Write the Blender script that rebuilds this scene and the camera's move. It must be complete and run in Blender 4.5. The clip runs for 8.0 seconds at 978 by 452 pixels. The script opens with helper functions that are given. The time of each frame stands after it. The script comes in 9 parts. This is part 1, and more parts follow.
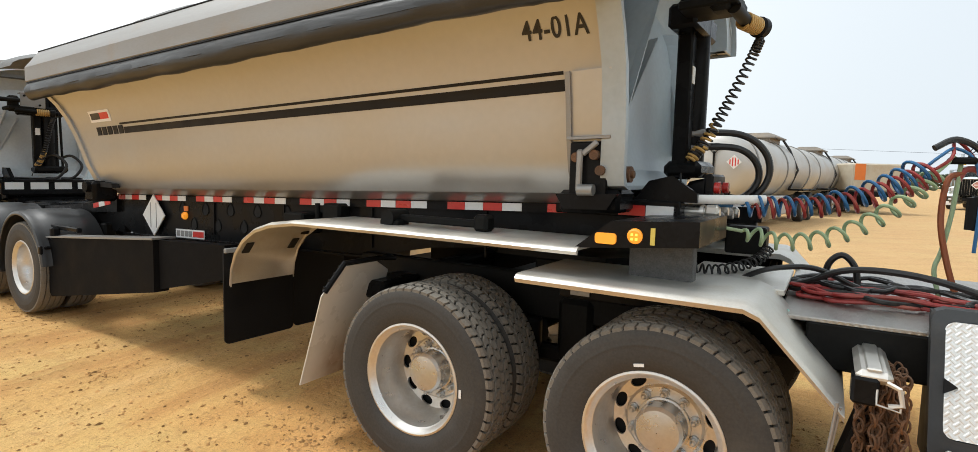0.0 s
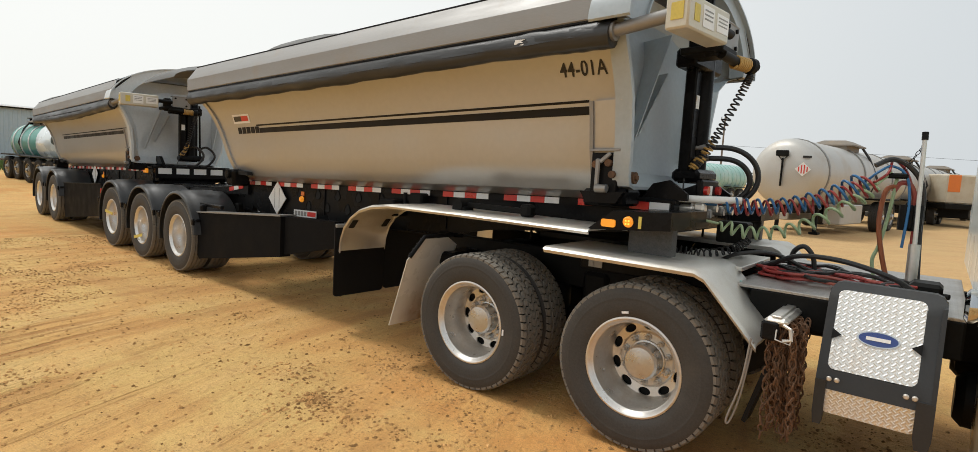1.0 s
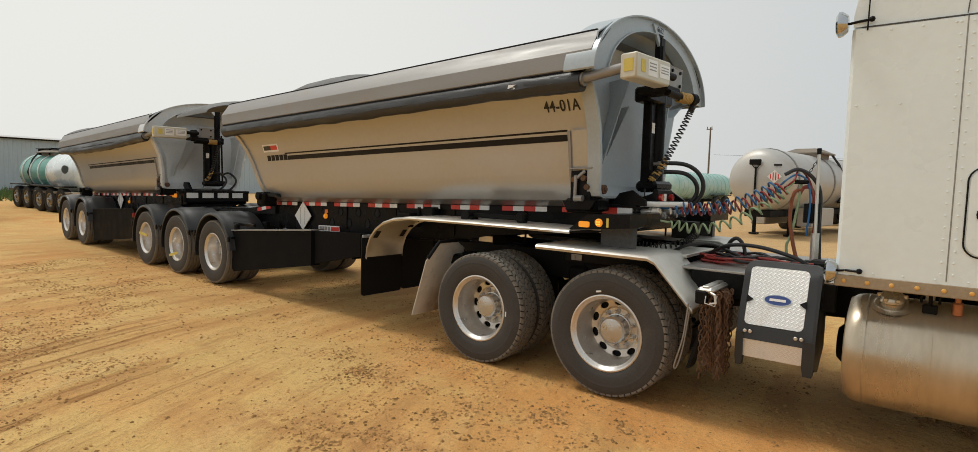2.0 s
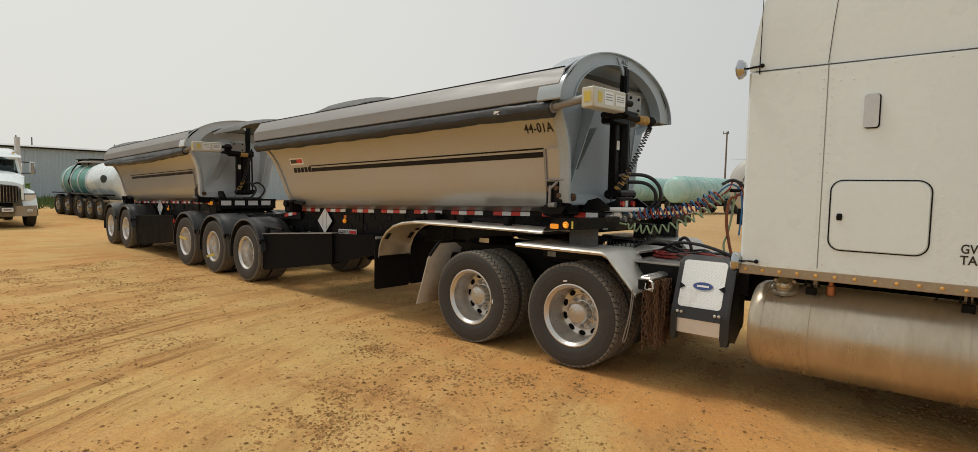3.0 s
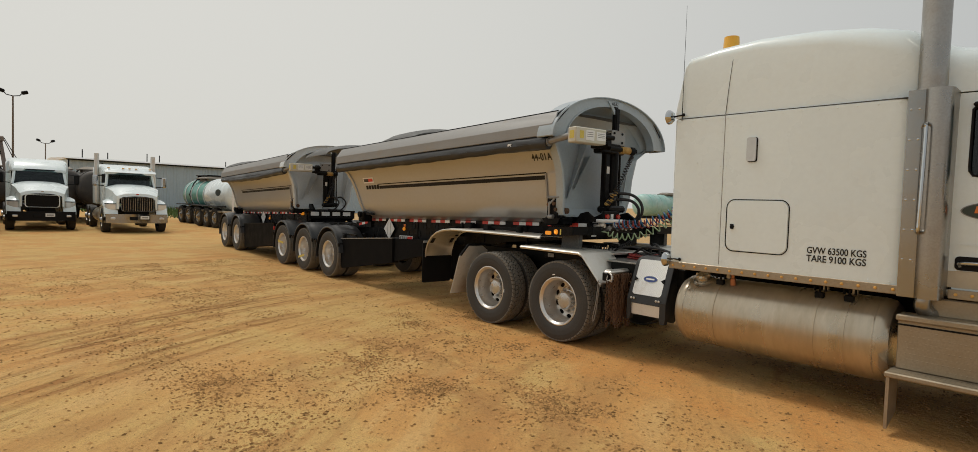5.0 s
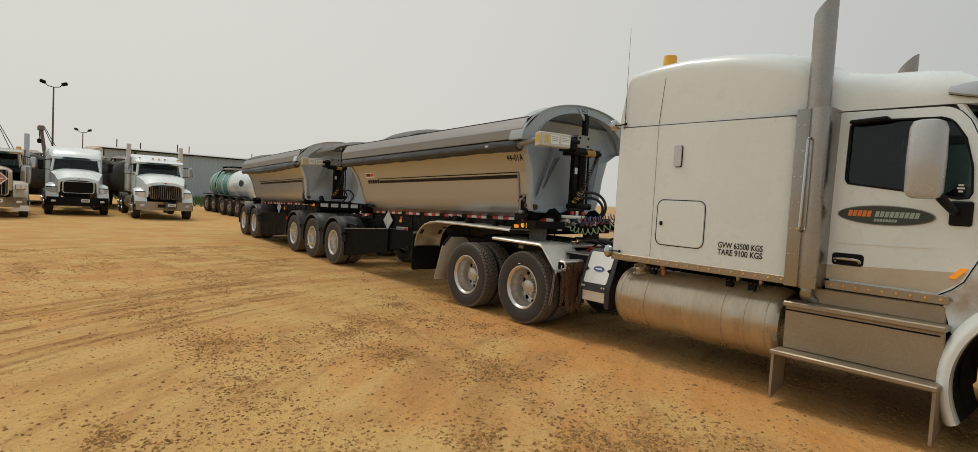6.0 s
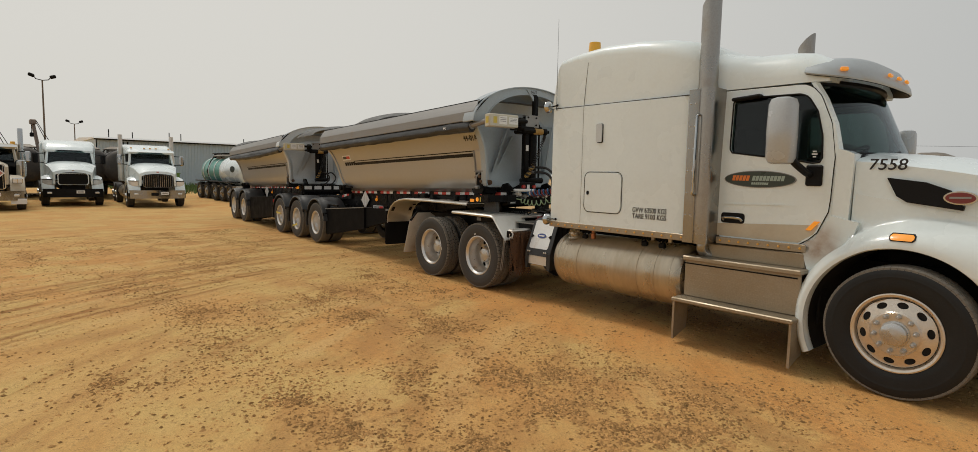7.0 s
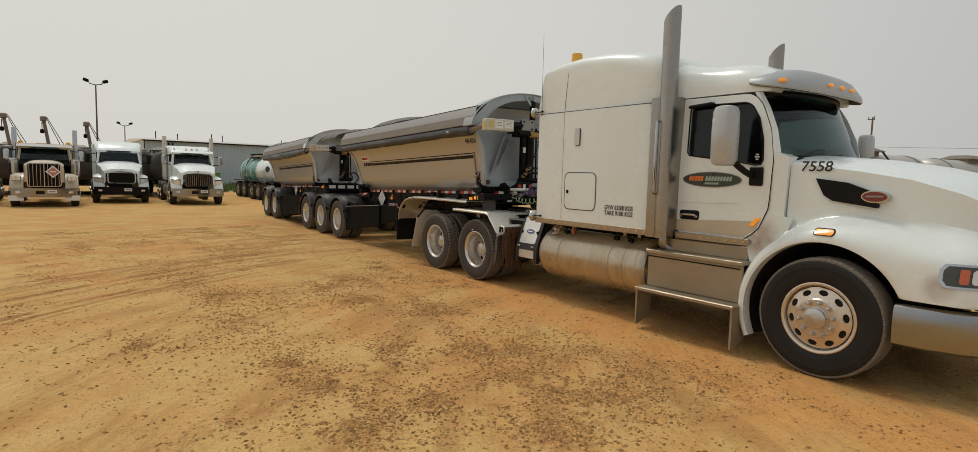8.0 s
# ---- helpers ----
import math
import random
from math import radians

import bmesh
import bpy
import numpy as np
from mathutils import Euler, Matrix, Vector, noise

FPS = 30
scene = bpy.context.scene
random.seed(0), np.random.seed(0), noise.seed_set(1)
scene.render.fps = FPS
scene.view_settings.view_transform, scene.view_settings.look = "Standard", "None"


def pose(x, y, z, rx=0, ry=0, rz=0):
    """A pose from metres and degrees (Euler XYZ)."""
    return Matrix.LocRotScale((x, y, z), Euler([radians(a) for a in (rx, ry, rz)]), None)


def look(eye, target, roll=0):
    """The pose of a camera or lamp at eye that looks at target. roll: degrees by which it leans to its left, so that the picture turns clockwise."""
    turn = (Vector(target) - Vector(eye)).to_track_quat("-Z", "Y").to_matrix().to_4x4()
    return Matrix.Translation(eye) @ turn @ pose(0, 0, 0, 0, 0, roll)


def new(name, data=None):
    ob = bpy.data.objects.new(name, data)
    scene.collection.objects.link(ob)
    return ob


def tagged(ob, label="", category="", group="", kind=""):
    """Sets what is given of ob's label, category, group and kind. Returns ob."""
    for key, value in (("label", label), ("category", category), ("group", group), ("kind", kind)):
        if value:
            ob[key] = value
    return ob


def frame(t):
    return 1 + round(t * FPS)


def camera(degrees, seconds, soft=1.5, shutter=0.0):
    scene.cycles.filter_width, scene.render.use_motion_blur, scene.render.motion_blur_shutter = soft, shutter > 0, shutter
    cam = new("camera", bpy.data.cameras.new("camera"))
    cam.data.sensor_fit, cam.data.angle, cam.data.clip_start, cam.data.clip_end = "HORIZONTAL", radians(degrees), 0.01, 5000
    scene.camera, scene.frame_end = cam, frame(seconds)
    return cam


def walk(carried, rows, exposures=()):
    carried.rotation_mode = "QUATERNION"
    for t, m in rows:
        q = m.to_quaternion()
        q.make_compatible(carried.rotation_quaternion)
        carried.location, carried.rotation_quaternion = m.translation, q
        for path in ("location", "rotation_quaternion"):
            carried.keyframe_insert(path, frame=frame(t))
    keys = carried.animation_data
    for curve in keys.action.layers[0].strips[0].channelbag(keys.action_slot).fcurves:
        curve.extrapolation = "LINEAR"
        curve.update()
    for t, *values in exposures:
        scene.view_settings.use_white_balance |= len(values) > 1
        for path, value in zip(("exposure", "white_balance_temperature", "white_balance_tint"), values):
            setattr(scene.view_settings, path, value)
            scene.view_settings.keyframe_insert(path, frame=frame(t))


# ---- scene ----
cam = camera(81.4, 8.0, 0.35)
PATH = [
    (0, (-0.153, 0.897, 1.671), (-1.144, 2.624, 1.491), 1.5),
    (0.5, (0.183, 0.463, 1.693), (-0.984, 2.08, 1.545), 1.9),
    (1, (0.624, 0.05, 1.693), (-0.583, 1.632, 1.495), 3.3),
    (1.5, (0.926, -0.435, 1.693), (-0.245, 1.179, 1.534), 1.9),
    (2.8, (1.915, -1.45, 1.739), (0.68, 0.119, 1.617), 1.3),
    (3, (2.125, -1.545, 1.751), (0.879, 0.014, 1.624), 1.3),
    (3.5, (2.594, -1.774, 1.769), (1.258, -0.292, 1.637), 2.1),
    (4, (3.046, -2.114, 1.758), (1.702, -0.638, 1.632), 1.0),
    (4.5, (3.591, -2.278, 1.769), (2.189, -0.855, 1.67), 0.8),
    (4.7, (3.739, -2.312, 1.758), (2.312, -0.913, 1.671), 1.2),
    (6, (5.137, -2.412, 1.769), (3.625, -1.106, 1.675), 3.3),
    (6.5, (5.668, -2.507, 1.781), (4.158, -1.205, 1.625), 2.2),
    (7, (6.227, -2.485, 1.806), (4.724, -1.177, 1.629), 1.2),
    (7.5, (6.76, -2.509, 1.828), (5.241, -1.219, 1.655), 1.9),
    (8, (7.207, -2.468, 1.799), (5.628, -1.253, 1.624), 1.5),
]
EXPOSURE = [(0, 0.97, 5900, 8), (0.5, 0.75, 6030, 8), (1, 0.60, 6120, 9), (1.5, 0.48, 6200, 9), (3, 0.22, 6300, 9), (4.5, 0.10, 6340, 9), (8, 0.04, 6450, 10)]
walk(cam, [(t, look(eye, target, roll)) for t, eye, target, roll in PATH], EXPOSURE)

# ---- world and sun: bright, smoky overcast ----
SUN_EL, SUN_AZ = radians(60), radians(262)
world = bpy.data.worlds.new("hazy_sky")
scene.world = world
world.use_nodes = True
wn = world.node_tree
wn.nodes.clear()
w_out = wn.nodes.new("ShaderNodeOutputWorld")
w_bg = wn.nodes.new("ShaderNodeBackground")
w_sky = wn.nodes.new("ShaderNodeTexSky")
w_sky.sky_type = "NISHITA"
w_sky.sun_disc = False
w_sky.sun_elevation, w_sky.sun_rotation = SUN_EL, SUN_AZ
w_sky.air_density, w_sky.dust_density, w_sky.ozone_density = 1.0, 8.0, 1.0
w_mix = wn.nodes.new("ShaderNodeMix")
w_mix.data_type = "RGBA"
w_mix.inputs[0].default_value = 0.94
# smoke haze, warmer and brighter towards the veiled sun
w_tc = wn.nodes.new("ShaderNodeTexCoord")
w_dot = wn.nodes.new("ShaderNodeVectorMath")
w_dot.operation = "DOT_PRODUCT"
w_dot.inputs[1].default_value = (math.sin(SUN_AZ), math.cos(SUN_AZ), 0.35)
wn.links.new(w_tc.outputs["Generated"], w_dot.inputs[0])
w_map = wn.nodes.new("ShaderNodeMapRange")
w_map.interpolation_type = "SMOOTHSTEP"
w_map.inputs["From Min"].default_value, w_map.inputs["From Max"].default_value = -0.5, 1.05
wn.links.new(w_dot.outputs["Value"], w_map.inputs["Value"])
w_haze = wn.nodes.new("ShaderNodeMix")
w_haze.data_type = "RGBA"
w_haze.inputs[6].default_value = (4.45, 4.54, 4.47, 1)
w_haze.inputs[7].default_value = (6.7, 6.5, 5.95, 1)
wn.links.new(w_map.outputs[0], w_haze.inputs[0])
wn.links.new(w_haze.outputs[2], w_mix.inputs[7])
wn.links.new(w_sky.outputs[0], w_mix.inputs[6])
wn.links.new(w_mix.outputs[2], w_bg.inputs[0])
w_bg.inputs[1].default_value = 0.1
wn.links.new(w_bg.outputs[0], w_out.inputs[0])

sun_data = bpy.data.lights.new("sun", "SUN")
sun_data.energy, sun_data.angle, sun_data.color = 1.15, radians(14), (1.0, 0.94, 0.85)
sun = new("sun", sun_data)
sun_dir = Vector((math.cos(SUN_EL) * math.sin(SUN_AZ), math.cos(SUN_EL) * math.cos(SUN_AZ), math.sin(SUN_EL)))
sun.matrix_world = look(sun_dir * 50, (0, 0, 0))

# ---- materials ----
def rgb(c):
    return (*c, 1.0)


def material(name, base, rough=0.5, metal=0.0, vary=0.12, scale=6.0, fine=60.0, bump=0.0, dirt=None, dirt_amount=0.0, dirt_scale=2.5, coat=0.0, stretch=(1, 1, 1), bump_scale=None, rough_vary=0.12, island=0.0, spec=0.5, dirt_stretch=None):
    """A surface with broad and fine variation, optional dust patches and relief."""
    m = bpy.data.materials.new(name)
    m.use_nodes = True
    nt = m.node_tree
    nd, ln = nt.nodes, nt.links
    bsdf = nd["Principled BSDF"]
    tc = nd.new("ShaderNodeTexCoord")
    mp = nd.new("ShaderNodeMapping")
    mp.inputs["Scale"].default_value = stretch
    ln.new(tc.outputs["Object"], mp.inputs[0])
    n1 = nd.new("ShaderNodeTexNoise")
    n1.inputs["Scale"].default_value, n1.inputs["Detail"].default_value = scale, 6
    n2 = nd.new("ShaderNodeTexNoise")
    n2.inputs["Scale"].default_value, n2.inputs["Detail"].default_value = fine, 4
    ln.new(mp.outputs[0], n1.inputs["Vector"])
    ln.new(mp.outputs[0], n2.inputs["Vector"])
    add = nd.new("ShaderNodeMath")
    add.operation = "ADD"
    ln.new(n1.outputs["Fac"], add.inputs[0])
    ln.new(n2.outputs["Fac"], add.inputs[1])
    mr = nd.new("ShaderNodeMapRange")
    mr.inputs["From Min"].default_value, mr.inputs["From Max"].default_value = 0.65, 1.35
    mr.inputs["To Min"].default_value, mr.inputs["To Max"].default_value = 1 - vary, 1 + vary
    ln.new(add.outputs[0], mr.inputs["Value"])
    hsv = nd.new("ShaderNodeHueSaturation")
    hsv.inputs["Color"].default_value = rgb(base)
    ln.new(mr.outputs[0], hsv.inputs["Value"])
    colour = hsv.outputs[0]
    if island:
        ri = nd.new("ShaderNodeObjectInfo")
        mi = nd.new("ShaderNodeMapRange")
        mi.inputs["To Min"].default_value, mi.inputs["To Max"].default_value = 1 - island, 1 + island
        ln.new(ri.outputs["Random"], mi.inputs["Value"])
        h2 = nd.new("ShaderNodeHueSaturation")
        ln.new(colour, h2.inputs["Color"])
        ln.new(mi.outputs[0], h2.inputs["Value"])
        colour = h2.outputs[0]
    rr = nd.new("ShaderNodeMapRange")
    rr.inputs["From Min"].default_value, rr.inputs["From Max"].default_value = 0.3, 0.7
    rr.inputs["To Min"].default_value, rr.inputs["To Max"].default_value = max(0.02, rough - rough_vary), min(1, rough + rough_vary)
    ln.new(n1.outputs["Fac"], rr.inputs["Value"])
    rough_out = rr.outputs[0]
    if dirt:
        n3 = nd.new("ShaderNodeTexNoise")
        n3.inputs["Scale"].default_value, n3.inputs["Detail"].default_value, n3.inputs["Roughness"].default_value = dirt_scale, 8, 0.65
        if dirt_stretch:
            mq = nd.new("ShaderNodeMapping")
            mq.inputs["Scale"].default_value = dirt_stretch
            ln.new(tc.outputs["Object"], mq.inputs[0])
            ln.new(mq.outputs[0], n3.inputs["Vector"])
        else:
            ln.new(tc.outputs["Object"], n3.inputs["Vector"])
        md = nd.new("ShaderNodeMapRange")
        md.inputs["From Min"].default_value, md.inputs["From Max"].default_value = 0.62 - 0.4 * dirt_amount, 0.95 - 0.3 * dirt_amount
        md.inputs["To Max"].default_value = min(1.0, 0.35 + dirt_amount)
        ln.new(n3.outputs["Fac"], md.inputs["Value"])
        mx = nd.new("ShaderNodeMix")
        mx.data_type = "RGBA"
        ln.new(md.outputs[0], mx.inputs[0])
        ln.new(colour, mx.inputs[6])
        mx.inputs[7].default_value = rgb(dirt)
        colour = mx.outputs[2]
        ra = nd.new("ShaderNodeMath")
        ra.operation = "MULTIPLY_ADD"
        ln.new(md.outputs[0], ra.inputs[0])
        ra.inputs[1].default_value = 0.35
        ln.new(rough_out, ra.inputs[2])
        ra.use_clamp = True
        rough_out = ra.outputs[0]
    ln.new(colour, bsdf.inputs["Base Color"])
    ln.new(rough_out, bsdf.inputs["Roughness"])
    bsdf.inputs["Metallic"].default_value = metal
    bsdf.inputs["Specular IOR Level"].default_value = spec
    bsdf.inputs["Coat Weight"].default_value = coat
    bsdf.inputs["Coat Roughness"].default_value = 0.08
    if bump:
        bp = nd.new("ShaderNodeBump")
        bp.inputs["Strength"].default_value, bp.inputs["Distance"].default_value = 0.6, bump
        if bump_scale:
            n4 = nd.new("ShaderNodeTexNoise")
            n4.inputs["Scale"].default_value, n4.inputs["Detail"].default_value = bump_scale, 5
            ln.new(mp.outputs[0], n4.inputs["Vector"])
            ln.new(n4.outputs["Fac"], bp.inputs["Height"])
        else:
            ln.new(add.outputs[0], bp.inputs["Height"])
        ln.new(bp.outputs[0], bsdf.inputs["Normal"])
    return m


def glow(name, colour, strength, base=(0.9, 0.4, 0.05)):
    m = material(name, base, 0.25, vary=0.05, coat=0.6)
    b = m.node_tree.nodes["Principled BSDF"]
    b.inputs["Emission Color"].default_value, b.inputs["Emission Strength"].default_value = rgb(colour), strength
    return m


def glass(name, tint, rough=0.03, alpha=0.35):
    """Tinted vehicle glass: part clear, part dark gloss."""
    m = bpy.data.materials.new(name)
    m.use_nodes = True
    nt = m.node_tree
    nd, ln = nt.nodes, nt.links
    out = nd["Material Output"]
    nd.remove(nd["Principled BSDF"])
    tr, gl, mx, fr = nd.new("ShaderNodeBsdfTransparent"), nd.new("ShaderNodeBsdfGlossy"), nd.new("ShaderNodeMixShader"), nd.new("ShaderNodeLayerWeight")
    pw, ad = nd.new("ShaderNodeMath"), nd.new("ShaderNodeMath")
    pw.operation, ad.operation = "POWER", "MULTIPLY_ADD"
    pw.inputs[1].default_value, ad.inputs[1].default_value, ad.inputs[2].default_value = 4.0, 0.60, 0.030
    tr.inputs[0].default_value = rgb(tint)
    gl.inputs[0].default_value, gl.inputs[1].default_value = (0.95, 0.97, 1, 1), rough
    fr.inputs[0].default_value = 0.5
    ln.new(fr.outputs["Facing"], pw.inputs[0])
    ln.new(pw.outputs[0], ad.inputs[0])
    ln.new(ad.outputs[0], mx.inputs[0])
    ln.new(tr.outputs[0], mx.inputs[1])
    ln.new(gl.outputs[0], mx.inputs[2])
    ln.new(mx.outputs[0], out.inputs[0])
    return m


DUST = (0.40, 0.29, 0.17)
white_paint = material("white_paint", (0.78, 0.86, 0.865), 0.28, vary=0.03, scale=1.5, fine=25, dirt=(0.60, 0.58, 0.52), dirt_amount=0.10, dirt_scale=1.1, coat=0.5, rough_vary=0.06)
white_paint_low = material("white_paint_dusty", (0.54, 0.485, 0.375), 0.38, vary=0.05, scale=2, fine=30, dirt=DUST, dirt_amount=0.45, dirt_scale=1.6, coat=0.2)
tank_metal = material("dusty_aluminium_tank", (0.50, 0.435, 0.335), 0.30, 0.75, vary=0.14, scale=1.8, fine=14, dirt=(0.36, 0.27, 0.16), dirt_amount=0.34, dirt_scale=1.8, bump=0.0012, bump_scale=5, stretch=(1.8, 0.5, 0.5), dirt_stretch=(1.8, 0.7, 0.5))
polished = material("polished_aluminium", (0.66, 0.635, 0.59), 0.42, 0.9, vary=0.05, scale=8, fine=60, dirt=DUST, dirt_amount=0.15, dirt_scale=6)
chrome = material("chrome", (0.53, 0.545, 0.555), 0.10, 1.0, vary=0.03, dirt=DUST, dirt_amount=0.06, rough_vary=0.05)
mirror_shell = material("dull_chrome_mirror", (0.47, 0.50, 0.52), 0.24, 0.22, vary=0.06, scale=5, dirt=DUST, dirt_amount=0.1, rough_vary=0.05)
fender_metal = material("dull_fender_aluminium", (0.63, 0.61, 0.56), 0.42, 0.7, vary=0.08, scale=4, fine=120, dirt=DUST, dirt_amount=0.25)
body_silver = material("silver_trailer_paint", (0.47, 0.465, 0.45), 0.34, 0.62, vary=0.035, scale=1.2, fine=20, dirt=(0.44, 0.38, 0.30), dirt_amount=0.10, dirt_scale=1.4, rough_vary=0.06)
body_grey = material("blue_grey_end_paint", (0.38, 0.43, 0.46), 0.36, 0.12, vary=0.08, scale=2.0, fine=30, dirt=(0.46, 0.45, 0.42), dirt_amount=0.12, rough_vary=0.08)
# lighter version of body_grey, for the second trailer's ends and the vent
pale_end = material("lightened_end_paint", (0.58, 0.615, 0.63), 0.36, 0.15, vary=0.08, scale=2.0, fine=30, dirt=(0.46, 0.45, 0.42), dirt_amount=0.12, rough_vary=0.08)
visor_grey = material("silver_grey_visor_paint", (0.42, 0.46, 0.48), 0.36, 0.15, vary=0.05, scale=2.0, fine=30, dirt=(0.50, 0.47, 0.42), dirt_amount=0.10, rough_vary=0.06)
# manway steel darkened to carry the shade of its underside
manway_brown = material("shaded_manway_steel", (0.21, 0.18, 0.145), 0.6, 0.2, vary=0.2, scale=2, dirt=DUST, dirt_amount=0.25)
rail_metal = material("dull_rail_aluminium", (0.30, 0.295, 0.285), 0.55, 0.6, vary=0.06, scale=2, fine=40, dirt=DUST, dirt_amount=0.12, stretch=(0.5, 4, 4))
black_paint = material("black_frame_paint", (0.010, 0.010, 0.0105), 0.28, vary=0.25, scale=4, fine=50, spec=0.08)
black_dusty = material("dusty_black_steel", (0.008, 0.008, 0.0075), 0.55, vary=0.3, scale=4, fine=60, dirt=(0.09, 0.07, 0.045), dirt_amount=0.08, dirt_scale=3, spec=0.12)
black_rubber = material("black_rubber_flap", (0.010, 0.010, 0.0105), 0.5, vary=0.2, scale=5, fine=80, dirt=(0.08, 0.06, 0.04), dirt_amount=0.05, bump=0.001, spec=0.14)
poly_fender = material("grey_poly_fender", (0.030, 0.031, 0.032), 0.42, vary=0.15, scale=4, fine=120, dirt=(0.17, 0.14, 0.10), dirt_amount=0.10, bump=0.001)
tyre_rubber = material("dusty_tyre_rubber", (0.055, 0.051, 0.046), 0.7, vary=0.2, scale=7, fine=90, dirt=(0.12, 0.10, 0.072), dirt_amount=0.2, dirt_scale=4, bump=0.0015, spec=0.3)
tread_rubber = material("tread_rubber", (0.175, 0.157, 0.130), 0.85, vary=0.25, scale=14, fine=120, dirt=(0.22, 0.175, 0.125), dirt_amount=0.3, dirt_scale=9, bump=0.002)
frame_plastic = material("dark_grey_frame_plastic", (0.022, 0.023, 0.024), 0.5, vary=0.15, scale=5, fine=80, dirt=(0.12, 0.095, 0.065), dirt_amount=0.1, dirt_scale=4)
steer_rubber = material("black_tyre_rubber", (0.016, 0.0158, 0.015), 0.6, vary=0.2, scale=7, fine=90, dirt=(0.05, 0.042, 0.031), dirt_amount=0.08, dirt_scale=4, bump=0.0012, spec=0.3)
grit_plate = material("gritty_grey_steel", (0.075, 0.075, 0.073), 0.6, vary=0.5, scale=30, fine=160, dirt=(0.20, 0.17, 0.13), dirt_amount=0.2, dirt_scale=12, bump=0.002)
box_black = material("black_box_paint", (0.009, 0.009, 0.0095), 0.55, vary=0.25, scale=4, fine=50, spec=0.03)
# near-black: deep shade of cavities, holes and undersides put into the colour
shade_black = material("painted_shade_black", (0.006, 0.0055, 0.005), 0.85, vary=0.3)
tarp_black = material("black_vinyl_tarp", (0.022, 0.023, 0.024), 0.42, vary=0.2, scale=3, fine=35, bump=0.012, bump_scale=7, stretch=(0.35, 2, 2), dirt=(0.16, 0.13, 0.10), dirt_amount=0.08)
tarp_grey = material("grey_mesh_tarp", (0.13, 0.13, 0.125), 0.7, vary=0.15, bump=0.006, bump_scale=9)
rust = material("rusty_chain_steel", (0.16, 0.085, 0.045), 0.75, 0.4, vary=0.4, scale=22, fine=140, dirt=(0.09, 0.07, 0.055), dirt_amount=0.4, dirt_scale=14, bump=0.001)
red_vinyl = material("red_vinyl", (0.62, 0.035, 0.025), 0.35, vary=0.06)
faded_red = material("faded_red_vinyl", (0.50, 0.22, 0.17), 0.5, vary=0.12)
white_vinyl = material("white_vinyl", (0.80, 0.80, 0.78), 0.4, vary=0.04, dirt=DUST, dirt_amount=0.05)
black_vinyl = material("black_vinyl", (0.012, 0.011, 0.010), 0.4, vary=0.1)
stripe_vinyl = material("dark_brown_stripe_vinyl", (0.012, 0.0095, 0.007), 0.5, vary=0.1, spec=0.2)
teal_vinyl = material("pale_green_vinyl", (0.42, 0.58, 0.54), 0.4, vary=0.05)
blue_vinyl = material("blue_badge", (0.02, 0.05, 0.22), 0.3, vary=0.05, coat=0.4)
logo_dark = material("dark_green_badge", (0.035, 0.05, 0.04), 0.35, vary=0.08)
badge_pale = material("pale_green_badge_ink", (0.33, 0.42, 0.38), 0.4, vary=0.05)
orange_vinyl = material("orange_vinyl", (0.75, 0.20, 0.03), 0.4, vary=0.05)
amber_lens = glow("amber_lens", (1.0, 0.33, 0.02), 0.28, (0.85, 0.32, 0.03))
amber_lit = glow("lit_amber_lamp", (1.0, 0.42, 0.05), 1.0, (0.9, 0.45, 0.05))
tail_amber = material("deep_orange_lens", (0.58, 0.13, 0.04), 0.25, vary=0.08, coat=0.5)
amber_dull = material("dusty_amber_lens", (0.74, 0.40, 0.09), 0.35, vary=0.1, coat=0.3, dirt=DUST, dirt_amount=0.2, dirt_scale=9)
badge_red = material("dark_red_badge", (0.17, 0.018, 0.02), 0.3, vary=0.08, coat=0.4)
red_lens = material("red_lens", (0.45, 0.02, 0.015), 0.25, vary=0.05, coat=0.5)
clear_lens = material("clear_lamp_lens", (0.75, 0.76, 0.76), 0.15, 0.3, vary=0.05, coat=0.6)
yellow_plastic = material("yellow_beacon", (0.80, 0.42, 0.03), 0.35, vary=0.06, coat=0.4)
yellow_strap = material("yellow_strap", (0.62, 0.50, 0.10), 0.6, vary=0.1)
spring_yellow = material("yellow_spring_sleeve", (0.50, 0.31, 0.09), 0.5, vary=0.15, dirt=DUST, dirt_amount=0.15)
box_cream = material("cream_motor_box", (0.58, 0.56, 0.47), 0.42, 0.1, vary=0.06, dirt=DUST, dirt_amount=0.1)
hose_black = material("black_hose", (0.018, 0.017, 0.017), 0.42, vary=0.15, scale=20, dirt=(0.15, 0.12, 0.08), dirt_amount=0.08)
hose_red = material("red_hose", (0.30, 0.035, 0.03), 0.45, vary=0.2, scale=12, dirt=(0.28, 0.19, 0.12), dirt_amount=0.28, dirt_scale=5)
hose_brown = material("orange_brown_hose", (0.26, 0.07, 0.02), 0.45, vary=0.1, scale=20)
hose_blue = material("blue_coil_hose", (0.03, 0.13, 0.30), 0.35, vary=0.1, scale=20)
hose_green = material("green_coil_cable", (0.30, 0.40, 0.23), 0.45, vary=0.12, scale=20, dirt=DUST, dirt_amount=0.1)
side_glass = glass("tinted_side_glass", (0.36, 0.42, 0.40))
shield_glass = glass("windscreen_glass", (0.50, 0.60, 0.60))
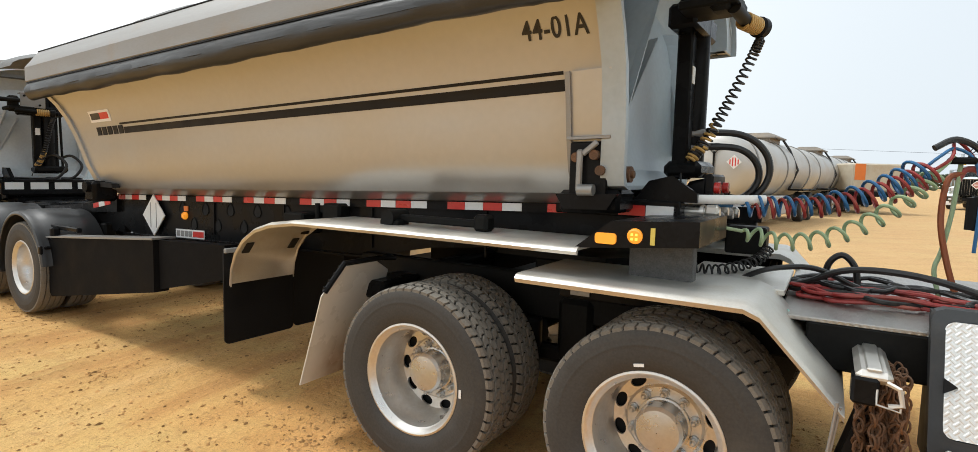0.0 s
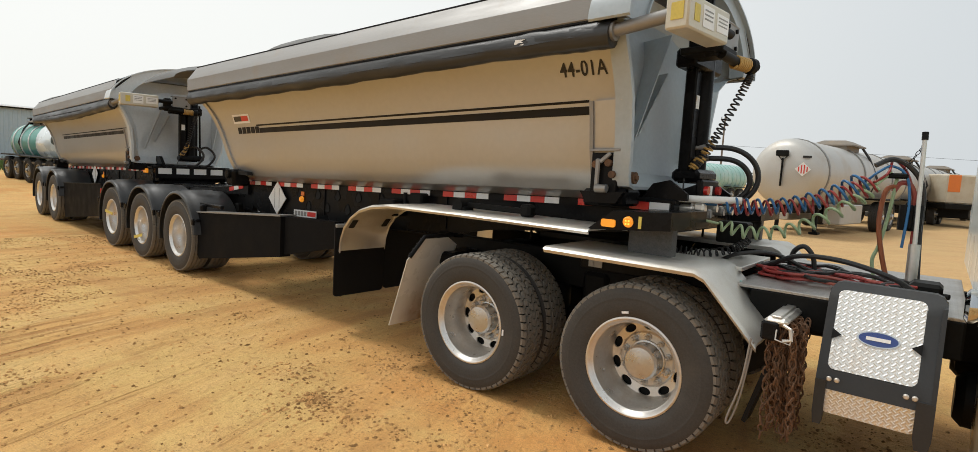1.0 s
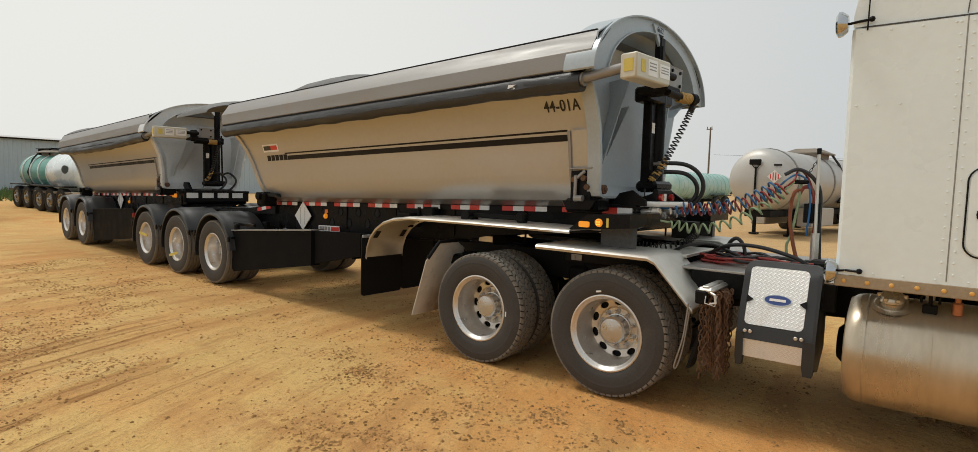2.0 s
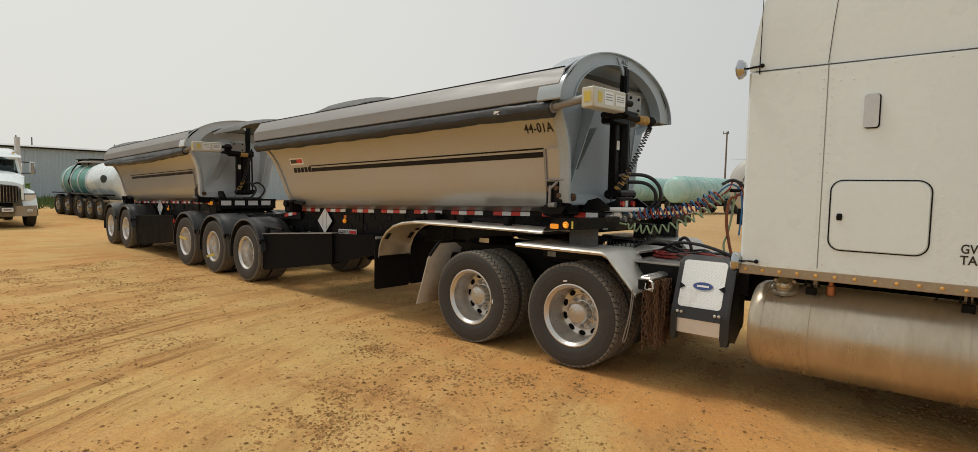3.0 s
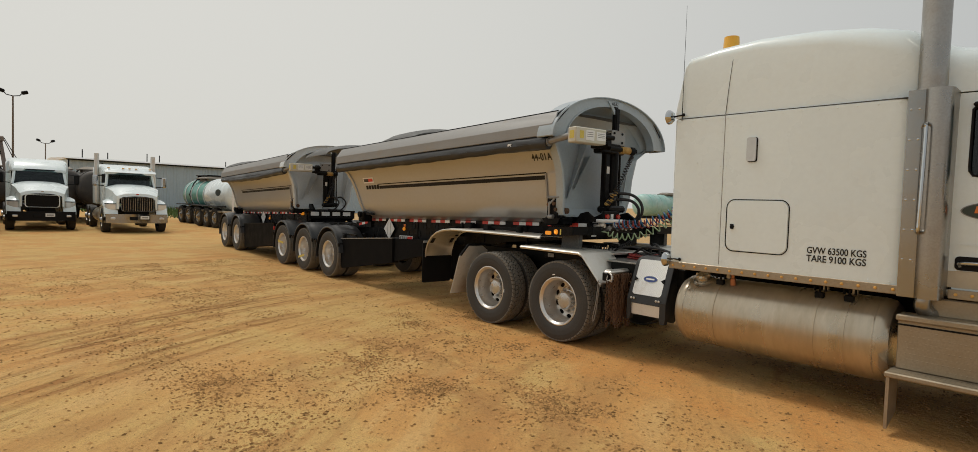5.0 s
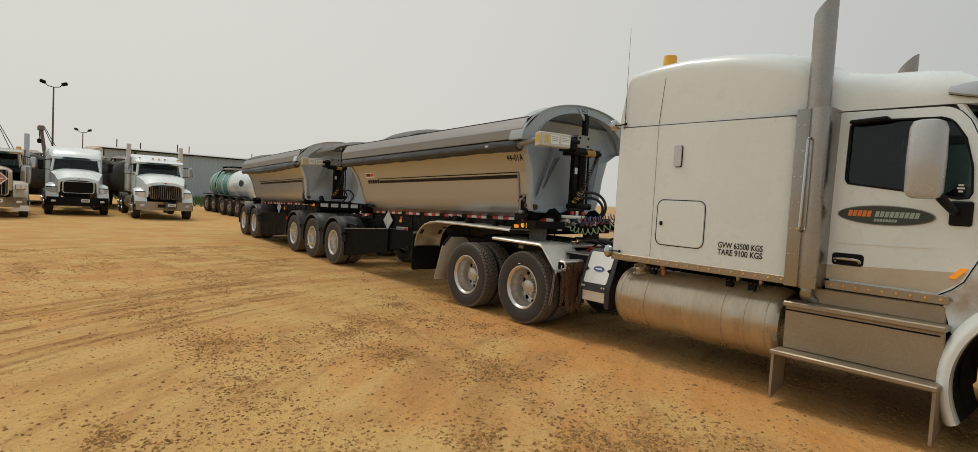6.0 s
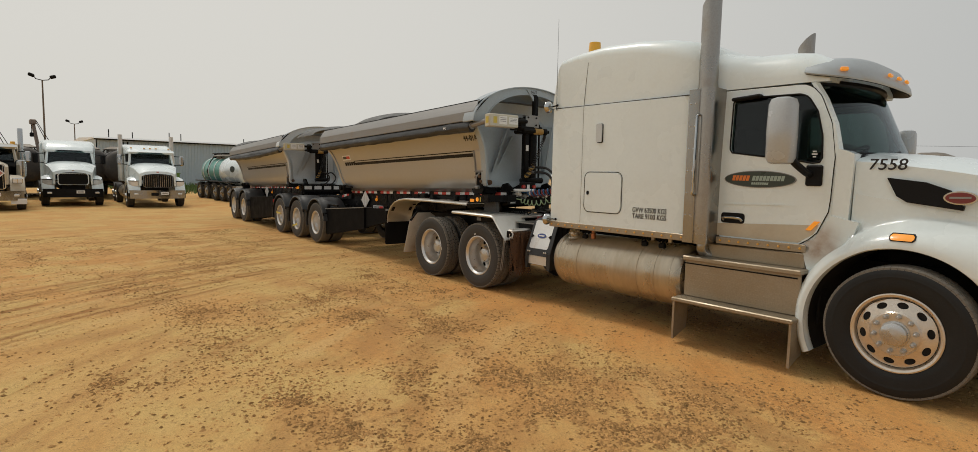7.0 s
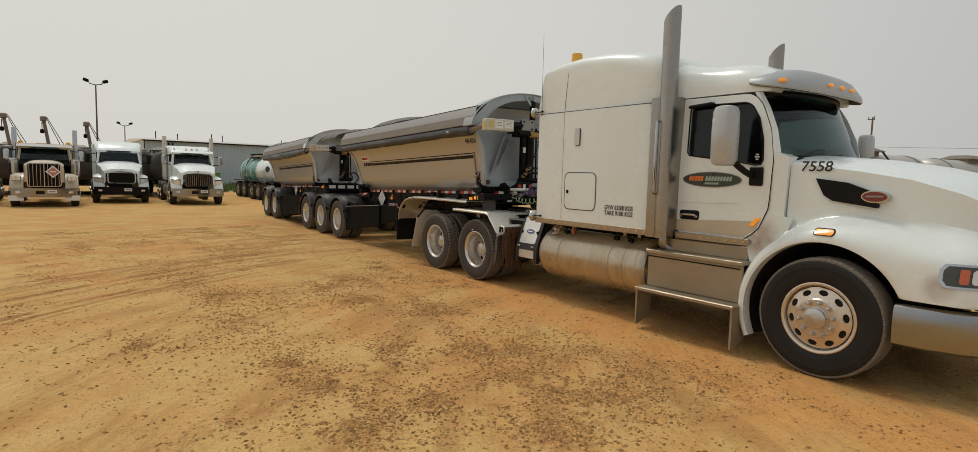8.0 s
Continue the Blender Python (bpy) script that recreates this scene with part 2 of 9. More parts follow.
stack_metal = material("dull_exhaust_steel", (0.36, 0.345, 0.32), 0.30, 1.0, vary=0.12, scale=3, fine=60, dirt=(0.22, 0.17, 0.12), dirt_amount=0.2, dirt_scale=3, rough_vary=0.08)
shield_alloy = material("bright_shield_alloy", (0.34, 0.325, 0.295), 0.22, 1.0, vary=0.08, scale=2, fine=60, dirt=(0.40, 0.31, 0.21), dirt_amount=0.2, dirt_scale=3, rough_vary=0.06)
step_metal = material("dusty_step_aluminium", (0.37, 0.31, 0.225), 0.44, 0.6, vary=0.15, scale=3, fine=60, dirt=(0.36, 0.27, 0.16), dirt_amount=0.35, dirt_scale=3.5)
wheel_alloy = material("dusty_wheel_alloy", (0.68, 0.655, 0.615), 0.34, 0.82, vary=0.08, scale=7, fine=60, dirt=(0.50, 0.40, 0.28), dirt_amount=0.30, dirt_scale=5)
steer_alloy = material("brushed_tan_alloy", (0.70, 0.63, 0.54), 0.34, 0.8, vary=0.10, scale=6, fine=60, dirt=(0.42, 0.31, 0.19), dirt_amount=0.22, dirt_scale=6)
hub_chrome = material("dusty_hub_chrome", (0.55, 0.545, 0.53), 0.30, 0.8, vary=0.08, scale=9, dirt=DUST, dirt_amount=0.12, dirt_scale=9)
bumper_chrome = material("dusty_bumper_chrome", (0.33, 0.34, 0.35), 0.17, 1.0, vary=0.08, scale=2, dirt=(0.36, 0.29, 0.2), dirt_amount=0.25, dirt_scale=2.5)
copper = material("copper_valve", (0.45, 0.20, 0.11), 0.4, 0.8, vary=0.15)
lamp_reflector = material("headlamp_reflector", (0.045, 0.045, 0.038), 0.14, 0.3, vary=0.3, scale=9, coat=0.8)
interior_grey = material("grey_cab_lining", (0.055, 0.06, 0.06), 0.8, vary=0.1)
interior_dark = material("dark_cab_trim", (0.022, 0.023, 0.025), 0.7, vary=0.15)
building_blue = material("blue_grey_wall_sheeting", (0.43, 0.515, 0.57), 0.55, 0.05, vary=0.05, scale=0.4, fine=4, dirt=(0.36, 0.35, 0.33), dirt_amount=0.08, dirt_scale=0.3)
building_trim = material("white_roof_trim", (0.84, 0.85, 0.84), 0.5, vary=0.05)
pale_turquoise = material("faded_turquoise_paint", (0.36, 0.58, 0.53), 0.45, 0.05, vary=0.14, scale=1.2, dirt=(0.72, 0.75, 0.72), dirt_amount=0.4, dirt_scale=1.6)
turquoise = material("turquoise_tank_paint", (0.155, 0.40, 0.34), 0.38, 0.1, vary=0.06, scale=1.0, dirt=(0.45, 0.42, 0.36), dirt_amount=0.18, dirt_scale=1.2)
tanker_cream = material("dusty_tanker_aluminium", (0.52, 0.51, 0.48), 0.46, 0.45, vary=0.06, scale=0.8, dirt=(0.45, 0.36, 0.25), dirt_amount=0.3, dirt_scale=0.9)
dark_tanker = material("dark_crude_tanker", (0.05, 0.042, 0.036), 0.5, 0.2, vary=0.2, dirt=(0.18, 0.14, 0.1), dirt_amount=0.3)
crane_paint = material("brown_crane_paint", (0.26, 0.20, 0.16), 0.55, vary=0.15)
foliage = material("far_dark_foliage", (0.045, 0.06, 0.03), 0.9, vary=0.3, scale=3, fine=20)
container_green = material("green_container_paint", (0.13, 0.26, 0.06), 0.5, vary=0.1, scale=2, dirt=DUST, dirt_amount=0.1)
weeds = material("green_weeds", (0.07, 0.13, 0.035), 0.9, vary=0.35, scale=5, fine=30)
wood_pole = material("grey_wood_pole", (0.16, 0.13, 0.10), 0.8, vary=0.2, stretch=(6, 6, 0.6))


def plate_material(name, base, cell=0.028, rough=0.3):
    """Diamond tread plate: short raised bars in a crossed pattern."""
    m = material(name, base, rough, 1.0, vary=0.05, scale=5, fine=60, dirt=DUST, dirt_amount=0.16, dirt_scale=5)
    nt = m.node_tree
    nd, ln = nt.nodes, nt.links
    tc = nd.new("ShaderNodeTexCoord")
    sep = nd.new("ShaderNodeSeparateXYZ")
    ln.new(tc.outputs["Object"], sep.inputs[0])

    def calc(op, x, y):
        n = nd.new("ShaderNodeMath")
        n.operation = op
        for k, v in enumerate((x, y)):
            if isinstance(v, float):
                n.inputs[k].default_value = v
            else:
                ln.new(v, n.inputs[k])
        return n.outputs[0]

    up = calc("ADD", sep.outputs["Y"], sep.outputs["Z"])
    p, q = calc("ADD", sep.outputs["X"], up), calc("SUBTRACT", sep.outputs["X"], up)
    bars = []
    for v in (p, q):
        tri_wave = calc("PINGPONG", v, cell / 2)
        bar = nd.new("ShaderNodeMapRange")
        bar.inputs["From Min"].default_value, bar.inputs["From Max"].default_value = cell * 0.24, cell * 0.40
        ln.new(tri_wave, bar.inputs["Value"])
        bars.append(bar.outputs[0])
    comb = nd.new("ShaderNodeCombineXYZ")
    ln.new(p, comb.inputs[0])
    ln.new(q, comb.inputs[1])
    comb.inputs[2].default_value = cell / 2
    ck = nd.new("ShaderNodeTexChecker")
    ck.inputs["Scale"].default_value = 1.0 / cell
    ln.new(comb.outputs[0], ck.inputs["Vector"])
    mx = nd.new("ShaderNodeMix")
    ln.new(ck.outputs["Fac"], mx.inputs[0])
    ln.new(bars[0], mx.inputs[2])
    ln.new(bars[1], mx.inputs[3])
    bp = nd.new("ShaderNodeBump")
    bp.inputs["Strength"].default_value, bp.inputs["Distance"].default_value = 0.6, 0.0025
    ln.new(mx.outputs[0], bp.inputs["Height"])
    ln.new(bp.outputs[0], nd["Principled BSDF"].inputs["Normal"])
    return m


def stained_paint(name, base, spot, reach):
    """White paint with a brown dust stain round one spot."""
    m = material(name, base, 0.28, vary=0.03, scale=1.5, fine=25, dirt=(0.60, 0.58, 0.52), dirt_amount=0.10, dirt_scale=1.1, coat=0.5, rough_vary=0.06)
    nt = m.node_tree
    nd, ln = nt.nodes, nt.links
    tc, d, mr, nz, mu, mx = nd.new("ShaderNodeTexCoord"), nd.new("ShaderNodeVectorMath"), nd.new("ShaderNodeMapRange"), nd.new("ShaderNodeTexNoise"), nd.new("ShaderNodeMath"), nd.new("ShaderNodeMix")
    d.operation, mu.operation, mx.data_type = "DISTANCE", "MULTIPLY", "RGBA"
    d.inputs[1].default_value = spot
    nz.inputs["Scale"].default_value, nz.inputs["Detail"].default_value = 7.0, 6
    mr.interpolation_type = "SMOOTHSTEP"
    mr.inputs["From Min"].default_value, mr.inputs["From Max"].default_value = reach, 0.02
    mr.inputs["To Max"].default_value = 1.5
    for a, b in ((tc.outputs["Object"], d.inputs[0]), (tc.outputs["Object"], nz.inputs["Vector"]), (d.outputs["Value"], mr.inputs["Value"]), (mr.outputs[0], mu.inputs[0]), (nz.outputs["Fac"], mu.inputs[1]), (mu.outputs[0], mx.inputs[0])):
        ln.new(a, b)
    mu.use_clamp = True
    base_in = nd["Principled BSDF"].inputs["Base Color"]
    ln.new(base_in.links[0].from_socket, mx.inputs[6])
    mx.inputs[7].default_value = (0.26, 0.135, 0.06, 1)
    ln.new(mx.outputs[2], base_in)
    return m


cowl_paint = stained_paint("cowl_white_paint", (0.78, 0.86, 0.865), (4.83, -1.05, 1.22), 0.30)
flap_white = stained_paint("dusty_white_flap", (0.66, 0.63, 0.56), (0.0, 0.42, 0.06), 0.42)
fender_paint = stained_paint("fender_white_paint", (0.77, 0.83, 0.815), (6.43, -1.16, 0.98), 0.17)
tread_plate = plate_material("diamond_tread_plate", (0.78, 0.77, 0.74), 0.030, 0.48)
deck_tread = plate_material("dusty_deck_tread_plate", (0.42, 0.40, 0.37), 0.030, 0.4)

# ---- mesh building ----
class Geo:
    """Points and faces of one part, in metres."""

    def __init__(self):
        self.v, self.f = [], []

    def put(self, verts, faces):
        n = len(self.v)
        self.v += [tuple(p) for p in verts]
        self.f += [tuple(i + n for i in f) for f in faces]
        return self

    def add(self, other, m=None):
        return self.put([m @ Vector(p) for p in other.v] if m else other.v, other.f)

    def moved(self, m):
        self.v = [tuple(m @ Vector(p)) for p in self.v]
        return self

    def box(self, c, s, b=0.0, m=None):
        """A box about c with sizes s and edges chamfered by b."""
        hx, hy, hz = s[0] / 2, s[1] / 2, s[2] / 2
        b = min(b, hx * 0.9, hy * 0.9, hz * 0.9)
        pts, idx = [], {}
        for sx in (-1, 1):
            for sy in (-1, 1):
                for sz in (-1, 1):
                    for a in range(3):
                        p = [sx * (hx - (b if a != 0 else 0)), sy * (hy - (b if a != 1 else 0)), sz * (hz - (b if a != 2 else 0))]
                        idx[(sx, sy, sz, a)] = len(pts)
                        pts.append(Vector(p))
        faces = []
        for a in range(3):
            o = [(-1, -1), (1, -1), (1, 1), (-1, 1)]
            for sg in (-1, 1):
                q = []
                for u, w in o:
                    k = [u, w]
                    k.insert(a, sg)
                    q.append(idx[(*k, a)])
                faces.append(q if sg > 0 else q[::-1])
        if b > 0:
            for a in range(3):
                p, q = [i for i in range(3) if i != a]
                for s1 in (-1, 1):
                    for s2 in (-1, 1):
                        e = []
                        for s0, face in ((-1, p), (1, p), (1, q), (-1, q)):
                            k = [0, 0, 0]
                            k[a], k[p], k[q] = s0, s1, s2
                            e.append(idx[(*k, face)])
                        faces.append(e)
            for sx in (-1, 1):
                for sy in (-1, 1):
                    for sz in (-1, 1):
                        faces.append([idx[(sx, sy, sz, a)] for a in range(3)])
        c = Vector(c)
        return self.put([(m @ p if m else p) + c for p in pts], faces)

    def sweep(self, rings, closed=True, caps=True, loop=False):
        """Join rings of equal length into a skin."""
        n, k = len(rings[0]), len(rings)
        pts = [p for r in rings for p in r]
        faces = []
        for i in range(k if loop else k - 1):
            i2 = (i + 1) % k
            for j in range(n if closed else n - 1):
                j2 = (j + 1) % n
                faces.append((i * n + j, i * n + j2, i2 * n + j2, i2 * n + j))
        if caps and closed and not loop:
            faces += [tuple(range(n))[::-1], tuple(range((k - 1) * n, k * n))]
        return self.put(pts, faces)

    def cyl(self, a, b, r0, r1=None, n=20, bev=0.0):
        a, b = Vector(a), Vector(b)
        r1 = r0 if r1 is None else r1
        d = (b - a).normalized()
        u = d.orthogonal().normalized()
        w = d.cross(u)
        st = [(a, r0), (b, r1)]
        if bev:
            st = [(a, r0 - bev), (a + d * bev, r0), (b - d * bev, r1), (b, r1 - bev)]
        return self.sweep([[c + (u * math.cos(t) + w * math.sin(t)) * r for t in np.linspace(0, 2 * math.pi, n, endpoint=False)] for c, r in st])

    def lathe(self, prof, c=(0, 0, 0), n=48, caps=False):
        """Turn (y, r) points about the axis y through c."""
        rings = []
        for y, r in prof:
            rings.append([(c[0] + r * math.cos(t), c[1] + y, c[2] + r * math.sin(t)) for t in np.linspace(0, 2 * math.pi, n, endpoint=False)])
        return self.sweep(rings, caps=caps)

    def prism(self, poly, y0, y1, axis="y", m=None):
        """A flat outline pushed from y0 to y1 along an axis."""
        def at(p, d):
            q = {"y": (p[0], d, p[1]), "x": (d, p[0], p[1]), "z": (p[0], p[1], d)}[axis]
            return m @ Vector(q) if m else q
        return self.sweep([[at(p, y0) for p in poly], [at(p, y1) for p in poly]])

    def tube(self, pts, r, n=8, loop=False):
        """A round hose along points."""
        pts = [Vector(p) for p in pts]
        rings, u = [], None
        k = len(pts)
        for i, p in enumerate(pts):
            d = (pts[(i + 1) % k] - pts[i - 1]) if loop or 0 < i < k - 1 else (pts[1] - pts[0] if i == 0 else pts[-1] - pts[-2])
            d = d.normalized() if d.length > 1e-9 else Vector((1, 0, 0))
            u = d.orthogonal().normalized() if u is None else (u - d * u.dot(d)).normalized()
            w = d.cross(u)
            rr = r[i] if isinstance(r, (list, tuple)) else r
            rings.append([p + (u * math.cos(t) + w * math.sin(t)) * rr for t in np.linspace(0, 2 * math.pi, n, endpoint=False)])
        return self.sweep(rings, loop=loop)

    def ring(self, outer, inner, depth, flip=1):
        """A plate between an outline and a hole of as many points, pushed along depth."""
        d = Vector(depth)
        o, i = [Vector(p) for p in outer], [Vector(p) for p in inner]
        return self.sweep([o, [p + d for p in o], [p + d for p in i], i], caps=False, loop=True)

    def ball(self, c, r, n=12, s=(1, 1, 1)):
        prof = [(-math.cos(t), max(0.001, math.sin(t))) for t in np.linspace(0, math.pi, n // 2 + 1)]
        rings = [[(c[0] + q * r * s[0] * math.cos(t), c[1] + y * r * s[1], c[2] + q * r * s[2] * math.sin(t)) for t in np.linspace(0, 2 * math.pi, n, endpoint=False)] for y, q in prof]
        return self.sweep(rings)


def mesh_of(name, geo, mat, smooth=35, weld=0.0):
    me = bpy.data.meshes.new(name)
    me.from_pydata(geo.v, [], geo.f)
    bm = bmesh.new()
    bm.from_mesh(me)
    if weld:
        bmesh.ops.remove_doubles(bm, verts=bm.verts, dist=weld)
    bmesh.ops.recalc_face_normals(bm, faces=bm.faces)
    bm.to_mesh(me)
    bm.free()
    me.materials.append(mat)
    if smooth:
        me.shade_smooth()
        me.set_sharp_from_angle(angle=radians(smooth))
    return me


def part(name, geo, mat, parent=None, label="", smooth=35):
    """Link one mesh under a thing or under a part."""
    ob = new(name, geo if isinstance(geo, bpy.types.Mesh) else mesh_of(name, geo, mat, smooth))
    ob.parent = parent
    return tagged(ob, label)


def thing(name, label, category, m=None, group="", kind=""):
    ob = new(name)
    ob.empty_display_size = 0.2
    if m is not None:
        ob.matrix_world = m
    return tagged(ob, label, category, group, kind)


def again(ob, parent, m):
    """Another part that shares the mesh of ob, with its own parts."""
    c = ob.copy()
    scene.collection.objects.link(c)
    c.parent, c.matrix_basis = parent, m
    for k in ob.children:
        again(k, c, k.matrix_basis)
    return c


def text_mesh(name, words, size, mat, sheared=0.0, bold=0.0, spacing=1.0):
    cu = bpy.data.curves.new(name, "FONT")
    cu.body, cu.size, cu.extrude, cu.shear, cu.offset = words, size, 0.0012, sheared, bold
    cu.space_character = spacing
    tmp = bpy.data.objects.new(name, cu)
    me = bpy.data.meshes.new_from_object(tmp)
    me.name = name
    bpy.data.objects.remove(tmp)
    bpy.data.curves.remove(cu)
    me.materials.clear()
    me.materials.append(mat)
    return me


def arc(cx, cz, r, a0, a1, n=12, rz=None):
    return [(cx + r * math.cos(radians(a)), cz + (rz or r) * math.sin(radians(a))) for a in np.linspace(a0, a1, n)]


def rounded(x0, z0, x1, z1, r, n=6):
    """Outline of a rectangle with round corners, anticlockwise from the lower right."""
    return arc(x1 - r, z0 + r, r, -90, 0, n) + arc(x1 - r, z1 - r, r, 0, 90, n) + arc(x0 + r, z1 - r, r, 90, 180, n) + arc(x0 + r, z0 + r, r, 180, 270, n)


def ease(v, a, b):
    """0 at a, 1 at b, smooth between."""
    u = max(0.0, min(1.0, (v - a) / (b - a)))
    return u * u * (3 - 2 * u)


def resample(poly, n, start=(0, 0)):
    """n points at even steps round a closed outline."""
    p = [Vector((*q, 0)) for q in poly]
    L = [(p[(i + 1) % len(p)] - p[i]).length for i in range(len(p))]
    total, out, i, s = sum(L), [], 0, 0.0
    for k in range(n):
        d = total * k / n
        while s + L[i] < d - 1e-9:
            s += L[i]
            i += 1
        f = (d - s) / max(L[i], 1e-9)
        q = p[i].lerp(p[(i + 1) % len(p)], f)
        out.append((q.x, q.y))
    return out


def by_angle(poly, c, n):
    """Where n rays at even angles from c leave an outline."""
    out = []
    for k in range(n):
        a = 2 * math.pi * k / n
        d = (math.cos(a), math.sin(a))
        best = None
        for i in range(len(poly)):
            x1, y1 = poly[i][0] - c[0], poly[i][1] - c[1]
            x2, y2 = poly[(i + 1) % len(poly)][0] - c[0], poly[(i + 1) % len(poly)][1] - c[1]
            den = d[0] * (y2 - y1) - d[1] * (x2 - x1)
            if abs(den) < 1e-12:
                continue
            t = (x1 * (y2 - y1) - y1 * (x2 - x1)) / den
            u = (x1 * d[1] - y1 * d[0]) / den
            if t > 0 and -1e-6 <= u <= 1 + 1e-6 and (best is None or t > best):
                best = t
        best = best or 0.01
        out.append((c[0] + d[0] * best, c[1] + d[1] * best))
    return out


def smooth_path(pts, n):
    """A Catmull-Rom curve through points."""
    P = [Vector(p) for p in pts]
    P = [2 * P[0] - P[1]] + P + [2 * P[-1] - P[-2]]
    out = []
    seg = len(P) - 3
    for k in range(n):
        s = k / (n - 1) * seg
        i = min(int(s), seg - 1)
        t = s - i
        a, b, c, d = P[i:i + 4]
        out.append(0.5 * ((2 * b) + (c - a) * t + (2 * a - 5 * b + 4 * c - d) * t * t + (3 * b - a - 3 * c + d) * t ** 3))
    return out


def coil(pts, radius, turns, n_per=14):
    """A helix round a curve; radius may be a function of 0..1."""
    line = smooth_path(pts, int(turns * n_per) + 1)
    out, u = [], None
    for i, p in enumerate(line):
        d = (line[min(i + 1, len(line) - 1)] - line[max(i - 1, 0)]).normalized()
        u = d.orthogonal().normalized() if u is None else (u - d * u.dot(d)).normalized()
        w = d.cross(u)
        a = 2 * math.pi * i / n_per
        s = i / (len(line) - 1)
        r = radius(s) if callable(radius) else radius
        r *= min(1, s * 25, (1 - s) * 25)
        out.append(p + (u * math.cos(a) + w * math.sin(a)) * r)
    return out

# ---- wheels: axle along y, outer face towards -y ----
def tyre_geo(R, W, rim, n=64):
    h = W / 2
    prof = [(-h * 0.80, rim), (-h * 0.90, rim + 0.015), (-h * 0.98, rim + 0.05), (-h * 1.0, rim + 0.066), (-h * 1.025, (R + rim) / 2), (-h * 1.016, R - 0.095), (-h * 1.024, R - 0.092), (-h * 1.012, R - 0.086), (-h * 1.0, R - 0.070), (-h * 0.975, R - 0.040), (-h * 0.90, R - 0.026),
            (-h * 0.5, R - 0.020), (0, R - 0.018), (h * 0.5, R - 0.020), (h * 0.90, R - 0.026), (h * 0.95, R - 0.035), (h * 1.0, R - 0.075), (h * 1.02, (R + rim) / 2), (h * 0.98, rim + 0.05), (h * 0.8, rim)]
    g = Geo().lathe(prof, n=n)
    return g


def tread_geo(R, W, rows=5, count=56, ribs=False):
    """Tread blocks set round the crown."""
    g = Geo()
    h = W / 2 * 0.95
    step = 2 * h / rows
    for k in range(rows):
        y = -h + step * (k + 0.5)
        edge = k in (0, rows - 1)
        for i in range(count):
            a = 2 * math.pi * (i + (0.5 if k % 2 else 0) + 0.12 * k) / count
            la, lw = 2 * math.pi * R / count, step * (0.86 if ribs else 0.84)
            drop = 0.010 if edge else 0.0
            c, s = math.cos(a), math.sin(a)
            hl = la * 0.5 / R
            pts = []
            for r in (R - 0.034, R - drop * 0.3):
                top = r > R - 0.02
                for da, dy in ((-1, -1), (1, -1), (1.0, 0), (1, 1), (-1, 1), (-1.0, 0)):
                    skew = 0.0 if ribs else (0.42 * (1 - abs(dy)) + 0.22 * dy) * (1 if k % 2 else -1)
                    t = a + hl * (da * ((0.97 if ribs else 0.78) if top else 0.86) + skew * (0.5 if edge else 1))
                    rr = r - (drop if edge and dy == (-1 if k == 0 else 1) else 0)
                    wob = 0.0 if ribs or edge else 0.08 * da * step
                    pts.append((rr * math.cos(t), y + dy * lw / 2 * (1 if not top else 0.95) + wob, rr * math.sin(t)))
            g.put(pts, [(6, 7, 8, 9, 10, 11)] + [(i, (i + 1) % 6, (i + 1) % 6 + 6, i + 6) for i in range(6)])
    return g


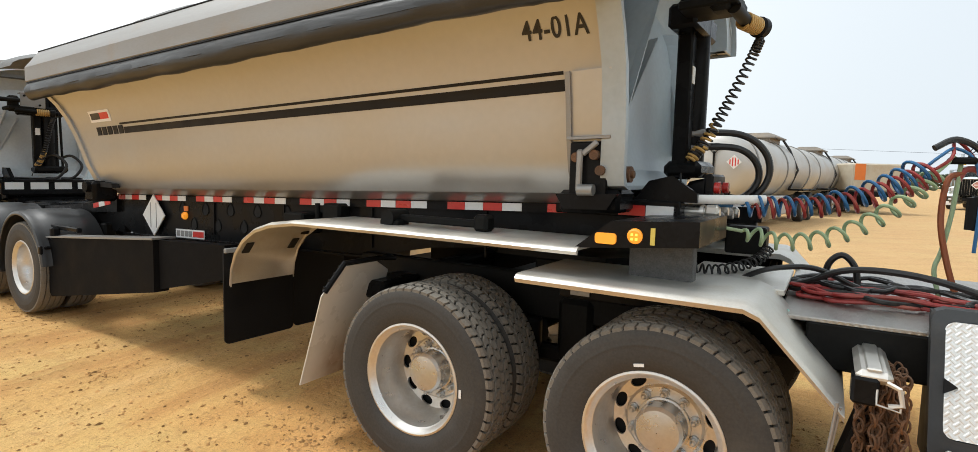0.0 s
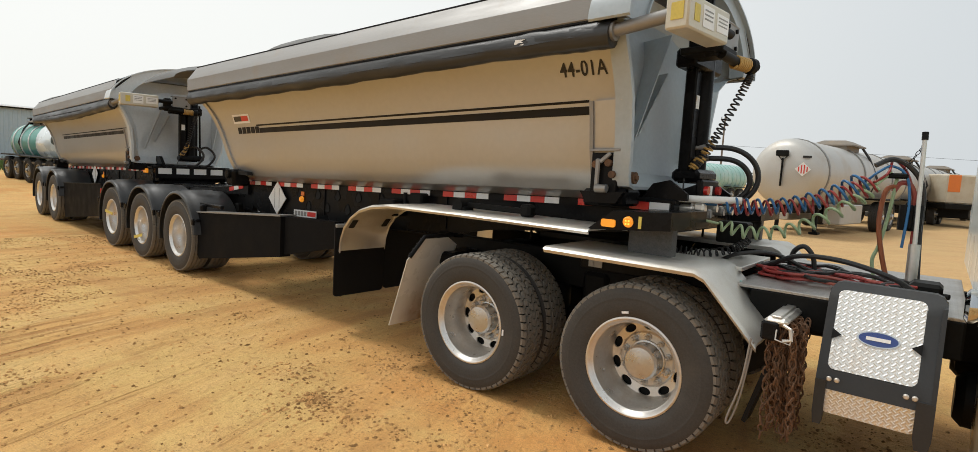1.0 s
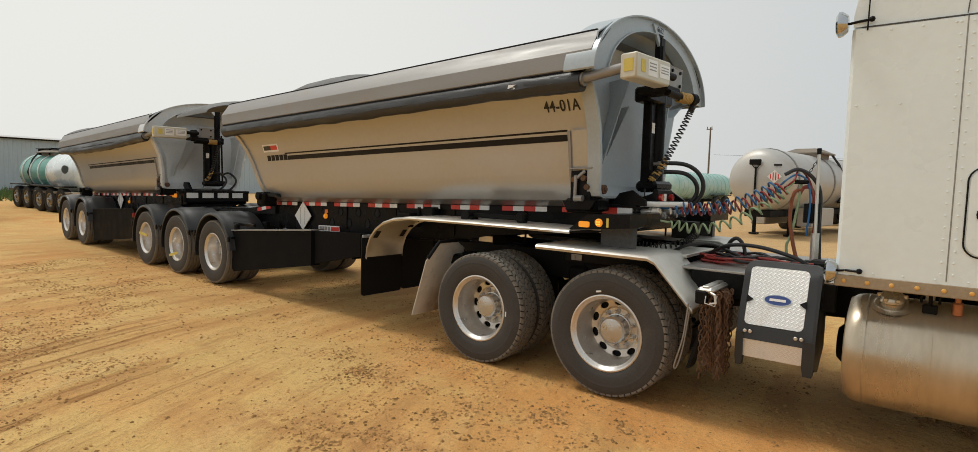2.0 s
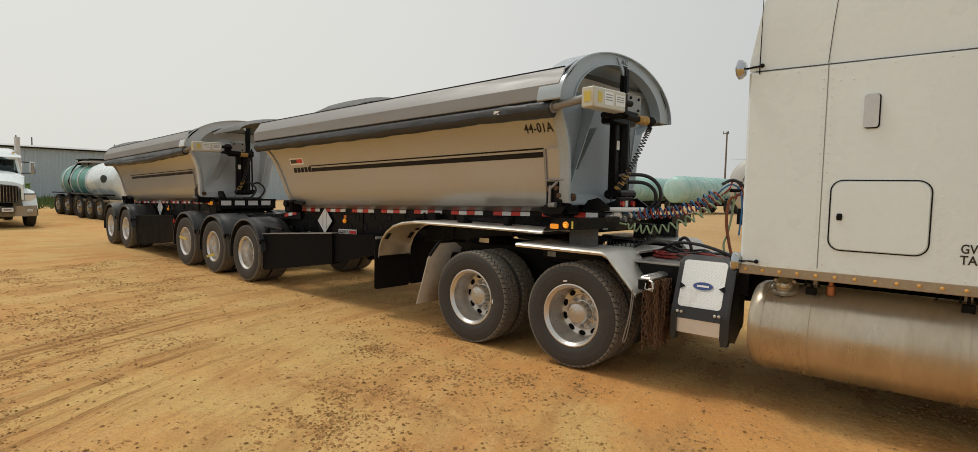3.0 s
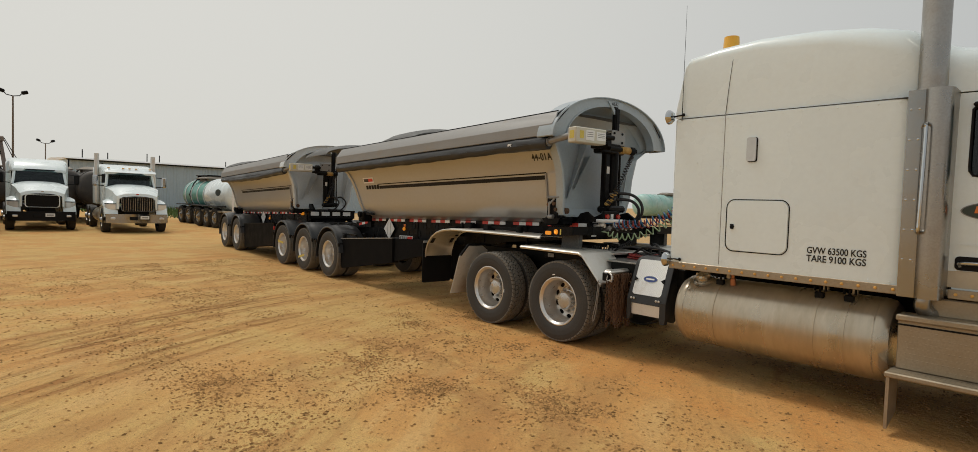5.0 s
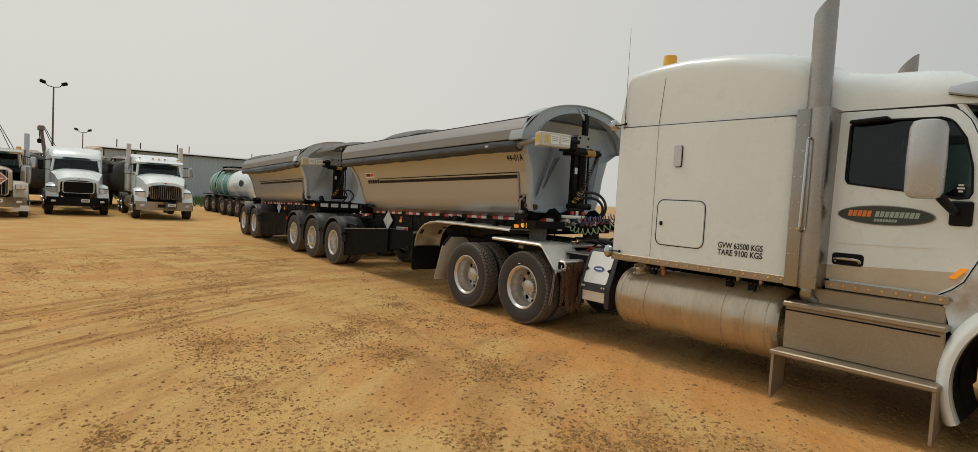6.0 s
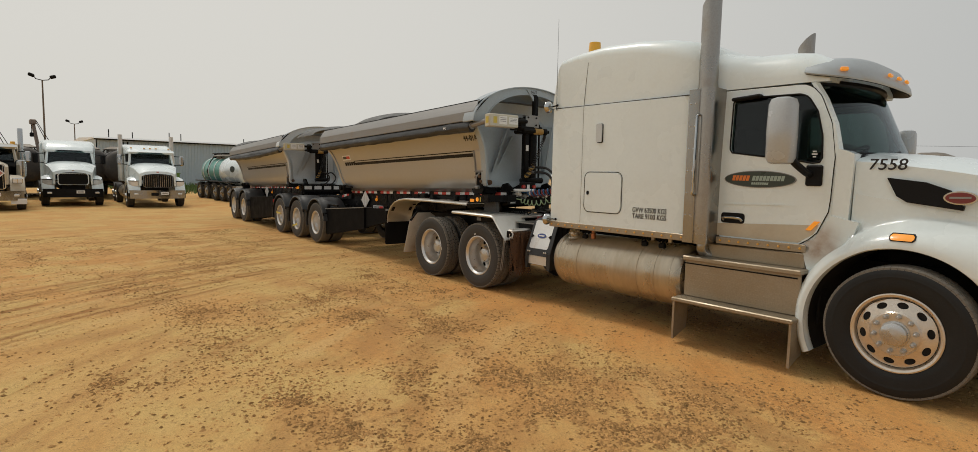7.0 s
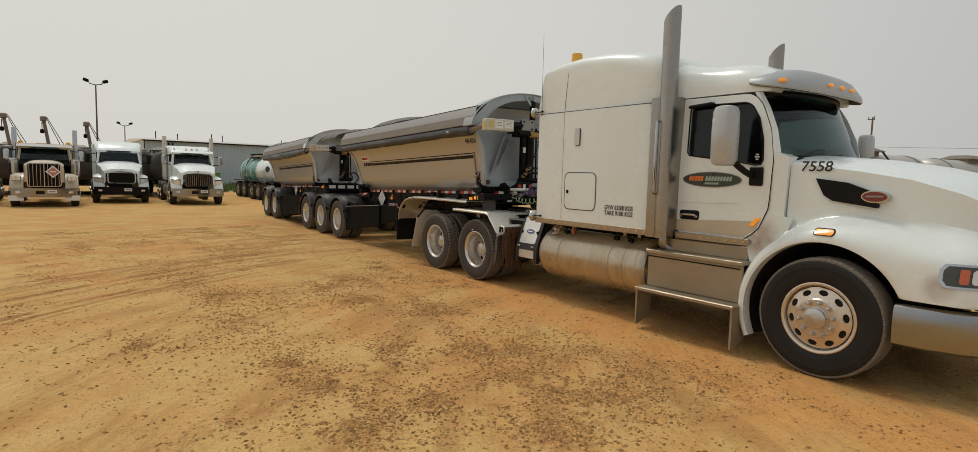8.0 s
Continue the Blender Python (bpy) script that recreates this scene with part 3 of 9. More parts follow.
def rim_geo(rim, dish, W, holes=10):
    """A disc wheel with oval hand holes; dish: how far the disc lies behind the outer face."""
    h = W / 2
    yd = -h * 0.86 + dish
    g = Geo()
    g.lathe([(-h * 0.84, rim + 0.012), (-h * 0.90, rim + 0.010), (-h * 0.92, rim), (-h * 0.86, rim - 0.012), (-h * 0.74, rim - 0.020), (-h * 0.68, rim - 0.030),
             (yd * 0.15 - h * 0.2, rim - 0.034), (yd * 0.2 - h * 0.1, rim - 0.048), (yd - 0.03, rim - 0.052), (yd, rim - 0.064)] if dish > 0.05 else [(-h * 0.84, rim + 0.012), (-h * 0.92, rim + 0.010), (-h * 0.95, rim), (-h * 0.90, rim - 0.018), (yd + 0.012, rim - 0.030), (yd, rim - 0.038)], n=60)
    r1, r0 = rim - (0.064 if dish > 0.05 else 0.038), rim * (0.60 if dish > 0.05 else 0.57)
    hub_y = yd + (-0.03 if dish < 0.08 else 0.012)
    per = 24
    for k in range(holes):
        a0, a1 = 2 * math.pi * k / holes, 2 * math.pi * (k + 1) / holes
        am = (a0 + a1) / 2
        rm = (r0 + r1) / 2 + 0.006
        loop_o, loop_i, loop_b = [], [], []
        q = per // 4
        for j in range(per):
            side, f = j // q, (j % q) / q
            if side == 0:
                a, r = a0 + (a1 - a0) * f, r1
            elif side == 1:
                a, r = a1, r1 + (r0 - r1) * f
            elif side == 2:
                a, r = a1 + (a0 - a1) * f, r0
            else:
                a, r = a0, r0 + (r1 - r0) * f
            y = yd + (hub_y - yd) * (r1 - r) / (r1 - r0)
            loop_o.append((r * math.cos(a), y, r * math.sin(a)))
            t = radians(135) - 2 * math.pi * j / per
            ha, hr = 0.041 / rm * math.cos(t) * -1, 0.026 * math.sin(t)
            aa, rr = am - ha * -1 * -1, rm + hr
            y = yd + (hub_y - yd) * (r1 - rr) / (r1 - r0)
            loop_i.append((rr * math.cos(aa), y, rr * math.sin(aa)))
            loop_b.append((rr * math.cos(aa), y + 0.014, rr * math.sin(aa)))
        g.sweep([loop_o, loop_i, loop_b], caps=False)
    g.lathe([(hub_y, r0), (hub_y - 0.012, r0 - 0.012), (hub_y - 0.014, rim * 0.30), (hub_y - 0.01, 0.01)], n=48)
    return g, hub_y


def wheel_kit(R, W, rim, dish, hub_len, hub_r, tread_rows=5, tread_n=56, ribs=False, nuts=10, dome=True):
    """Meshes of one kind of wheel, shared by all of that kind."""
    rg, hy = rim_geo(rim, dish, W)
    kit = {"rim": mesh_of("wheel", rg, wheel_alloy, 40, 0.002)}
    kit["tyre"] = mesh_of("tyre", tyre_geo(R, W, rim), tyre_rubber, 40)
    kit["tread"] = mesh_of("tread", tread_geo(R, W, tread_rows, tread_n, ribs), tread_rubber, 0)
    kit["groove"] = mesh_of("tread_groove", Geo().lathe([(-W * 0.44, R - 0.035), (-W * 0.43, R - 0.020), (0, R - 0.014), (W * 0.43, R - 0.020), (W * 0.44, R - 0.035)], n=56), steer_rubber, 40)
    kit["drum"] = mesh_of("brake_drum", Geo().lathe([(hy + 0.03, 0.02), (hy + 0.03, rim * 0.9), (W * 0.6, rim * 0.9), (W * 0.6, 0.02)], n=32), shade_black)
    y0 = hy - 0.014
    if dome:
        kit["hub"] = mesh_of("hub_cap", Geo().lathe([(y0, hub_r + 0.012), (y0 - 0.012, hub_r + 0.010), (y0 - 0.014, hub_r), (y0 - hub_len * 0.8, hub_r * 0.97), (y0 - hub_len * 0.93, hub_r * 0.85), (y0 - hub_len, hub_r * 0.45), (y0 - hub_len - 0.004, 0.003)], n=32), hub_chrome)
    else:
        kit["hub"] = mesh_of("hub_cap", Geo().lathe([(y0, hub_r), (y0 - hub_len, hub_r * 0.92), (y0 - hub_len - 0.006, hub_r * 0.7), (y0 - hub_len - 0.006, 0.003)], n=24), hub_chrome)
    ng = Geo()
    ng.cyl((0, 0, 0), (0, -0.012, 0), 0.024, 0.022, 12).cyl((0, -0.010, 0), (0, -0.040, 0), 0.018, 0.017, 10).cyl((0, -0.038, 0), (0, -0.050, 0), 0.015, 0.007, 10)
    kit["nut"] = mesh_of("lug_nut", ng, hub_chrome)
    kit["nut_r"], kit["nut_y"], kit["nuts"] = 0.150, y0, nuts
    return kit


def wheel(kit, parent, x, y, z, outward=-1, turn=0.0, bare=False, mark=0):
    """One wheel under a vehicle; outward -1 faces -y, 1 faces +y."""
    rot = pose(x, y, z, 0, turn, 0 if outward < 0 else 180)
    w = part("wheel", kit["rim"], None, parent)
    w.matrix_basis = rot
    part("tyre", kit["tyre"], None, w)
    if "tread" in kit:
        part("tread", kit["tread"], None, w)
        part("tread_groove", kit["groove"], None, w)
    if bare:
        return w
    part("brake_drum", kit["drum"], None, w)
    if mark:
        part("sidewall_mark", Geo().box((0, 0, 0), (0.045, 0.003, 0.014), 0), white_vinyl, w).matrix_basis = pose(0.345 * math.cos(radians(mark)), -0.143, 0.345 * math.sin(radians(mark)), 0, 90 - mark, 0)
    part("hub_cap", kit["hub"], None, w)
    for k in range(kit["nuts"]):
        a = 2 * math.pi * (k + 0.5) / kit["nuts"]
        b = part("lug_nut", kit["nut"], None, w)
        b.location = (kit["nut_r"] * math.cos(a), kit["nut_y"], kit["nut_r"] * math.sin(a))
    return w


DRIVE = wheel_kit(0.525, 0.28, 0.306, 0.235, 0.125, 0.116)
STEER = wheel_kit(0.566, 0.30, 0.326, 0.02, 0.060, 0.098, 5, 70, True)
STEER["tyre"].materials[0] = steer_rubber
STEER["rim"].materials[0] = steer_alloy
TRAIL = wheel_kit(0.510, 0.28, 0.292, 0.215, 0.06, 0.085, 5, 64, True, 10, False)

# ---- the white sleeper tractor ----
TRACTOR_AT = pose(-0.59, 4.54, 0, 0, 0, -1.0)
tractor = thing("sleeper_truck", "white sleeper-cab highway tractor with dusty chrome steps and fuel tank", "truck", TRACTOR_AT)
NEAR = -1.22


def both(s, p):
    return (p[0], p[1] * s, p[2])


# chassis
g = Geo()
for s in (-1, 1):
    g.box((2.0, s * 0.43, 0.93), (9.0, 0.09, 0.27), 0.01)
for x in (-1.9, -1.3, -0.2, 1.0, 2.2, 3.4, 4.6):
    g.box((x, 0, 0.93), (0.12, 0.82, 0.2), 0.01)
part("chassis_frame", g, black_dusty, tractor)
part("gearbox", Geo().box((3.2, 0, 0.82), (3.5, 0.60, 0.42), 0.08).cyl((0.0, 0, 0.72), (1.6, 0, 0.78), 0.07, n=12), shade_black, tractor)
for x in (-0.10, -1.43):
    part("drive_axle", Geo().cyl((x, -0.75, 0.52), (x, 0.75, 0.52), 0.085, n=16).ball((x, 0.05, 0.53), 0.24, 14, (1, 0.9, 1)), black_dusty, tractor)
part("steer_axle", Geo().cyl((5.5, -0.9, 0.50), (5.5, 0.9, 0.50), 0.06, n=12), black_dusty, tractor)
for s in (-1, 1):
    part("suspension_beam", Geo().box((-0.76, s * 0.45, 0.58), (1.2, 0.09, 0.10), 0.02).box((-0.76, s * 0.45, 0.74), (0.22, 0.12, 0.4), 0.03), black_dusty, tractor)
    for x in (-0.4, -1.1):
        part("air_bag", Geo().cyl((x, s * 0.5, 0.55), (x, s * 0.5, 0.80), 0.12, 0.12, 14, 0.02), black_rubber, tractor)
# fifth wheel plate
g = Geo()
g.prism([(-1.35, -0.42), (-0.6, -0.45), (-0.45, -0.3), (-0.45, 0.3), (-0.6, 0.45), (-1.35, 0.42), (-1.55, 0.2), (-1.55, -0.2)], 1.16, 1.20, "z")
g.box((-0.85, 0, 1.08), (0.5, 0.75, 0.16), 0.02)
part("fifth_wheel", g, black_dusty, tractor)

for x in (-0.10, -1.43):
    for s in (-1, 1):
        wheel(DRIVE, tractor, x, s * 1.09, 0.525, s, 17 if x < -1 else 0, mark=17 if x < -1 else 100)
        wheel(DRIVE, tractor, x, s * 0.76, 0.525, s, 31, bare=True)
for s in (-1, 1):
    wheel(STEER, tractor, 5.56, s * 1.135, 0.556, s, 8)

# quarter fenders over the front drive axle and rear flaps
def sheet_run(run, y0, y1, t=0.006, lip=0.035):
    """A bent plate: outline in x and z run from y0 to y1, with a rolled lip along both long edges."""
    gg = Geo()
    up = [(p[0], p[1]) for p in run]
    for a, b in ((y0, y1),):
        rings = []
        for (x, z) in up:
            sg = 1 if b > a else -1
            rings.append([(x, a, z - lip), (x, a - 0.012 * sg, z - lip * 0.4), (x, a, z), (x, a + 0.02 * sg, z + 0.008), (x, b - 0.02 * sg, z + 0.008), (x, b, z), (x, b, z - lip), (x, b - 0.008 * sg, z - lip),
                          (x, b - 0.012 * sg, z - t), (x, a + 0.012 * sg, z - t), (x, a + 0.008 * sg, z - lip)])
        gg.sweep(rings)
    return gg


for s in (-1, 1):
    run = [(-0.77, 1.195), (0.24, 1.19), (0.30, 1.165), (0.60, 0.84)]
    qf = part("quarter_fender", sheet_run(run, s * 1.25, s * 0.62), fender_metal, tractor, "dull aluminium plate fender")
    if s < 0:
        lg = Geo().prism([(0.0, 0.0), (0.17, 0.0), (0.17, 0.05), (0.0, 0.05)], 0, 0.003, "z")
        b = part("maker_plate", lg, pale_turquoise, qf)
        b.matrix_basis = pose(0.40, -0.80, 1.068, 0, 47.3, 0) @ pose(0, 0, 0, 0, 0, 70)
    g = Geo()
    for x in (-0.4, 0.2):
        g.cyl((x, s * 0.45, 1.0), (x, s * 0.7, 1.12), 0.025, n=8)
    g.box((-0.25, s * 0.75, 1.08), (1.0, 0.05, 0.14), 0.01)
    part("fender_bracket", g, black_paint, tractor)
    # white anti-sail flap behind the rear axle
    g = Geo()
    pts = [(0.0, 0.0), (0.56, 0.0), (0.56, 0.72), (0.42, 0.80), (0.13, 0.80), (0.0, 0.62)]
    g.prism(pts, -0.004, 0.004, "x")
    fl = part("mud_flap", g, flap_white if s < 0 else black_rubber, tractor, "dusty pale flap with a black hanger")
    fl.matrix_basis = pose(-2.26, -1.27 if s < 0 else 0.70, 0.33, 0, 18, 0)
    g = Geo()
    g.tube([(0.0, 0.02, 0.64), (0.0, 0.13, 0.82), (0.0, 0.44, 0.82), (0.0, 0.6, 0.80)], 0.018, 8)
    for k in range(4):
        g.box((-0.012, 0.03 + 0.028 * k, 0.66 + 0.042 * k), (0.02, 0.03, 0.03), 0.004)
    g.box((-0.012, 0.36, 0.81), (0.03, 0.16, 0.03), 0.005)
    part("flap_hanger", g, black_paint, fl)

# rear frame end with lamp bar
g = Geo().box((-2.2, 0, 0.87), (0.12, 0.9, 0.20), 0.02).box((-2.05, -0.62, 0.90), (0.22, 0.5, 0.12), 0.02).box((-2.05, 0.62, 0.90), (0.22, 0.5, 0.12), 0.02)
part("rear_crossmember", g, black_paint, tractor)

# deck plate behind the cab
part("deck_plate", Geo().box((0.90, 0, 1.085), (1.12, 1.7, 0.02), 0.004), deck_tread, tractor, "diamond tread plate deck")
for s in (-1, 1):
    part("deck_rail", Geo().box((0.95, s * 0.83, 0.98), (1.0, 0.05, 0.2), 0.01), black_dusty, tractor)

# fuel tanks
for s in (-1, 1):
    g = Geo()
    prof = [(0, 0.02), (0, 0.26), (0.012, 0.33), (0.05, 0.356), (0.10, 0.366), (1.86, 0.366), (1.91, 0.356), (1.948, 0.32), (1.96, 0.26), (1.96, 0.02)]
    ring = [[(1.53 + x, s * 0.855 + r * math.cos(t), 0.68 + r * math.sin(t)) for t in np.linspace(0, 2 * math.pi, 48, endpoint=False)] for x, r in prof]
    g.sweep(ring)
    tank = part("fuel_tank", g, tank_metal, tractor, "dusty round aluminium fuel tank")
    for x in (1.65, 3.37):
        part("weld_seam", Geo().sweep([[(x + dx, s * 0.855 + (0.366 + dr) * math.cos(t), 0.68 + (0.366 + dr) * math.sin(t)) for dx, dr in ((-0.007, 0), (0, 0.004), (0.007, 0))] for t in np.linspace(0, 2 * math.pi, 40, endpoint=False)], loop=True), tank_metal, tank)
    for x in (1.96, 2.90, 3.14):
        c = Geo()
        th = np.linspace(-2.4, 2.4, 28)
        c.sweep([[(x - 0.022, s * (0.855 + r * math.cos(t)), 0.68 + r * math.sin(t)) for r in (0.365, 0.371)] + [(x + 0.022, s * (0.855 + r * math.cos(t)), 0.68 + r * math.sin(t)) for r in (0.371, 0.365)] for t in th])
        c.box((x, s * 0.855, 1.07), (0.05, 0.04, 0.06), 0.005)
        part("tank_strap", c, tank_metal, tank)
    # filler neck with a lugged cap, leaning outward
    up = Vector((0, s * 0.42, 0.91)).normalized()
    foot = Vector((1.77, s * (0.855 + 0.150), 0.68 + 0.328))
    part("filler_flange", Geo().cyl(foot, foot + up * 0.022, 0.115, 0.095, 26, 0.006), tank_metal, tank)
    c = Geo().cyl(foot, foot + up * 0.045, 0.068, 0.066, 22).cyl(foot + up * 0.045, foot + up * 0.085, 0.074, 0.066, 22, 0.010)
    for k in range(6):
        a = k * math.pi / 3
        e = Vector((math.cos(a), 0, 0)) + up.cross(Vector((1, 0, 0))) * math.sin(a)
        c.box(foot + up * 0.075 + e * 0.066, (0.028, 0.024, 0.026), 0.005)
    part("filler_cap", c, tank_metal, tank)
    part("relief_valve", Geo().cyl((2.09, s * 1.02, 1.0), (2.09, s * 1.03, 1.08), 0.030, n=14, bev=0.008).cyl((2.09, s * 1.03, 1.075), (2.09, s * 1.035, 1.12), 0.017, n=12), copper, tank)
    for x in (1.96, 2.90, 3.14):
        part("strap_bolt", Geo().cyl((x, s * 1.02, 0.99), (x, s * 1.03, 1.13), 0.010, n=8).box((x, s * 1.03, 1.02), (0.075, 0.05, 0.055), 0.006).box((x, s * 1.02, 1.12), (0.11, 0.04, 0.02), 0.004).box((x - 0.045, s * 1.02, 1.09), (0.014, 0.03, 0.07), 0.003).box((x + 0.045, s * 1.02, 1.09), (0.014, 0.03, 0.07), 0.003), black_dusty, tank)
    # unseen dark cylinder added to keep sun off the ground below the tank
    part("air_tank", Geo().cyl((1.45, s * 0.55, 0.62), (3.40, s * 0.55, 0.62), 0.15, n=20, bev=0.04), black_dusty, tractor)

# auxiliary power unit: black frame with tread plate panels, its upper half leaning back
def unit_y(z):
    """Front face of the unit at height z."""
    return -1.085 if z < 0.70 else -1.085 + 0.175 * (z - 0.70) / 0.45 + (0.8 * (z - 1.13) if z > 1.13 else 0)


def on_unit(pts, off=0.0):
    return [(x, unit_y(z) - off, z) for x, z in pts]


g = Geo()
outer = resample(rounded(0.868, 0.655, 1.372, 1.195, 0.05, 6), 64)
hole = resample(rounded(0.912, 0.755, 1.292, 1.160, 0.035, 6), 64)
g.ring(on_unit(outer), on_unit(hole), (0, 0.06, 0))
for x, w in ((0.893, 0.05), (1.335, 0.075)):
    g.sweep([[(x + dx * w / 2 * k, y, z) for dx, y in ((-1, -1.088), (1, -1.088), (1, -1.02), (-1, -1.02))] for z, k in ((0.70, 1), (0.52, 1), (0.46, 0.7))])
g.prism([(-1.02, 0.62), (-0.86, 1.15), (-0.60, 1.15), (-0.60, 0.55), (-1.0, 0.55)], 0.90, 1.35, "x")
g.prism([(-1.085, 0.70), (-0.93, 1.14), (-0.80, 1.16), (-0.66, 1.10), (-0.66, 0.60), (-0.90, 0.46), (-1.06, 0.50)], 1.352, 1.372, "x")
apu = part("power_unit_housing", g, frame_plastic, tractor, "black framed power unit with tread plate panels")
for x in (0.93, 0.965, 1.255, 1.29):
    part("housing_bolt", Geo().cyl((x, -1.088, 0.715), (x, -1.105, 0.715), 0.013, n=10, bev=0.004), polished, apu)
lean = Matrix.Translation((1.102, unit_y(0.957) + 0.008, 0.957)) @ pose(0, 0, 0, -math.degrees(math.atan2(0.175, 0.45)), 0, 0)
pn = part("panel", Geo().prism(rounded(-0.192, -0.215, 0.192, 0.215, 0.035, 5), -0.006, 0.012), tread_plate, apu)
pn.matrix_basis = lean
part("lower_panel", Geo().prism(rounded(0.912, 0.525, 1.30, 0.672, 0.02, 4), -1.068, -1.055), tread_plate, apu)
for k, (a, b, d, mt, nm) in enumerate(((0.092, 0.041, 0.006, chrome, "badge_oval"), (0.085, 0.035, 0.008, blue_vinyl, "badge_face"))):
    bd = part(nm, Geo().prism([(a * math.cos(t), b * math.sin(t)) for t in np.linspace(0, 2 * math.pi, 32, endpoint=False)], -0.006 - d, 0.0), mt, apu)
    bd.matrix_basis = lean @ pose(0.01, 0, -0.02)
bb = part("badge_bar", Geo().box((0, 0, 0), (0.105, 0.002, 0.018)), white_vinyl, apu)
bb.matrix_basis = lean @ pose(0.01, -0.0155, -0.02)
for x, k in ((-0.192, 1), (0.192, -1)):
    lt = part("latch", Geo().prism([(0, -0.028), (0.042 * k, 0.0), (0, 0.028)], -0.022, 0.0), black_rubber, apu)
    lt.matrix_basis = lean @ pose(x, 0, -0.03)

# tyre chains hung on a rack
rack = part("chain_rack", Geo().box((0.68, -0.94, 0.985), (0.115, 0.60, 0.045), 0.018).box((0.68, -0.94, 1.012), (0.05, 0.58, 0.012), 0.005).tube([(0.72, -1.235, 0.975), (0.755, -1.255, 0.965), (0.765, -1.26, 0.91), (0.725, -1.26, 0.90)], 0.010, 6).tube([(0.69, -1.245, 0.95), (0.69, -1.26, 0.90), (0.76, -1.26, 0.885), (0.765, -1.24, 0.96)], 0.005, 6), polished, tractor, "bright metal rack holding tyre chains")
part("rack_box", Geo().box((0.655, -1.20, 0.935), (0.085, 0.10, 0.10), 0.01), black_paint, rack)
link = Geo().tube([(0.016 * math.cos(t), 0, 0.026 * math.sin(t)) for t in np.linspace(0, 2 * math.pi, 10, endpoint=False)], 0.0048, 5, loop=True)
rnd = random.Random(4)
for k in range(40):
    g = Geo()
    x, y = 0.645 + 0.155 * rnd.random(), -1.23 + 0.36 * rnd.random()
    n = rnd.randint(10, 16)
    zz = 0.945
    for i in range(n):
        x += rnd.uniform(-0.007, 0.007)
        y += rnd.uniform(-0.007, 0.007)
        g.add(link, pose(x, y, zz, rnd.uniform(-25, 25), rnd.uniform(-25, 25), (90 if i % 2 else 0) + rnd.uniform(-30, 30)))
        zz -= 0.040
    part("tyre_chain", g, rust, rack, "rusty hanging chain" if k == 0 else "")
part("hanging_strap", Geo().tube(smooth_path([(0.575, -1.262, 0.88), (0.545, -1.255, 0.62), (0.485, -1.235, 0.40), (0.50, -1.225, 0.385), (0.545, -1.24, 0.55), (0.585, -1.25, 0.86)], 26), 0.006, 6), rail_metal, rack, "looped grey strap")
part("frame_tag", Geo().box((-0.62, -0.785, 1.06), (0.11, 0.006, 0.055), 0.002).cyl((-0.645, -0.789, 1.06), (-0.645, -0.795, 1.06), 0.016, n=12), rail_metal, tractor)
part("small_flap", Geo().prism([(0.70, 0.86), (0.55, 0.35), (0.53, 0.36), (0.67, 0.88)], -1.10, -0.95), black_rubber, tractor)

# sleeper
SX0, SX1, SZ0, SZ1 = 1.47, 3.60, 1.20, 2.72


def sleeper_ring(x, w, z0, z1, r, n=6):
    """Cross section of the box: flat sides, rounded roof edges."""
    zm = z0 + (z1 - r - z0) * 0.5
    pts = [(x, -w, z0), (x, -w, zm)]
    pts += [(x, -w + r - r * math.cos(a), z1 - r + r * math.sin(a)) for a in np.linspace(0, math.pi / 2, n)]
    pts += [(x, w - r + r * math.sin(a), z1 - r + r * math.cos(a)) for a in np.linspace(0, math.pi / 2, n)]
    pts += [(x, w, zm), (x, w, z0)]
    return pts


g = Geo()
g.sweep([sleeper_ring(x, 1.22 - i, SZ0, SZ1, 0.006, 2) for x, i in ((SX0, 0.02), (SX0 + 0.02, 0.0), (2.5, -0.004), (SX1 - 0.16, 0.0), (SX1 - 0.05, 0.03), (SX1, 0.10))])
sleeper = part("sleeper_box", g, white_paint, tractor, "white riveted sleeper box")
# raised roof cap
g = Geo()
roof = [(1.50, 1.20, 2.95, 0.05), (1.555, 1.205, 3.30, 0.06), (1.59, 1.20, 3.365, 0.08), (1.9, 1.205, 3.42, 0.11), (2.3, 1.205, 3.45, 0.13), (2.8, 1.20, 3.435, 0.16), (3.2, 1.19, 3.39, 0.20), (3.45, 1.15, 3.34, 0.25), (3.52, 1.12, 3.315, 0.27), (3.60, 1.08, 3.29, 0.30), (3.72, 1.0, 3.20, 0.3)]
rings = [sleeper_ring(x, w + 0.005, 2.728, z, r, 8) for x, w, z, r in roof]
rings[0] = [(1.475, p[1] * 1.012, min(p[2], 2.80)) for p in rings[0]]
g.sweep(rings)
cap = part("sleeper_roof", g, white_paint, tractor, "white moulded roof cap")
part("roof_gasket", Geo().box((2.55, 0, 2.724), (2.06, -2 * NEAR + 0.004, 0.006)), grit_plate, sleeper)
gk = Geo()
gk.tube([(2.015, NEAR + 0.006, 2.735), (2.035, NEAR + 0.008, 3.0), (2.06, NEAR + 0.010, 3.25), (2.075, NEAR + 0.02, 3.32), (2.08, NEAR + 0.06, 3.375), (2.085, -1.08, 3.418)], 0.0028, 6)
part("roof_joint", gk, grit_plate, cap)
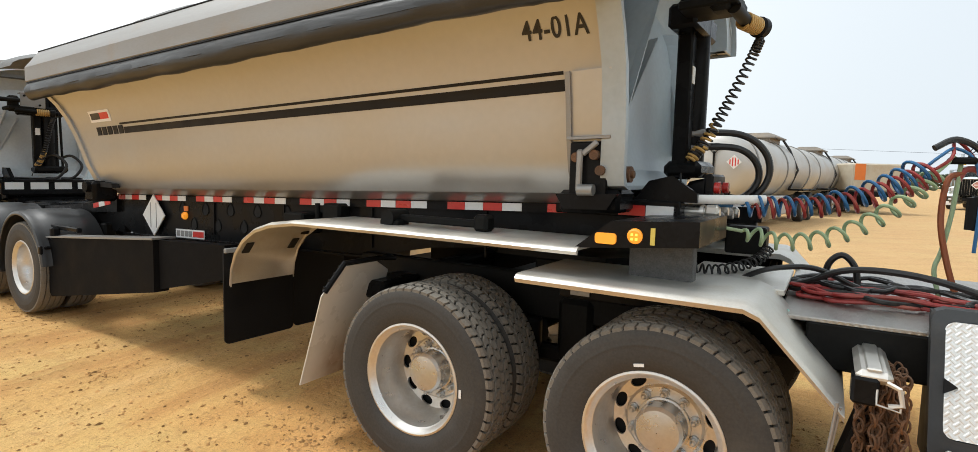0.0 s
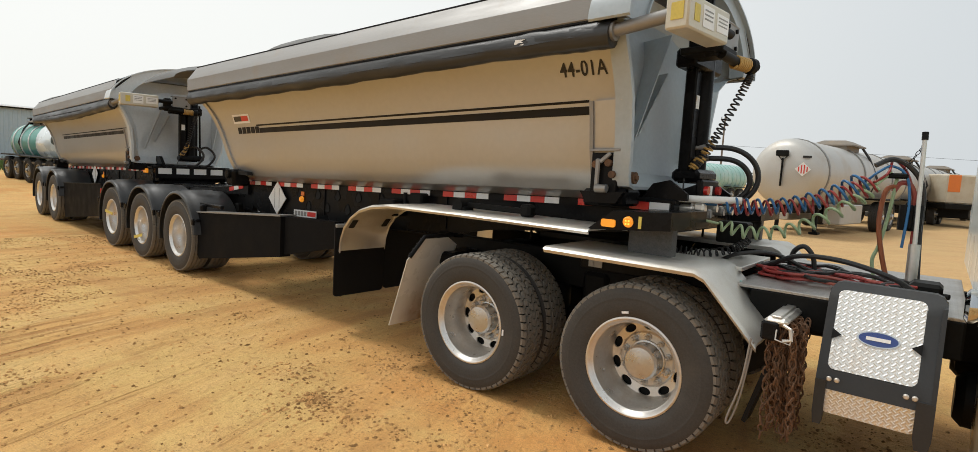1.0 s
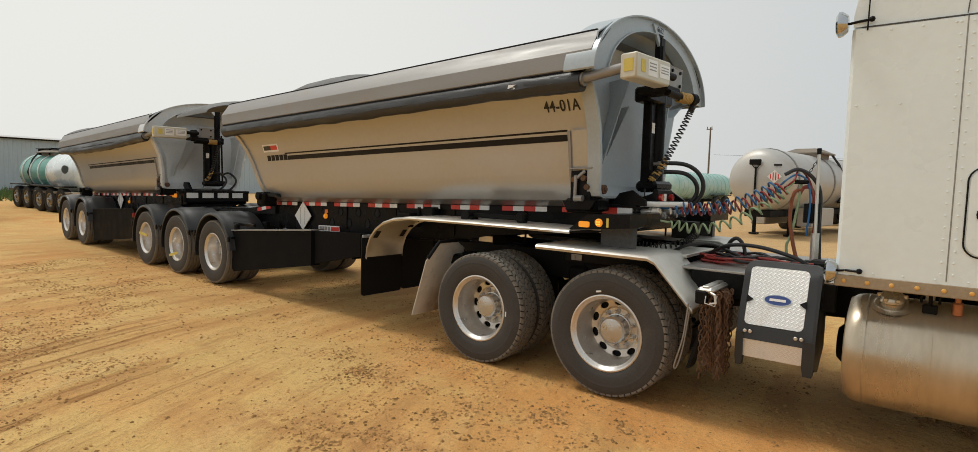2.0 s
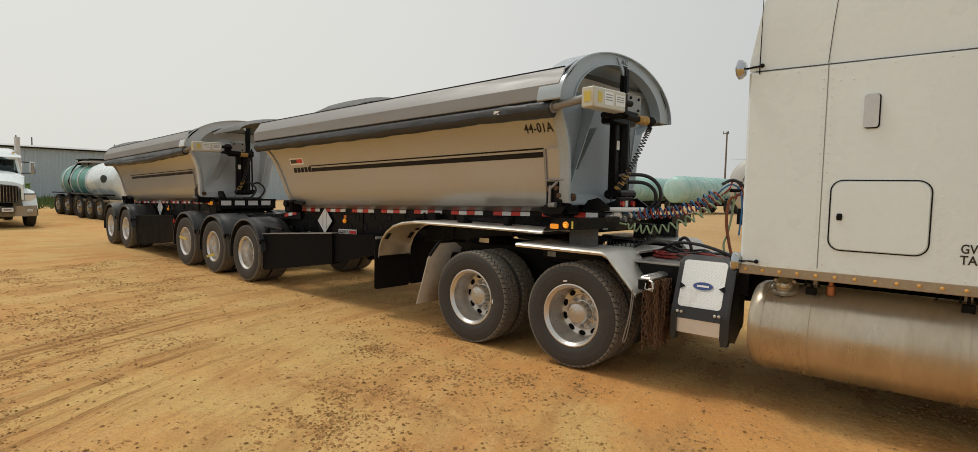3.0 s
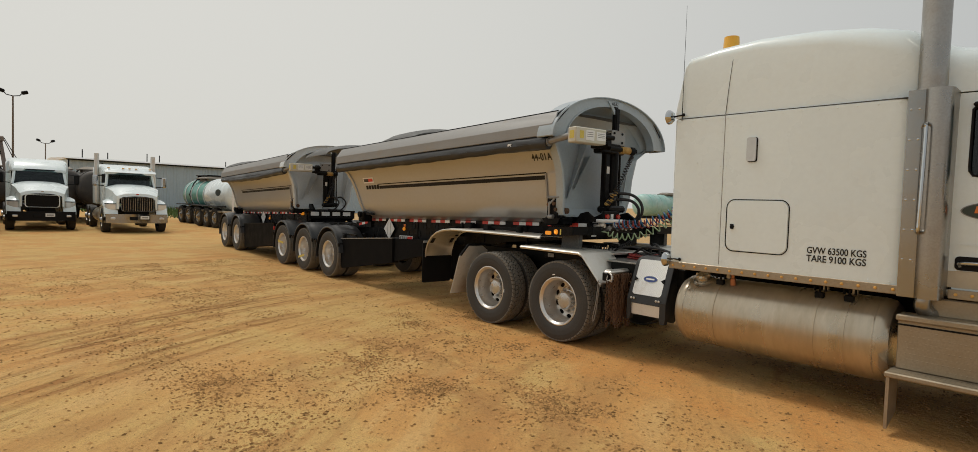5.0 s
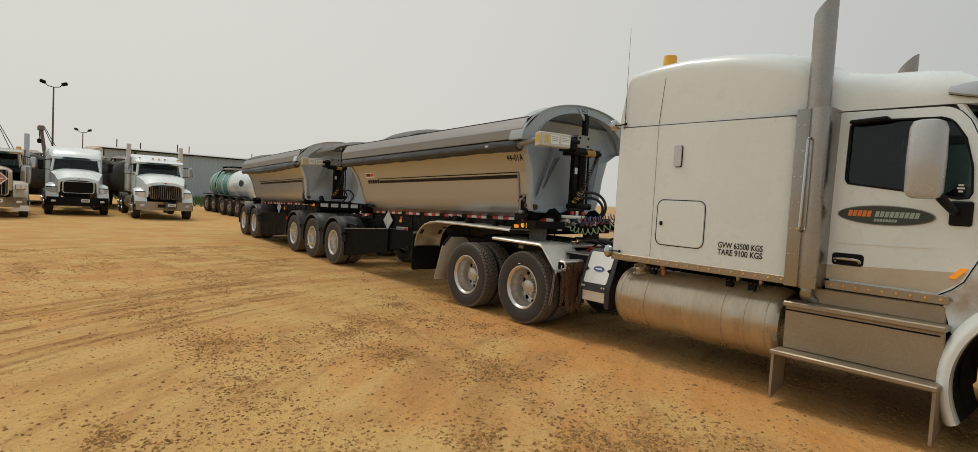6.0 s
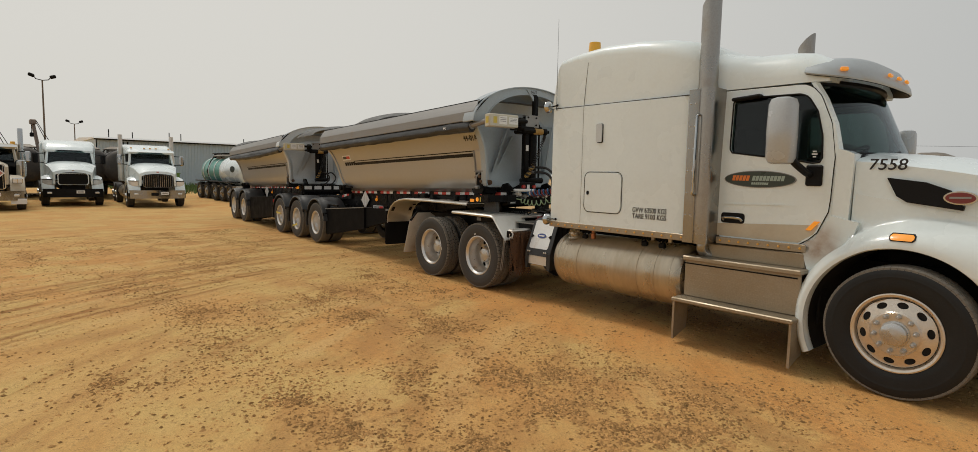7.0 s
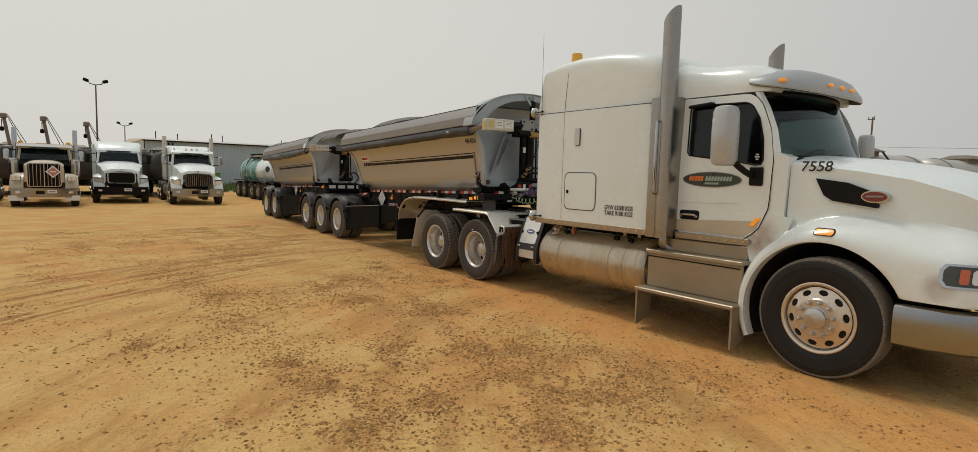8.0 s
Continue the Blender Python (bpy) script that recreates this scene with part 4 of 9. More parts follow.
part("panel_joint", Geo().box((2.02, NEAR - 0.002, 1.97), (0.007, 0.005, 1.5), 0.002), rail_metal, sleeper)
# rivets
g = Geo()
riv = Geo().ball((0, 0, 0), 0.0075, 6, (1, 0.6, 1))
for k in range(22):
    for dx in (-0.028, 0.028):
        g.add(riv, Matrix.Translation((2.02 + dx, NEAR - 0.003, 1.26 + k * 0.068)))
for k in range(14):
    g.add(riv, Matrix.Translation((1.52 + 0.15 * k, NEAR - 0.003, 2.69)))
    g.add(riv, Matrix.Translation((1.52 + 0.15 * k, NEAR - 0.003, 1.225)))
for x, z in ((1.52, 2.25), (1.62, 2.25), (1.74, 2.25), (2.10, 2.60), (2.18, 2.60), (2.26, 2.60)):
    g.add(riv, Matrix.Translation((x, NEAR - 0.003, z)))
for k in range(7):
    g.add(riv, Matrix.Translation((2.72, NEAR - 0.003, 1.42 + 0.07 * k)))
tagged(part("rivets", g, white_paint, sleeper), kind="stuff")
# luggage hatch
hatch = part("luggage_hatch", Geo().prism(rounded(2.09, 1.378, 2.66, 1.868, 0.075), NEAR - 0.012, NEAR + 0.01), white_paint, sleeper, "white hatch with a black rubber seal")
g = Geo().tube([(x, NEAR - 0.006, z) for x, z in rounded(2.08, 1.368, 2.67, 1.878, 0.08, 7)], 0.0045, 6, loop=True)
part("hatch_seal", g, black_rubber, hatch)
part("hatch_lock", Geo().cyl((2.145, NEAR - 0.02, 1.612), (2.145, NEAR - 0.01, 1.612), 0.02, n=12).box((2.145, NEAR - 0.018, 1.612), (0.035, 0.014, 0.05), 0.006), black_paint, hatch)
vent = part("air_vent", Geo().prism(rounded(2.255, 2.25, 2.345, 2.48, 0.02), NEAR - 0.026, NEAR + 0.01), pale_end, sleeper, "small white louvre cover with a painted shadow edge")
# black patch shifted right and down, the cover's shadow as a shape
part("vent_mouth", Geo().prism(rounded(2.258, 2.242, 2.353, 2.482, 0.024), NEAR - 0.012, NEAR + 0.005), black_rubber, vent)
# weight lettering
for words, z in (("GVW 63500 KGS", 1.408), ("TARE 9100 KGS", 1.335)):
    t = part("lettering", text_mesh("lettering", words, 0.083, black_vinyl, 0, 0.0012), None, sleeper)
    wide = max(v.co.x for v in t.data.vertices)
    t.matrix_basis = pose(2.835, NEAR - 0.005, z, 90, 0, 0) @ Matrix.Diagonal((0.465 / wide, 1, 1, 1))
# marker strip with amber lamps
def lamp_strip(x0, x1, y, z, count, parent):
    st = part("marker_strip", Geo().box(((x0 + x1) / 2, y, z), (x1 - x0, 0.02, 0.075), 0.005), step_metal, parent, "dusty bright strip with small amber lamps")
    for k in range(count):
        x = x0 + 0.05 + (x1 - x0 - 0.1) * k / (count - 1)
        part("marker_lamp", Geo().ball((x, y - 0.012, z), 0.014, 8, (1, 0.9, 1)), amber_dull, st)


lamp_strip(1.47, 3.55, NEAR + 0.004, 1.165, 17, tractor)
# rear work lamps
for z in (1.17, 2.70):
    lm = part("work_lamp", Geo().lathe([(-0.055, 0.004), (-0.05, 0.05), (-0.02, 0.075), (0.0, 0.078), (0.012, 0.06)], (0, 0, 0), 20), chrome, tractor)
    lm.matrix_basis = pose(1.43 if z < 2 else 1.40, NEAR - 0.02, z + 0.05, 0, 0, 90)
    part("lamp_arm", Geo().tube([(0.02, -0.03, 0.0), (0.02, -0.10, 0.01), (0.0, -0.16, 0.01)], 0.008, 6).ball((0.0, -0.17, 0.012), 0.018, 8), black_paint, lm)
part("aerial_whip", Geo().tube([(1.55, NEAR - 0.01, 2.70), (1.555, NEAR - 0.02, 3.1), (1.56, NEAR - 0.03, 3.9)], [0.005, 0.003, 0.0015], 5), black_paint, tractor)
bc = part("beacon", Geo().lathe([(-0.002, 0.003), (0, 0.085), (0.07, 0.08), (0.10, 0.075), (0.105, 0.004)], n=20), yellow_plastic, tractor, "yellow warning beacon")
bc.matrix_basis = pose(1.88, -0.88, 3.39, 90, 0, 0) @ Matrix.Diagonal((1.0, 2.0, 1.0, 1))

# exhaust stack with heat shield
for s in (-1, 1):
    sx, sr, sy = (3.655, 0.098, -1.10) if s < 0 else (3.72, 0.098, 1.20)
    def stack_ring(r, z0, cut):
        return [(sx + r * math.cos(q), sy + r * math.sin(q), z0 + cut * math.cos(q)) for q in np.linspace(0, 2 * math.pi, 28, endpoint=False)]
    g = Geo().sweep([stack_ring(sr, 2.60, 0), stack_ring(sr, 3.4, 0), stack_ring(sr, 3.73 if s < 0 else 3.64, 0.10), stack_ring(sr - 0.01, 3.73 if s < 0 else 3.64, 0.10), stack_ring(sr - 0.01, 3.0, 0)], caps=False)
    g.cyl((sx, sy, 2.60), (sx, sy, 2.80), sr + 0.006, n=28)
    stack = part("exhaust_pipe", g, stack_metal, tractor, "dull grey exhaust stack with a mitred tip")
    g = Geo()
    sec = [(3.53, -1.225), (3.53, -1.252), (3.625, -1.252), (3.645, -1.240), (3.645, -1.225)]
    g.sweep([[(x, y * -s, z) for x, y in sec] for z in (1.12, 2.77)])
    sh = part("heat_shield", g, shield_alloy, tractor, "bright metal shield with a grab bar")
    # half-round cover over the lower pipe
    arcs = [(3.725 + 0.092 * math.cos(radians(t)), -1.195 + 0.092 * math.sin(radians(t))) for t in np.linspace(-160, 5, 14)]
    sec = [(3.632, -1.10)] + arcs + [(3.817, -1.0), (3.805, -1.0)] + [(3.725 + 0.078 * math.cos(radians(t)), -1.195 + 0.078 * math.sin(radians(t))) for t in np.linspace(5, -160, 10)] + [(3.646, -1.10)]
    part("pipe_cover", Geo().sweep([[(x, y * -s, z) for x, y in sec] for z in (1.12, 2.775)]), stack_metal, sh, "dull half-round cover over the exhaust pipe")
    g = Geo()
    for k in range(6):
        for x in (3.555, 3.61):
            g.add(riv, Matrix.Translation((x, s * 1.254, 1.42 + 0.24 * k)) @ Matrix.Diagonal((1.4, 1.4, 1.4, 1)))
    tagged(part("shield_bolts", g, chrome, sh), kind="stuff")
    part("grab_bar", Geo().tube(smooth_path([(3.66, s * 1.255, 2.50), (3.665, s * 1.31, 2.48), (3.67, s * 1.315, 2.40), (3.66, s * 1.315, 1.74), (3.655, s * 1.31, 1.66), (3.65, s * 1.255, 1.64)], 26), 0.014, 8), chrome, sh)
    part("exhaust_elbow", Geo().tube(smooth_path([(3.68, s * 1.08, 1.14), (3.68, s * 1.08, 1.03), (3.74, s * 1.0, 0.97), (3.85, s * 0.8, 0.95)], 14), 0.062, 14), stack_metal, stack)

# cab: sides with door openings, roof, windscreen
CY = 1.04
side = [(3.80, 1.20), (4.66, 1.20), (4.80, 1.30), (4.905, 1.55), (4.92, 2.05), (4.87, 2.36), (4.76, 2.62), (4.68, 2.71), (4.60, 2.745), (3.80, 2.755)]
win = [(3.905, 2.14), (3.93, 2.10), (4.55, 2.02), (4.78, 1.98), (4.815, 2.02), (4.80, 2.25), (4.74, 2.48), (4.65, 2.62), (4.58, 2.655), (3.94, 2.665), (3.905, 2.63)]
c0 = (4.36, 2.30)
for s in (-1, 1):
    o, h = by_angle(side, c0, 72), by_angle(win, c0, 72)
    tilt = 0.05
    def yy(z):
        return s * (CY - tilt * max(0, (z - 1.9)))
    g = Geo().ring([(x, yy(z), z) for x, z in o], [(x, yy(z), z) for x, z in h], (0, -s * 0.06, 0))
    door = part("door", g, white_paint, tractor, "white cab door with a dusty lower edge")
    o2 = by_angle(side, c0, 72)
    g = Geo().tube([(c0[0] + (x - c0[0]) * 1.006, yy(z) + s * -0.004, c0[1] + (z - c0[1]) * 1.004) for x, z in o2], 0.0045, 6, loop=True)
    part("door_seal", g, black_rubber, door)
    g = Geo().tube([(x, yy(z) + s * 0.002, z) for x, z in h], 0.009, 6, loop=True)
    part("window_seal", g, black_rubber, door)
    g = Geo().prism(h, 0, 0.005)
    g.v = [(x, yy(z) - s * 0.03 + y * s, z) for x, y, z in g.v]
    wp = part("window", g, side_glass, door, "dark tinted glass")
    part("rain_deflector", Geo().box((4.06, s * (CY - 0.01), 2.66), (0.30, 0.10, 0.035), 0.012, pose(0, 0, 0, 0, -4, 0)), black_rubber, door)
    hp = part("handle_recess", Geo().prism(rounded(3.855, 1.355, 4.11, 1.465, 0.03), s * (CY + 0.004), s * (CY - 0.01)), black_rubber, door)
    part("handle_bar", Geo().tube(smooth_path([(3.89, s * (CY + 0.012), 1.388), (3.90, s * (CY + 0.035), 1.412), (4.06, s * (CY + 0.035), 1.412), (4.085, s * (CY + 0.012), 1.388)], 14), 0.014, 8), chrome, door)
    part("turn_lamp", Geo().prism([(4.715, 1.345), (4.765, 1.345), (4.84, 1.435), (4.79, 1.435)], s * (CY + 0.016), s * (CY - 0.005)), amber_lens, door)
    part("crease", Geo().prism([(3.86, 1.56), (4.60, 1.58), (4.60, 1.572), (3.86, 1.552)], s * (CY + 0.005), s * CY), white_paint, door)
    part("lower_skin", Geo().prism([(3.815, 1.215), (4.65, 1.215), (4.785, 1.31), (4.83, 1.40), (3.815, 1.345)], s * (CY + 0.003), s * CY), white_paint_low, door, "dusty cream lower skin")
    part("door_backing", Geo().prism([(4.62, 1.17), (4.87, 1.06), (5.06, 1.45), (5.08, 2.06), (4.90, 2.10), (4.86, 1.9), (4.62, 1.9)], s * (CY - 0.012), s * (CY - 0.05)), white_paint, tractor)
    # badge on the door: dark oval with plain bars for its words
    el = [(4.235 + 0.355 * math.cos(t), 1.825 + 0.080 * math.sin(t)) for t in np.linspace(0, 2 * math.pi, 40, endpoint=False)]
    part("badge_rim", Geo().prism([(4.235 + (x - 4.235) * 1.03, 1.825 + (z - 1.825) * 1.09) for x, z in el], s * (CY + 0.003), s * (CY - 0.002)), rail_metal, door)
    part("badge_oval", Geo().prism(el, s * (CY + 0.006), s * CY), logo_dark, door)
    for x0, x1, n, z0, z1, mt in ((3.955, 4.140, 5, 1.808, 1.862, orange_vinyl), (4.165, 4.49, 9, 1.810, 1.860, badge_pale), (4.16, 4.335, 8, 1.770, 1.793, badge_pale)):
        step = (x1 - x0) / n
        for k in range(n):
            xa, xb, dx = x0 + step * k, x0 + step * (k + 0.80), (z1 - z0) * 0.22
            part("badge_bar", Geo().prism([(xa, z0), (xb, z0), (xb + dx, z1), (xa + dx, z1)], s * (CY + 0.008), s * CY), mt, door)
    for z, w in ((2.10, 0.035), (2.075, 0.05), (2.05, 0.03)):
        part("window_sticker", Geo().box((4.735, s * (CY - 0.034), z), (w, 0.004, 0.014)), white_vinyl, wp)
    # filler between sleeper and door, and below the door
    part("cab_pillar", Geo().box((3.76, s * (CY - 0.06), 1.98), (0.10, 0.16, 1.56), 0.01), white_paint, tractor)
    part("sill", Geo().box((4.28, s * (CY - 0.03), 1.17), (0.98, 0.08, 0.05), 0.01), white_paint_low, tractor)
    # cowl between door and hood
    g = Geo()
    cow = [(4.935, 1.50), (5.07, 1.45), (5.085, 2.07), (5.02, 2.10), (4.945, 2.12)]
    g.prism(cow, s * CY, s * (CY - 0.2))
    lowc = [(4.68, 1.20), (4.77, 0.90), (4.89, 0.95), (5.09, 1.20), (5.16, 1.45), (4.93, 1.50), (4.905, 1.45), (4.80, 1.27)]
    g.prism(lowc, s * (CY + 0.01), s * (CY - 0.2))
    part("cowl_panel", g, cowl_paint, tractor)
    # windscreen pillar
    g = Geo()
    g.sweep([[(x + dx, s * (y + dy), z) for dx, dy in ((-0.03, 0), (0.01, 0), (0.025, -0.06), (-0.03, -0.06))] for x, y, z in ((4.95, CY - 0.01, 2.08), (4.885, CY - 0.025, 2.36), (4.78, CY - 0.045, 2.60), (4.68, CY - 0.06, 2.76))])
    part("windscreen_pillar", g, white_paint, tractor)
    # mirrors
    g = Geo()
    g.sweep([[((4.575 if s < 0 else 4.87) + dx * k * (1 if s < 0 else 0.72), s * (1.37 + dy * k * (1 if s < 0 else 0.8)), z if s < 0 else 1.97 + (z - 1.97) * 0.78) for dx, dy in [(0.125 * math.copysign(abs(math.cos(t)) ** 0.7, math.cos(t)), 0.125 * math.copysign(abs(math.sin(t)) ** 0.7, math.sin(t))) for t in np.linspace(0, 2 * math.pi, 20, endpoint=False)]] for z, k in ((1.97, 0.55), (1.985, 0.82), (2.03, 0.97), (2.3, 1.0), (2.52, 0.95), (2.57, 0.8), (2.585, 0.5))])
    mir = part("mirror", g, mirror_shell, tractor, "chrome door mirror on a black arm")
    part("mirror_arm", Geo().tube(smooth_path([(4.72, s * 1.05, 1.88), (4.72, s * 1.16, 1.90), (4.66 if s < 0 else 4.80, s * 1.30, 2.0), (4.64 if s < 0 else 4.86, s * 1.36, 2.08)], 14), 0.034, 10).box((4.76, s * 1.05, 1.87), (0.15, 0.03, 0.20), 0.015), black_rubber, mir)
# cab roof
g = Geo()
for_roof = [(3.60, 1.07, 3.25, 0.28), (3.7, 1.03, 3.205, 0.28), (3.8, 1.006, 3.17, 0.28), (4.1, 1.0, 3.12, 0.27), (4.4, 0.998, 3.105, 0.26), (4.62, 0.99, 3.07, 0.24), (4.80, 0.95, 2.97, 0.18)]
g.sweep([sleeper_ring(x, w, 2.764, z, r, 8) for x, w, z, r in for_roof])
part("cab_roof", g, white_paint, tractor)
part("cab_rear_wall", Geo().box((3.70, 0, 2.0), (0.05, 1.96, 1.6)), interior_grey, tractor)
part("cab_floor", Geo().box((4.4, 0, 1.16), (1.3, 1.9, 0.05)), interior_dark, tractor)
part("headliner", Geo().box((4.2, 0, 2.74), (1.0, 1.9, 0.03)), interior_grey, tractor)
part("firewall", Geo().box((5.0, 0, 1.60), (0.06, 1.9, 0.9)), interior_dark, tractor)
part("dashboard", Geo().box((4.82, 0, 2.0), (0.42, 1.86, 0.20), 0.07), interior_dark, tractor)
stw = Geo().tube([(0.21 * math.cos(t), 0.21 * math.sin(t), 0) for t in np.linspace(0, 2 * math.pi, 24, endpoint=False)], 0.016, 6, loop=True).box((0, 0, -0.02), (0.4, 0.04, 0.03), 0.01).cyl((0, 0, 0), (0, 0, -0.3), 0.03, n=8)
sw = part("steering_wheel", stw, interior_dark, tractor)
sw.matrix_basis = pose(4.55, 0.5, 2.10, 0, -35, 0)
for s in (-1, 1):
    part("cab_seat", Geo().box((4.05, s * 0.5, 1.65), (0.5, 0.5, 0.16), 0.05).box((3.86, s * 0.5, 2.05), (0.14, 0.48, 0.75), 0.06, pose(0, 0, 0, 0, -8, 0)), interior_dark, tractor)
# windscreen, two slightly bowed panes in one curve
g = Geo()
rows = []
for f in np.linspace(0, 1, 7):
    z = 2.07 + 0.70 * f
    row = []
    for u in np.linspace(-1, 1, 21):
        w = 0.995 - 0.055 * f
        bow = 0.25 * (1 - u * u)
        row.append((4.95 - 0.29 * f + bow, u * w, z))
    rows.append(row)
g.sweep([r + [(x - 0.006, y, z) for x, y, z in reversed(r)] for r in rows])
part("windscreen", g, shield_glass, tractor, "clean raked windscreen")
g = Geo()
g.tube([Vector(p) + Vector((0.006, 0, 0)) for p in rows[0]], 0.030, 6)
g.tube([Vector(p) + Vector((0.004, 0, 0)) for p in rows[-1]], 0.030, 6)
for s in (0, -1):
    g.tube([Vector(r[s]) + Vector((0.004, 0, 0)) for r in rows], 0.024, 6)
part("windscreen_seal", g, black_rubber, tractor)
# dark band and cowl at the foot of the glass
part("wiper_cowl", Geo().sweep([[(4.96 + 0.24 * (1 - u * u) + dx, u * 0.99, 2.05 + dz) for u in np.linspace(-1, 1, 15)] for dx, dz in ((0.0, 0.01), (0.07, 0.015), (0.09, -0.04), (0.0, -0.05))], closed=False, loop=True), black_rubber, tractor)
for y in (-0.45, 0.35):
    part("wiper", Geo().tube([(5.22, y, 2.085), (5.20, y + 0.28, 2.115), (5.13, y + 0.55, 2.14)], 0.010, 6), black_rubber, tractor)
# sun visor with amber lamps
g = Geo()


def visor_at(k, a, z):
    """A point of the visor: k scales its rounded plan, a runs from the near end round the front to the far end."""
    c, n = math.cos(radians(a)), math.sin(radians(a))
    return (4.60 + 0.505 * k * abs(c) ** 0.62, 1.03 * k * math.copysign(abs(n) ** 0.72, n), z)


vis, lining = [], []
for a in np.linspace(-90, 90, 41):
    f = math.cos(radians(a)) ** 0.5
    low = 2.855 - 0.09 * f
    hi = min(2.925, low + 0.108)
    vis.append([visor_at(0.70, a, 3.012), visor_at(0.83, a, 2.968 + 0.01 * (1 - f)), visor_at(0.93, a, hi), visor_at(0.985, a, (hi + low) / 2), visor_at(1.0, a, low), visor_at(0.985, a, low - 0.012), visor_at(0.965, a, low + 0.004), visor_at(0.93, a, (hi + low) / 2 - 0.01), visor_at(0.80, a, 2.92), visor_at(0.70, a, 2.95)])
    lining.append([visor_at(0.972, a, low - 0.016), visor_at(0.92, a, (hi + low) / 2 - 0.025), visor_at(0.79, a, 2.905), visor_at(0.79, a, 2.91), visor_at(0.925, a, (hi + low) / 2 - 0.018), visor_at(0.968, a, low - 0.006)])
g.sweep(vis)
visor = part("sun_visor", g, visor_grey, tractor, "silver grey outside visor with amber lamps", 50)
part("visor_lining", Geo().sweep(lining), black_rubber, visor)
for a in (-62, -9, 0, 9, 62):
    p, q = Vector(visor_at(0.995, a - 2, 2.862)), Vector(visor_at(0.995, a + 2, 2.862))
    lmp = part("visor_lamp", Geo().box((0, 0, 0), (0.030, 0.072, 0.036), 0.008), amber_lens, visor)
    lmp.matrix_basis = Matrix.Translation((p + q) / 2) @ pose(0, 0, 0, 0, 0, math.degrees(math.atan2((q - p).y, (q - p).x)) - 90) @ pose(0, 0, 0, 0, -14, 0)

# hood
def hood_ring(x, w, zt, zb, r, crown):
    pts = []
    for u in np.linspace(-1, 1, 31):
        a = abs(u)
        if a > 0.62:
            k = (a - 0.62) / 0.38
            z = zt - (zt - zb) * k
            y = w + 0.02 * k
        else:
            k = a / 0.62
            z = zt + crown * (1 - k * k)
            y = w * k
        # round the shoulder
        pts.append([x, math.copysign(y, u) if a > 0 else 0.0, z])
    for _ in range(14):
        q = [list(p) for p in pts]
        for i in range(6, 25):
            for c in (1, 2):
                q[i][c] = (pts[i - 1][c] + 2 * pts[i][c] + pts[i + 1][c]) / 4
        pts = q
    return pts


FEN_X, FEN_Z, FEN_R = 5.535, 0.545, 0.712


def hood_side(x, z):
    """Half width of the hood at a place on its side; the nose is wide low down and turns in at the front."""
    w, zt, zb = (float(np.interp(x, [h[0] for h in hood], [h[k] for h in hood])) for k in (1, 2, 3))
    y = w + 0.02 * max(0.0, min(1.0, (zt - z) / (zt - zb)))
    y += (1.165 - y) * ease(z, 1.50, 1.16) * ease(x, 5.75, 6.30)
    return y - (2.4 * (x - 6.5) ** 2 if x > 6.5 else 0.0)


def fender_xz(r, a):
    return FEN_X + r * math.cos(radians(a)), FEN_Z + r * math.sin(radians(a))


def fender_y(x, z):
    """Half width of the fender: full at the arch, rounding down to the hood side."""
    d, a = math.hypot(x - FEN_X, z - FEN_Z) - FEN_R, math.degrees(math.atan2(z - FEN_Z, x - FEN_X)) % 360
    reach = float(np.interp(a, [14, 45, 75, 100, 125, 206], [0.66, 0.46, 0.29, 0.22, 0.17, 0.14]))
    u = max(0.0, min(1.0, (d - 0.03) / (reach - 0.03)))
    low = hood_side(x, z) if x > 5.085 else 1.055
    return low + 0.004 + (1.245 - low) * (1 - u * u) ** 1.15


def fender_reach(a):
    """Inner and outer radius of the fender at an angle."""
    sa, r = math.sin(radians(a)), FEN_R
    r_in = max(FEN_R, 0.305 / sa) if a < 90 else FEN_R
    r = r_in
    while r < 1.6:
        x, z = fender_xz(r + 0.01, a)
        if x < 5.085 or x > 6.83 or z > 1.72 - 0.18 * (x - 5.085):
            break
        r += 0.01
    return r_in, max(r, r_in + 0.01, 0.83 if a > 118 else 0.0)


def patch_on_hood(x0, x1, z0, z1, off, s, r, surf=None):
    """A thin piece that lies on the side of the hood or fender, with round ends."""
    surf = surf or hood_side
    rings = []
    for q in np.linspace(0, 1, 14):
        x = x0 + (x1 - x0) * q
        e = min(x - x0, x1 - x, r)
        inset = r - math.sqrt(max(0.0, r * r - (r - e) ** 2))
        zs = np.linspace(z0 + min(inset, (z1 - z0) * 0.3), z1 - min(inset, (z1 - z0) * 0.3), 5)
        rings.append([(x, s * (surf(x, z) + off), z) for z in zs] + [(x, s * (surf(x, z) - 0.05), z) for z in zs[::-1]])
    return Geo().sweep(rings)


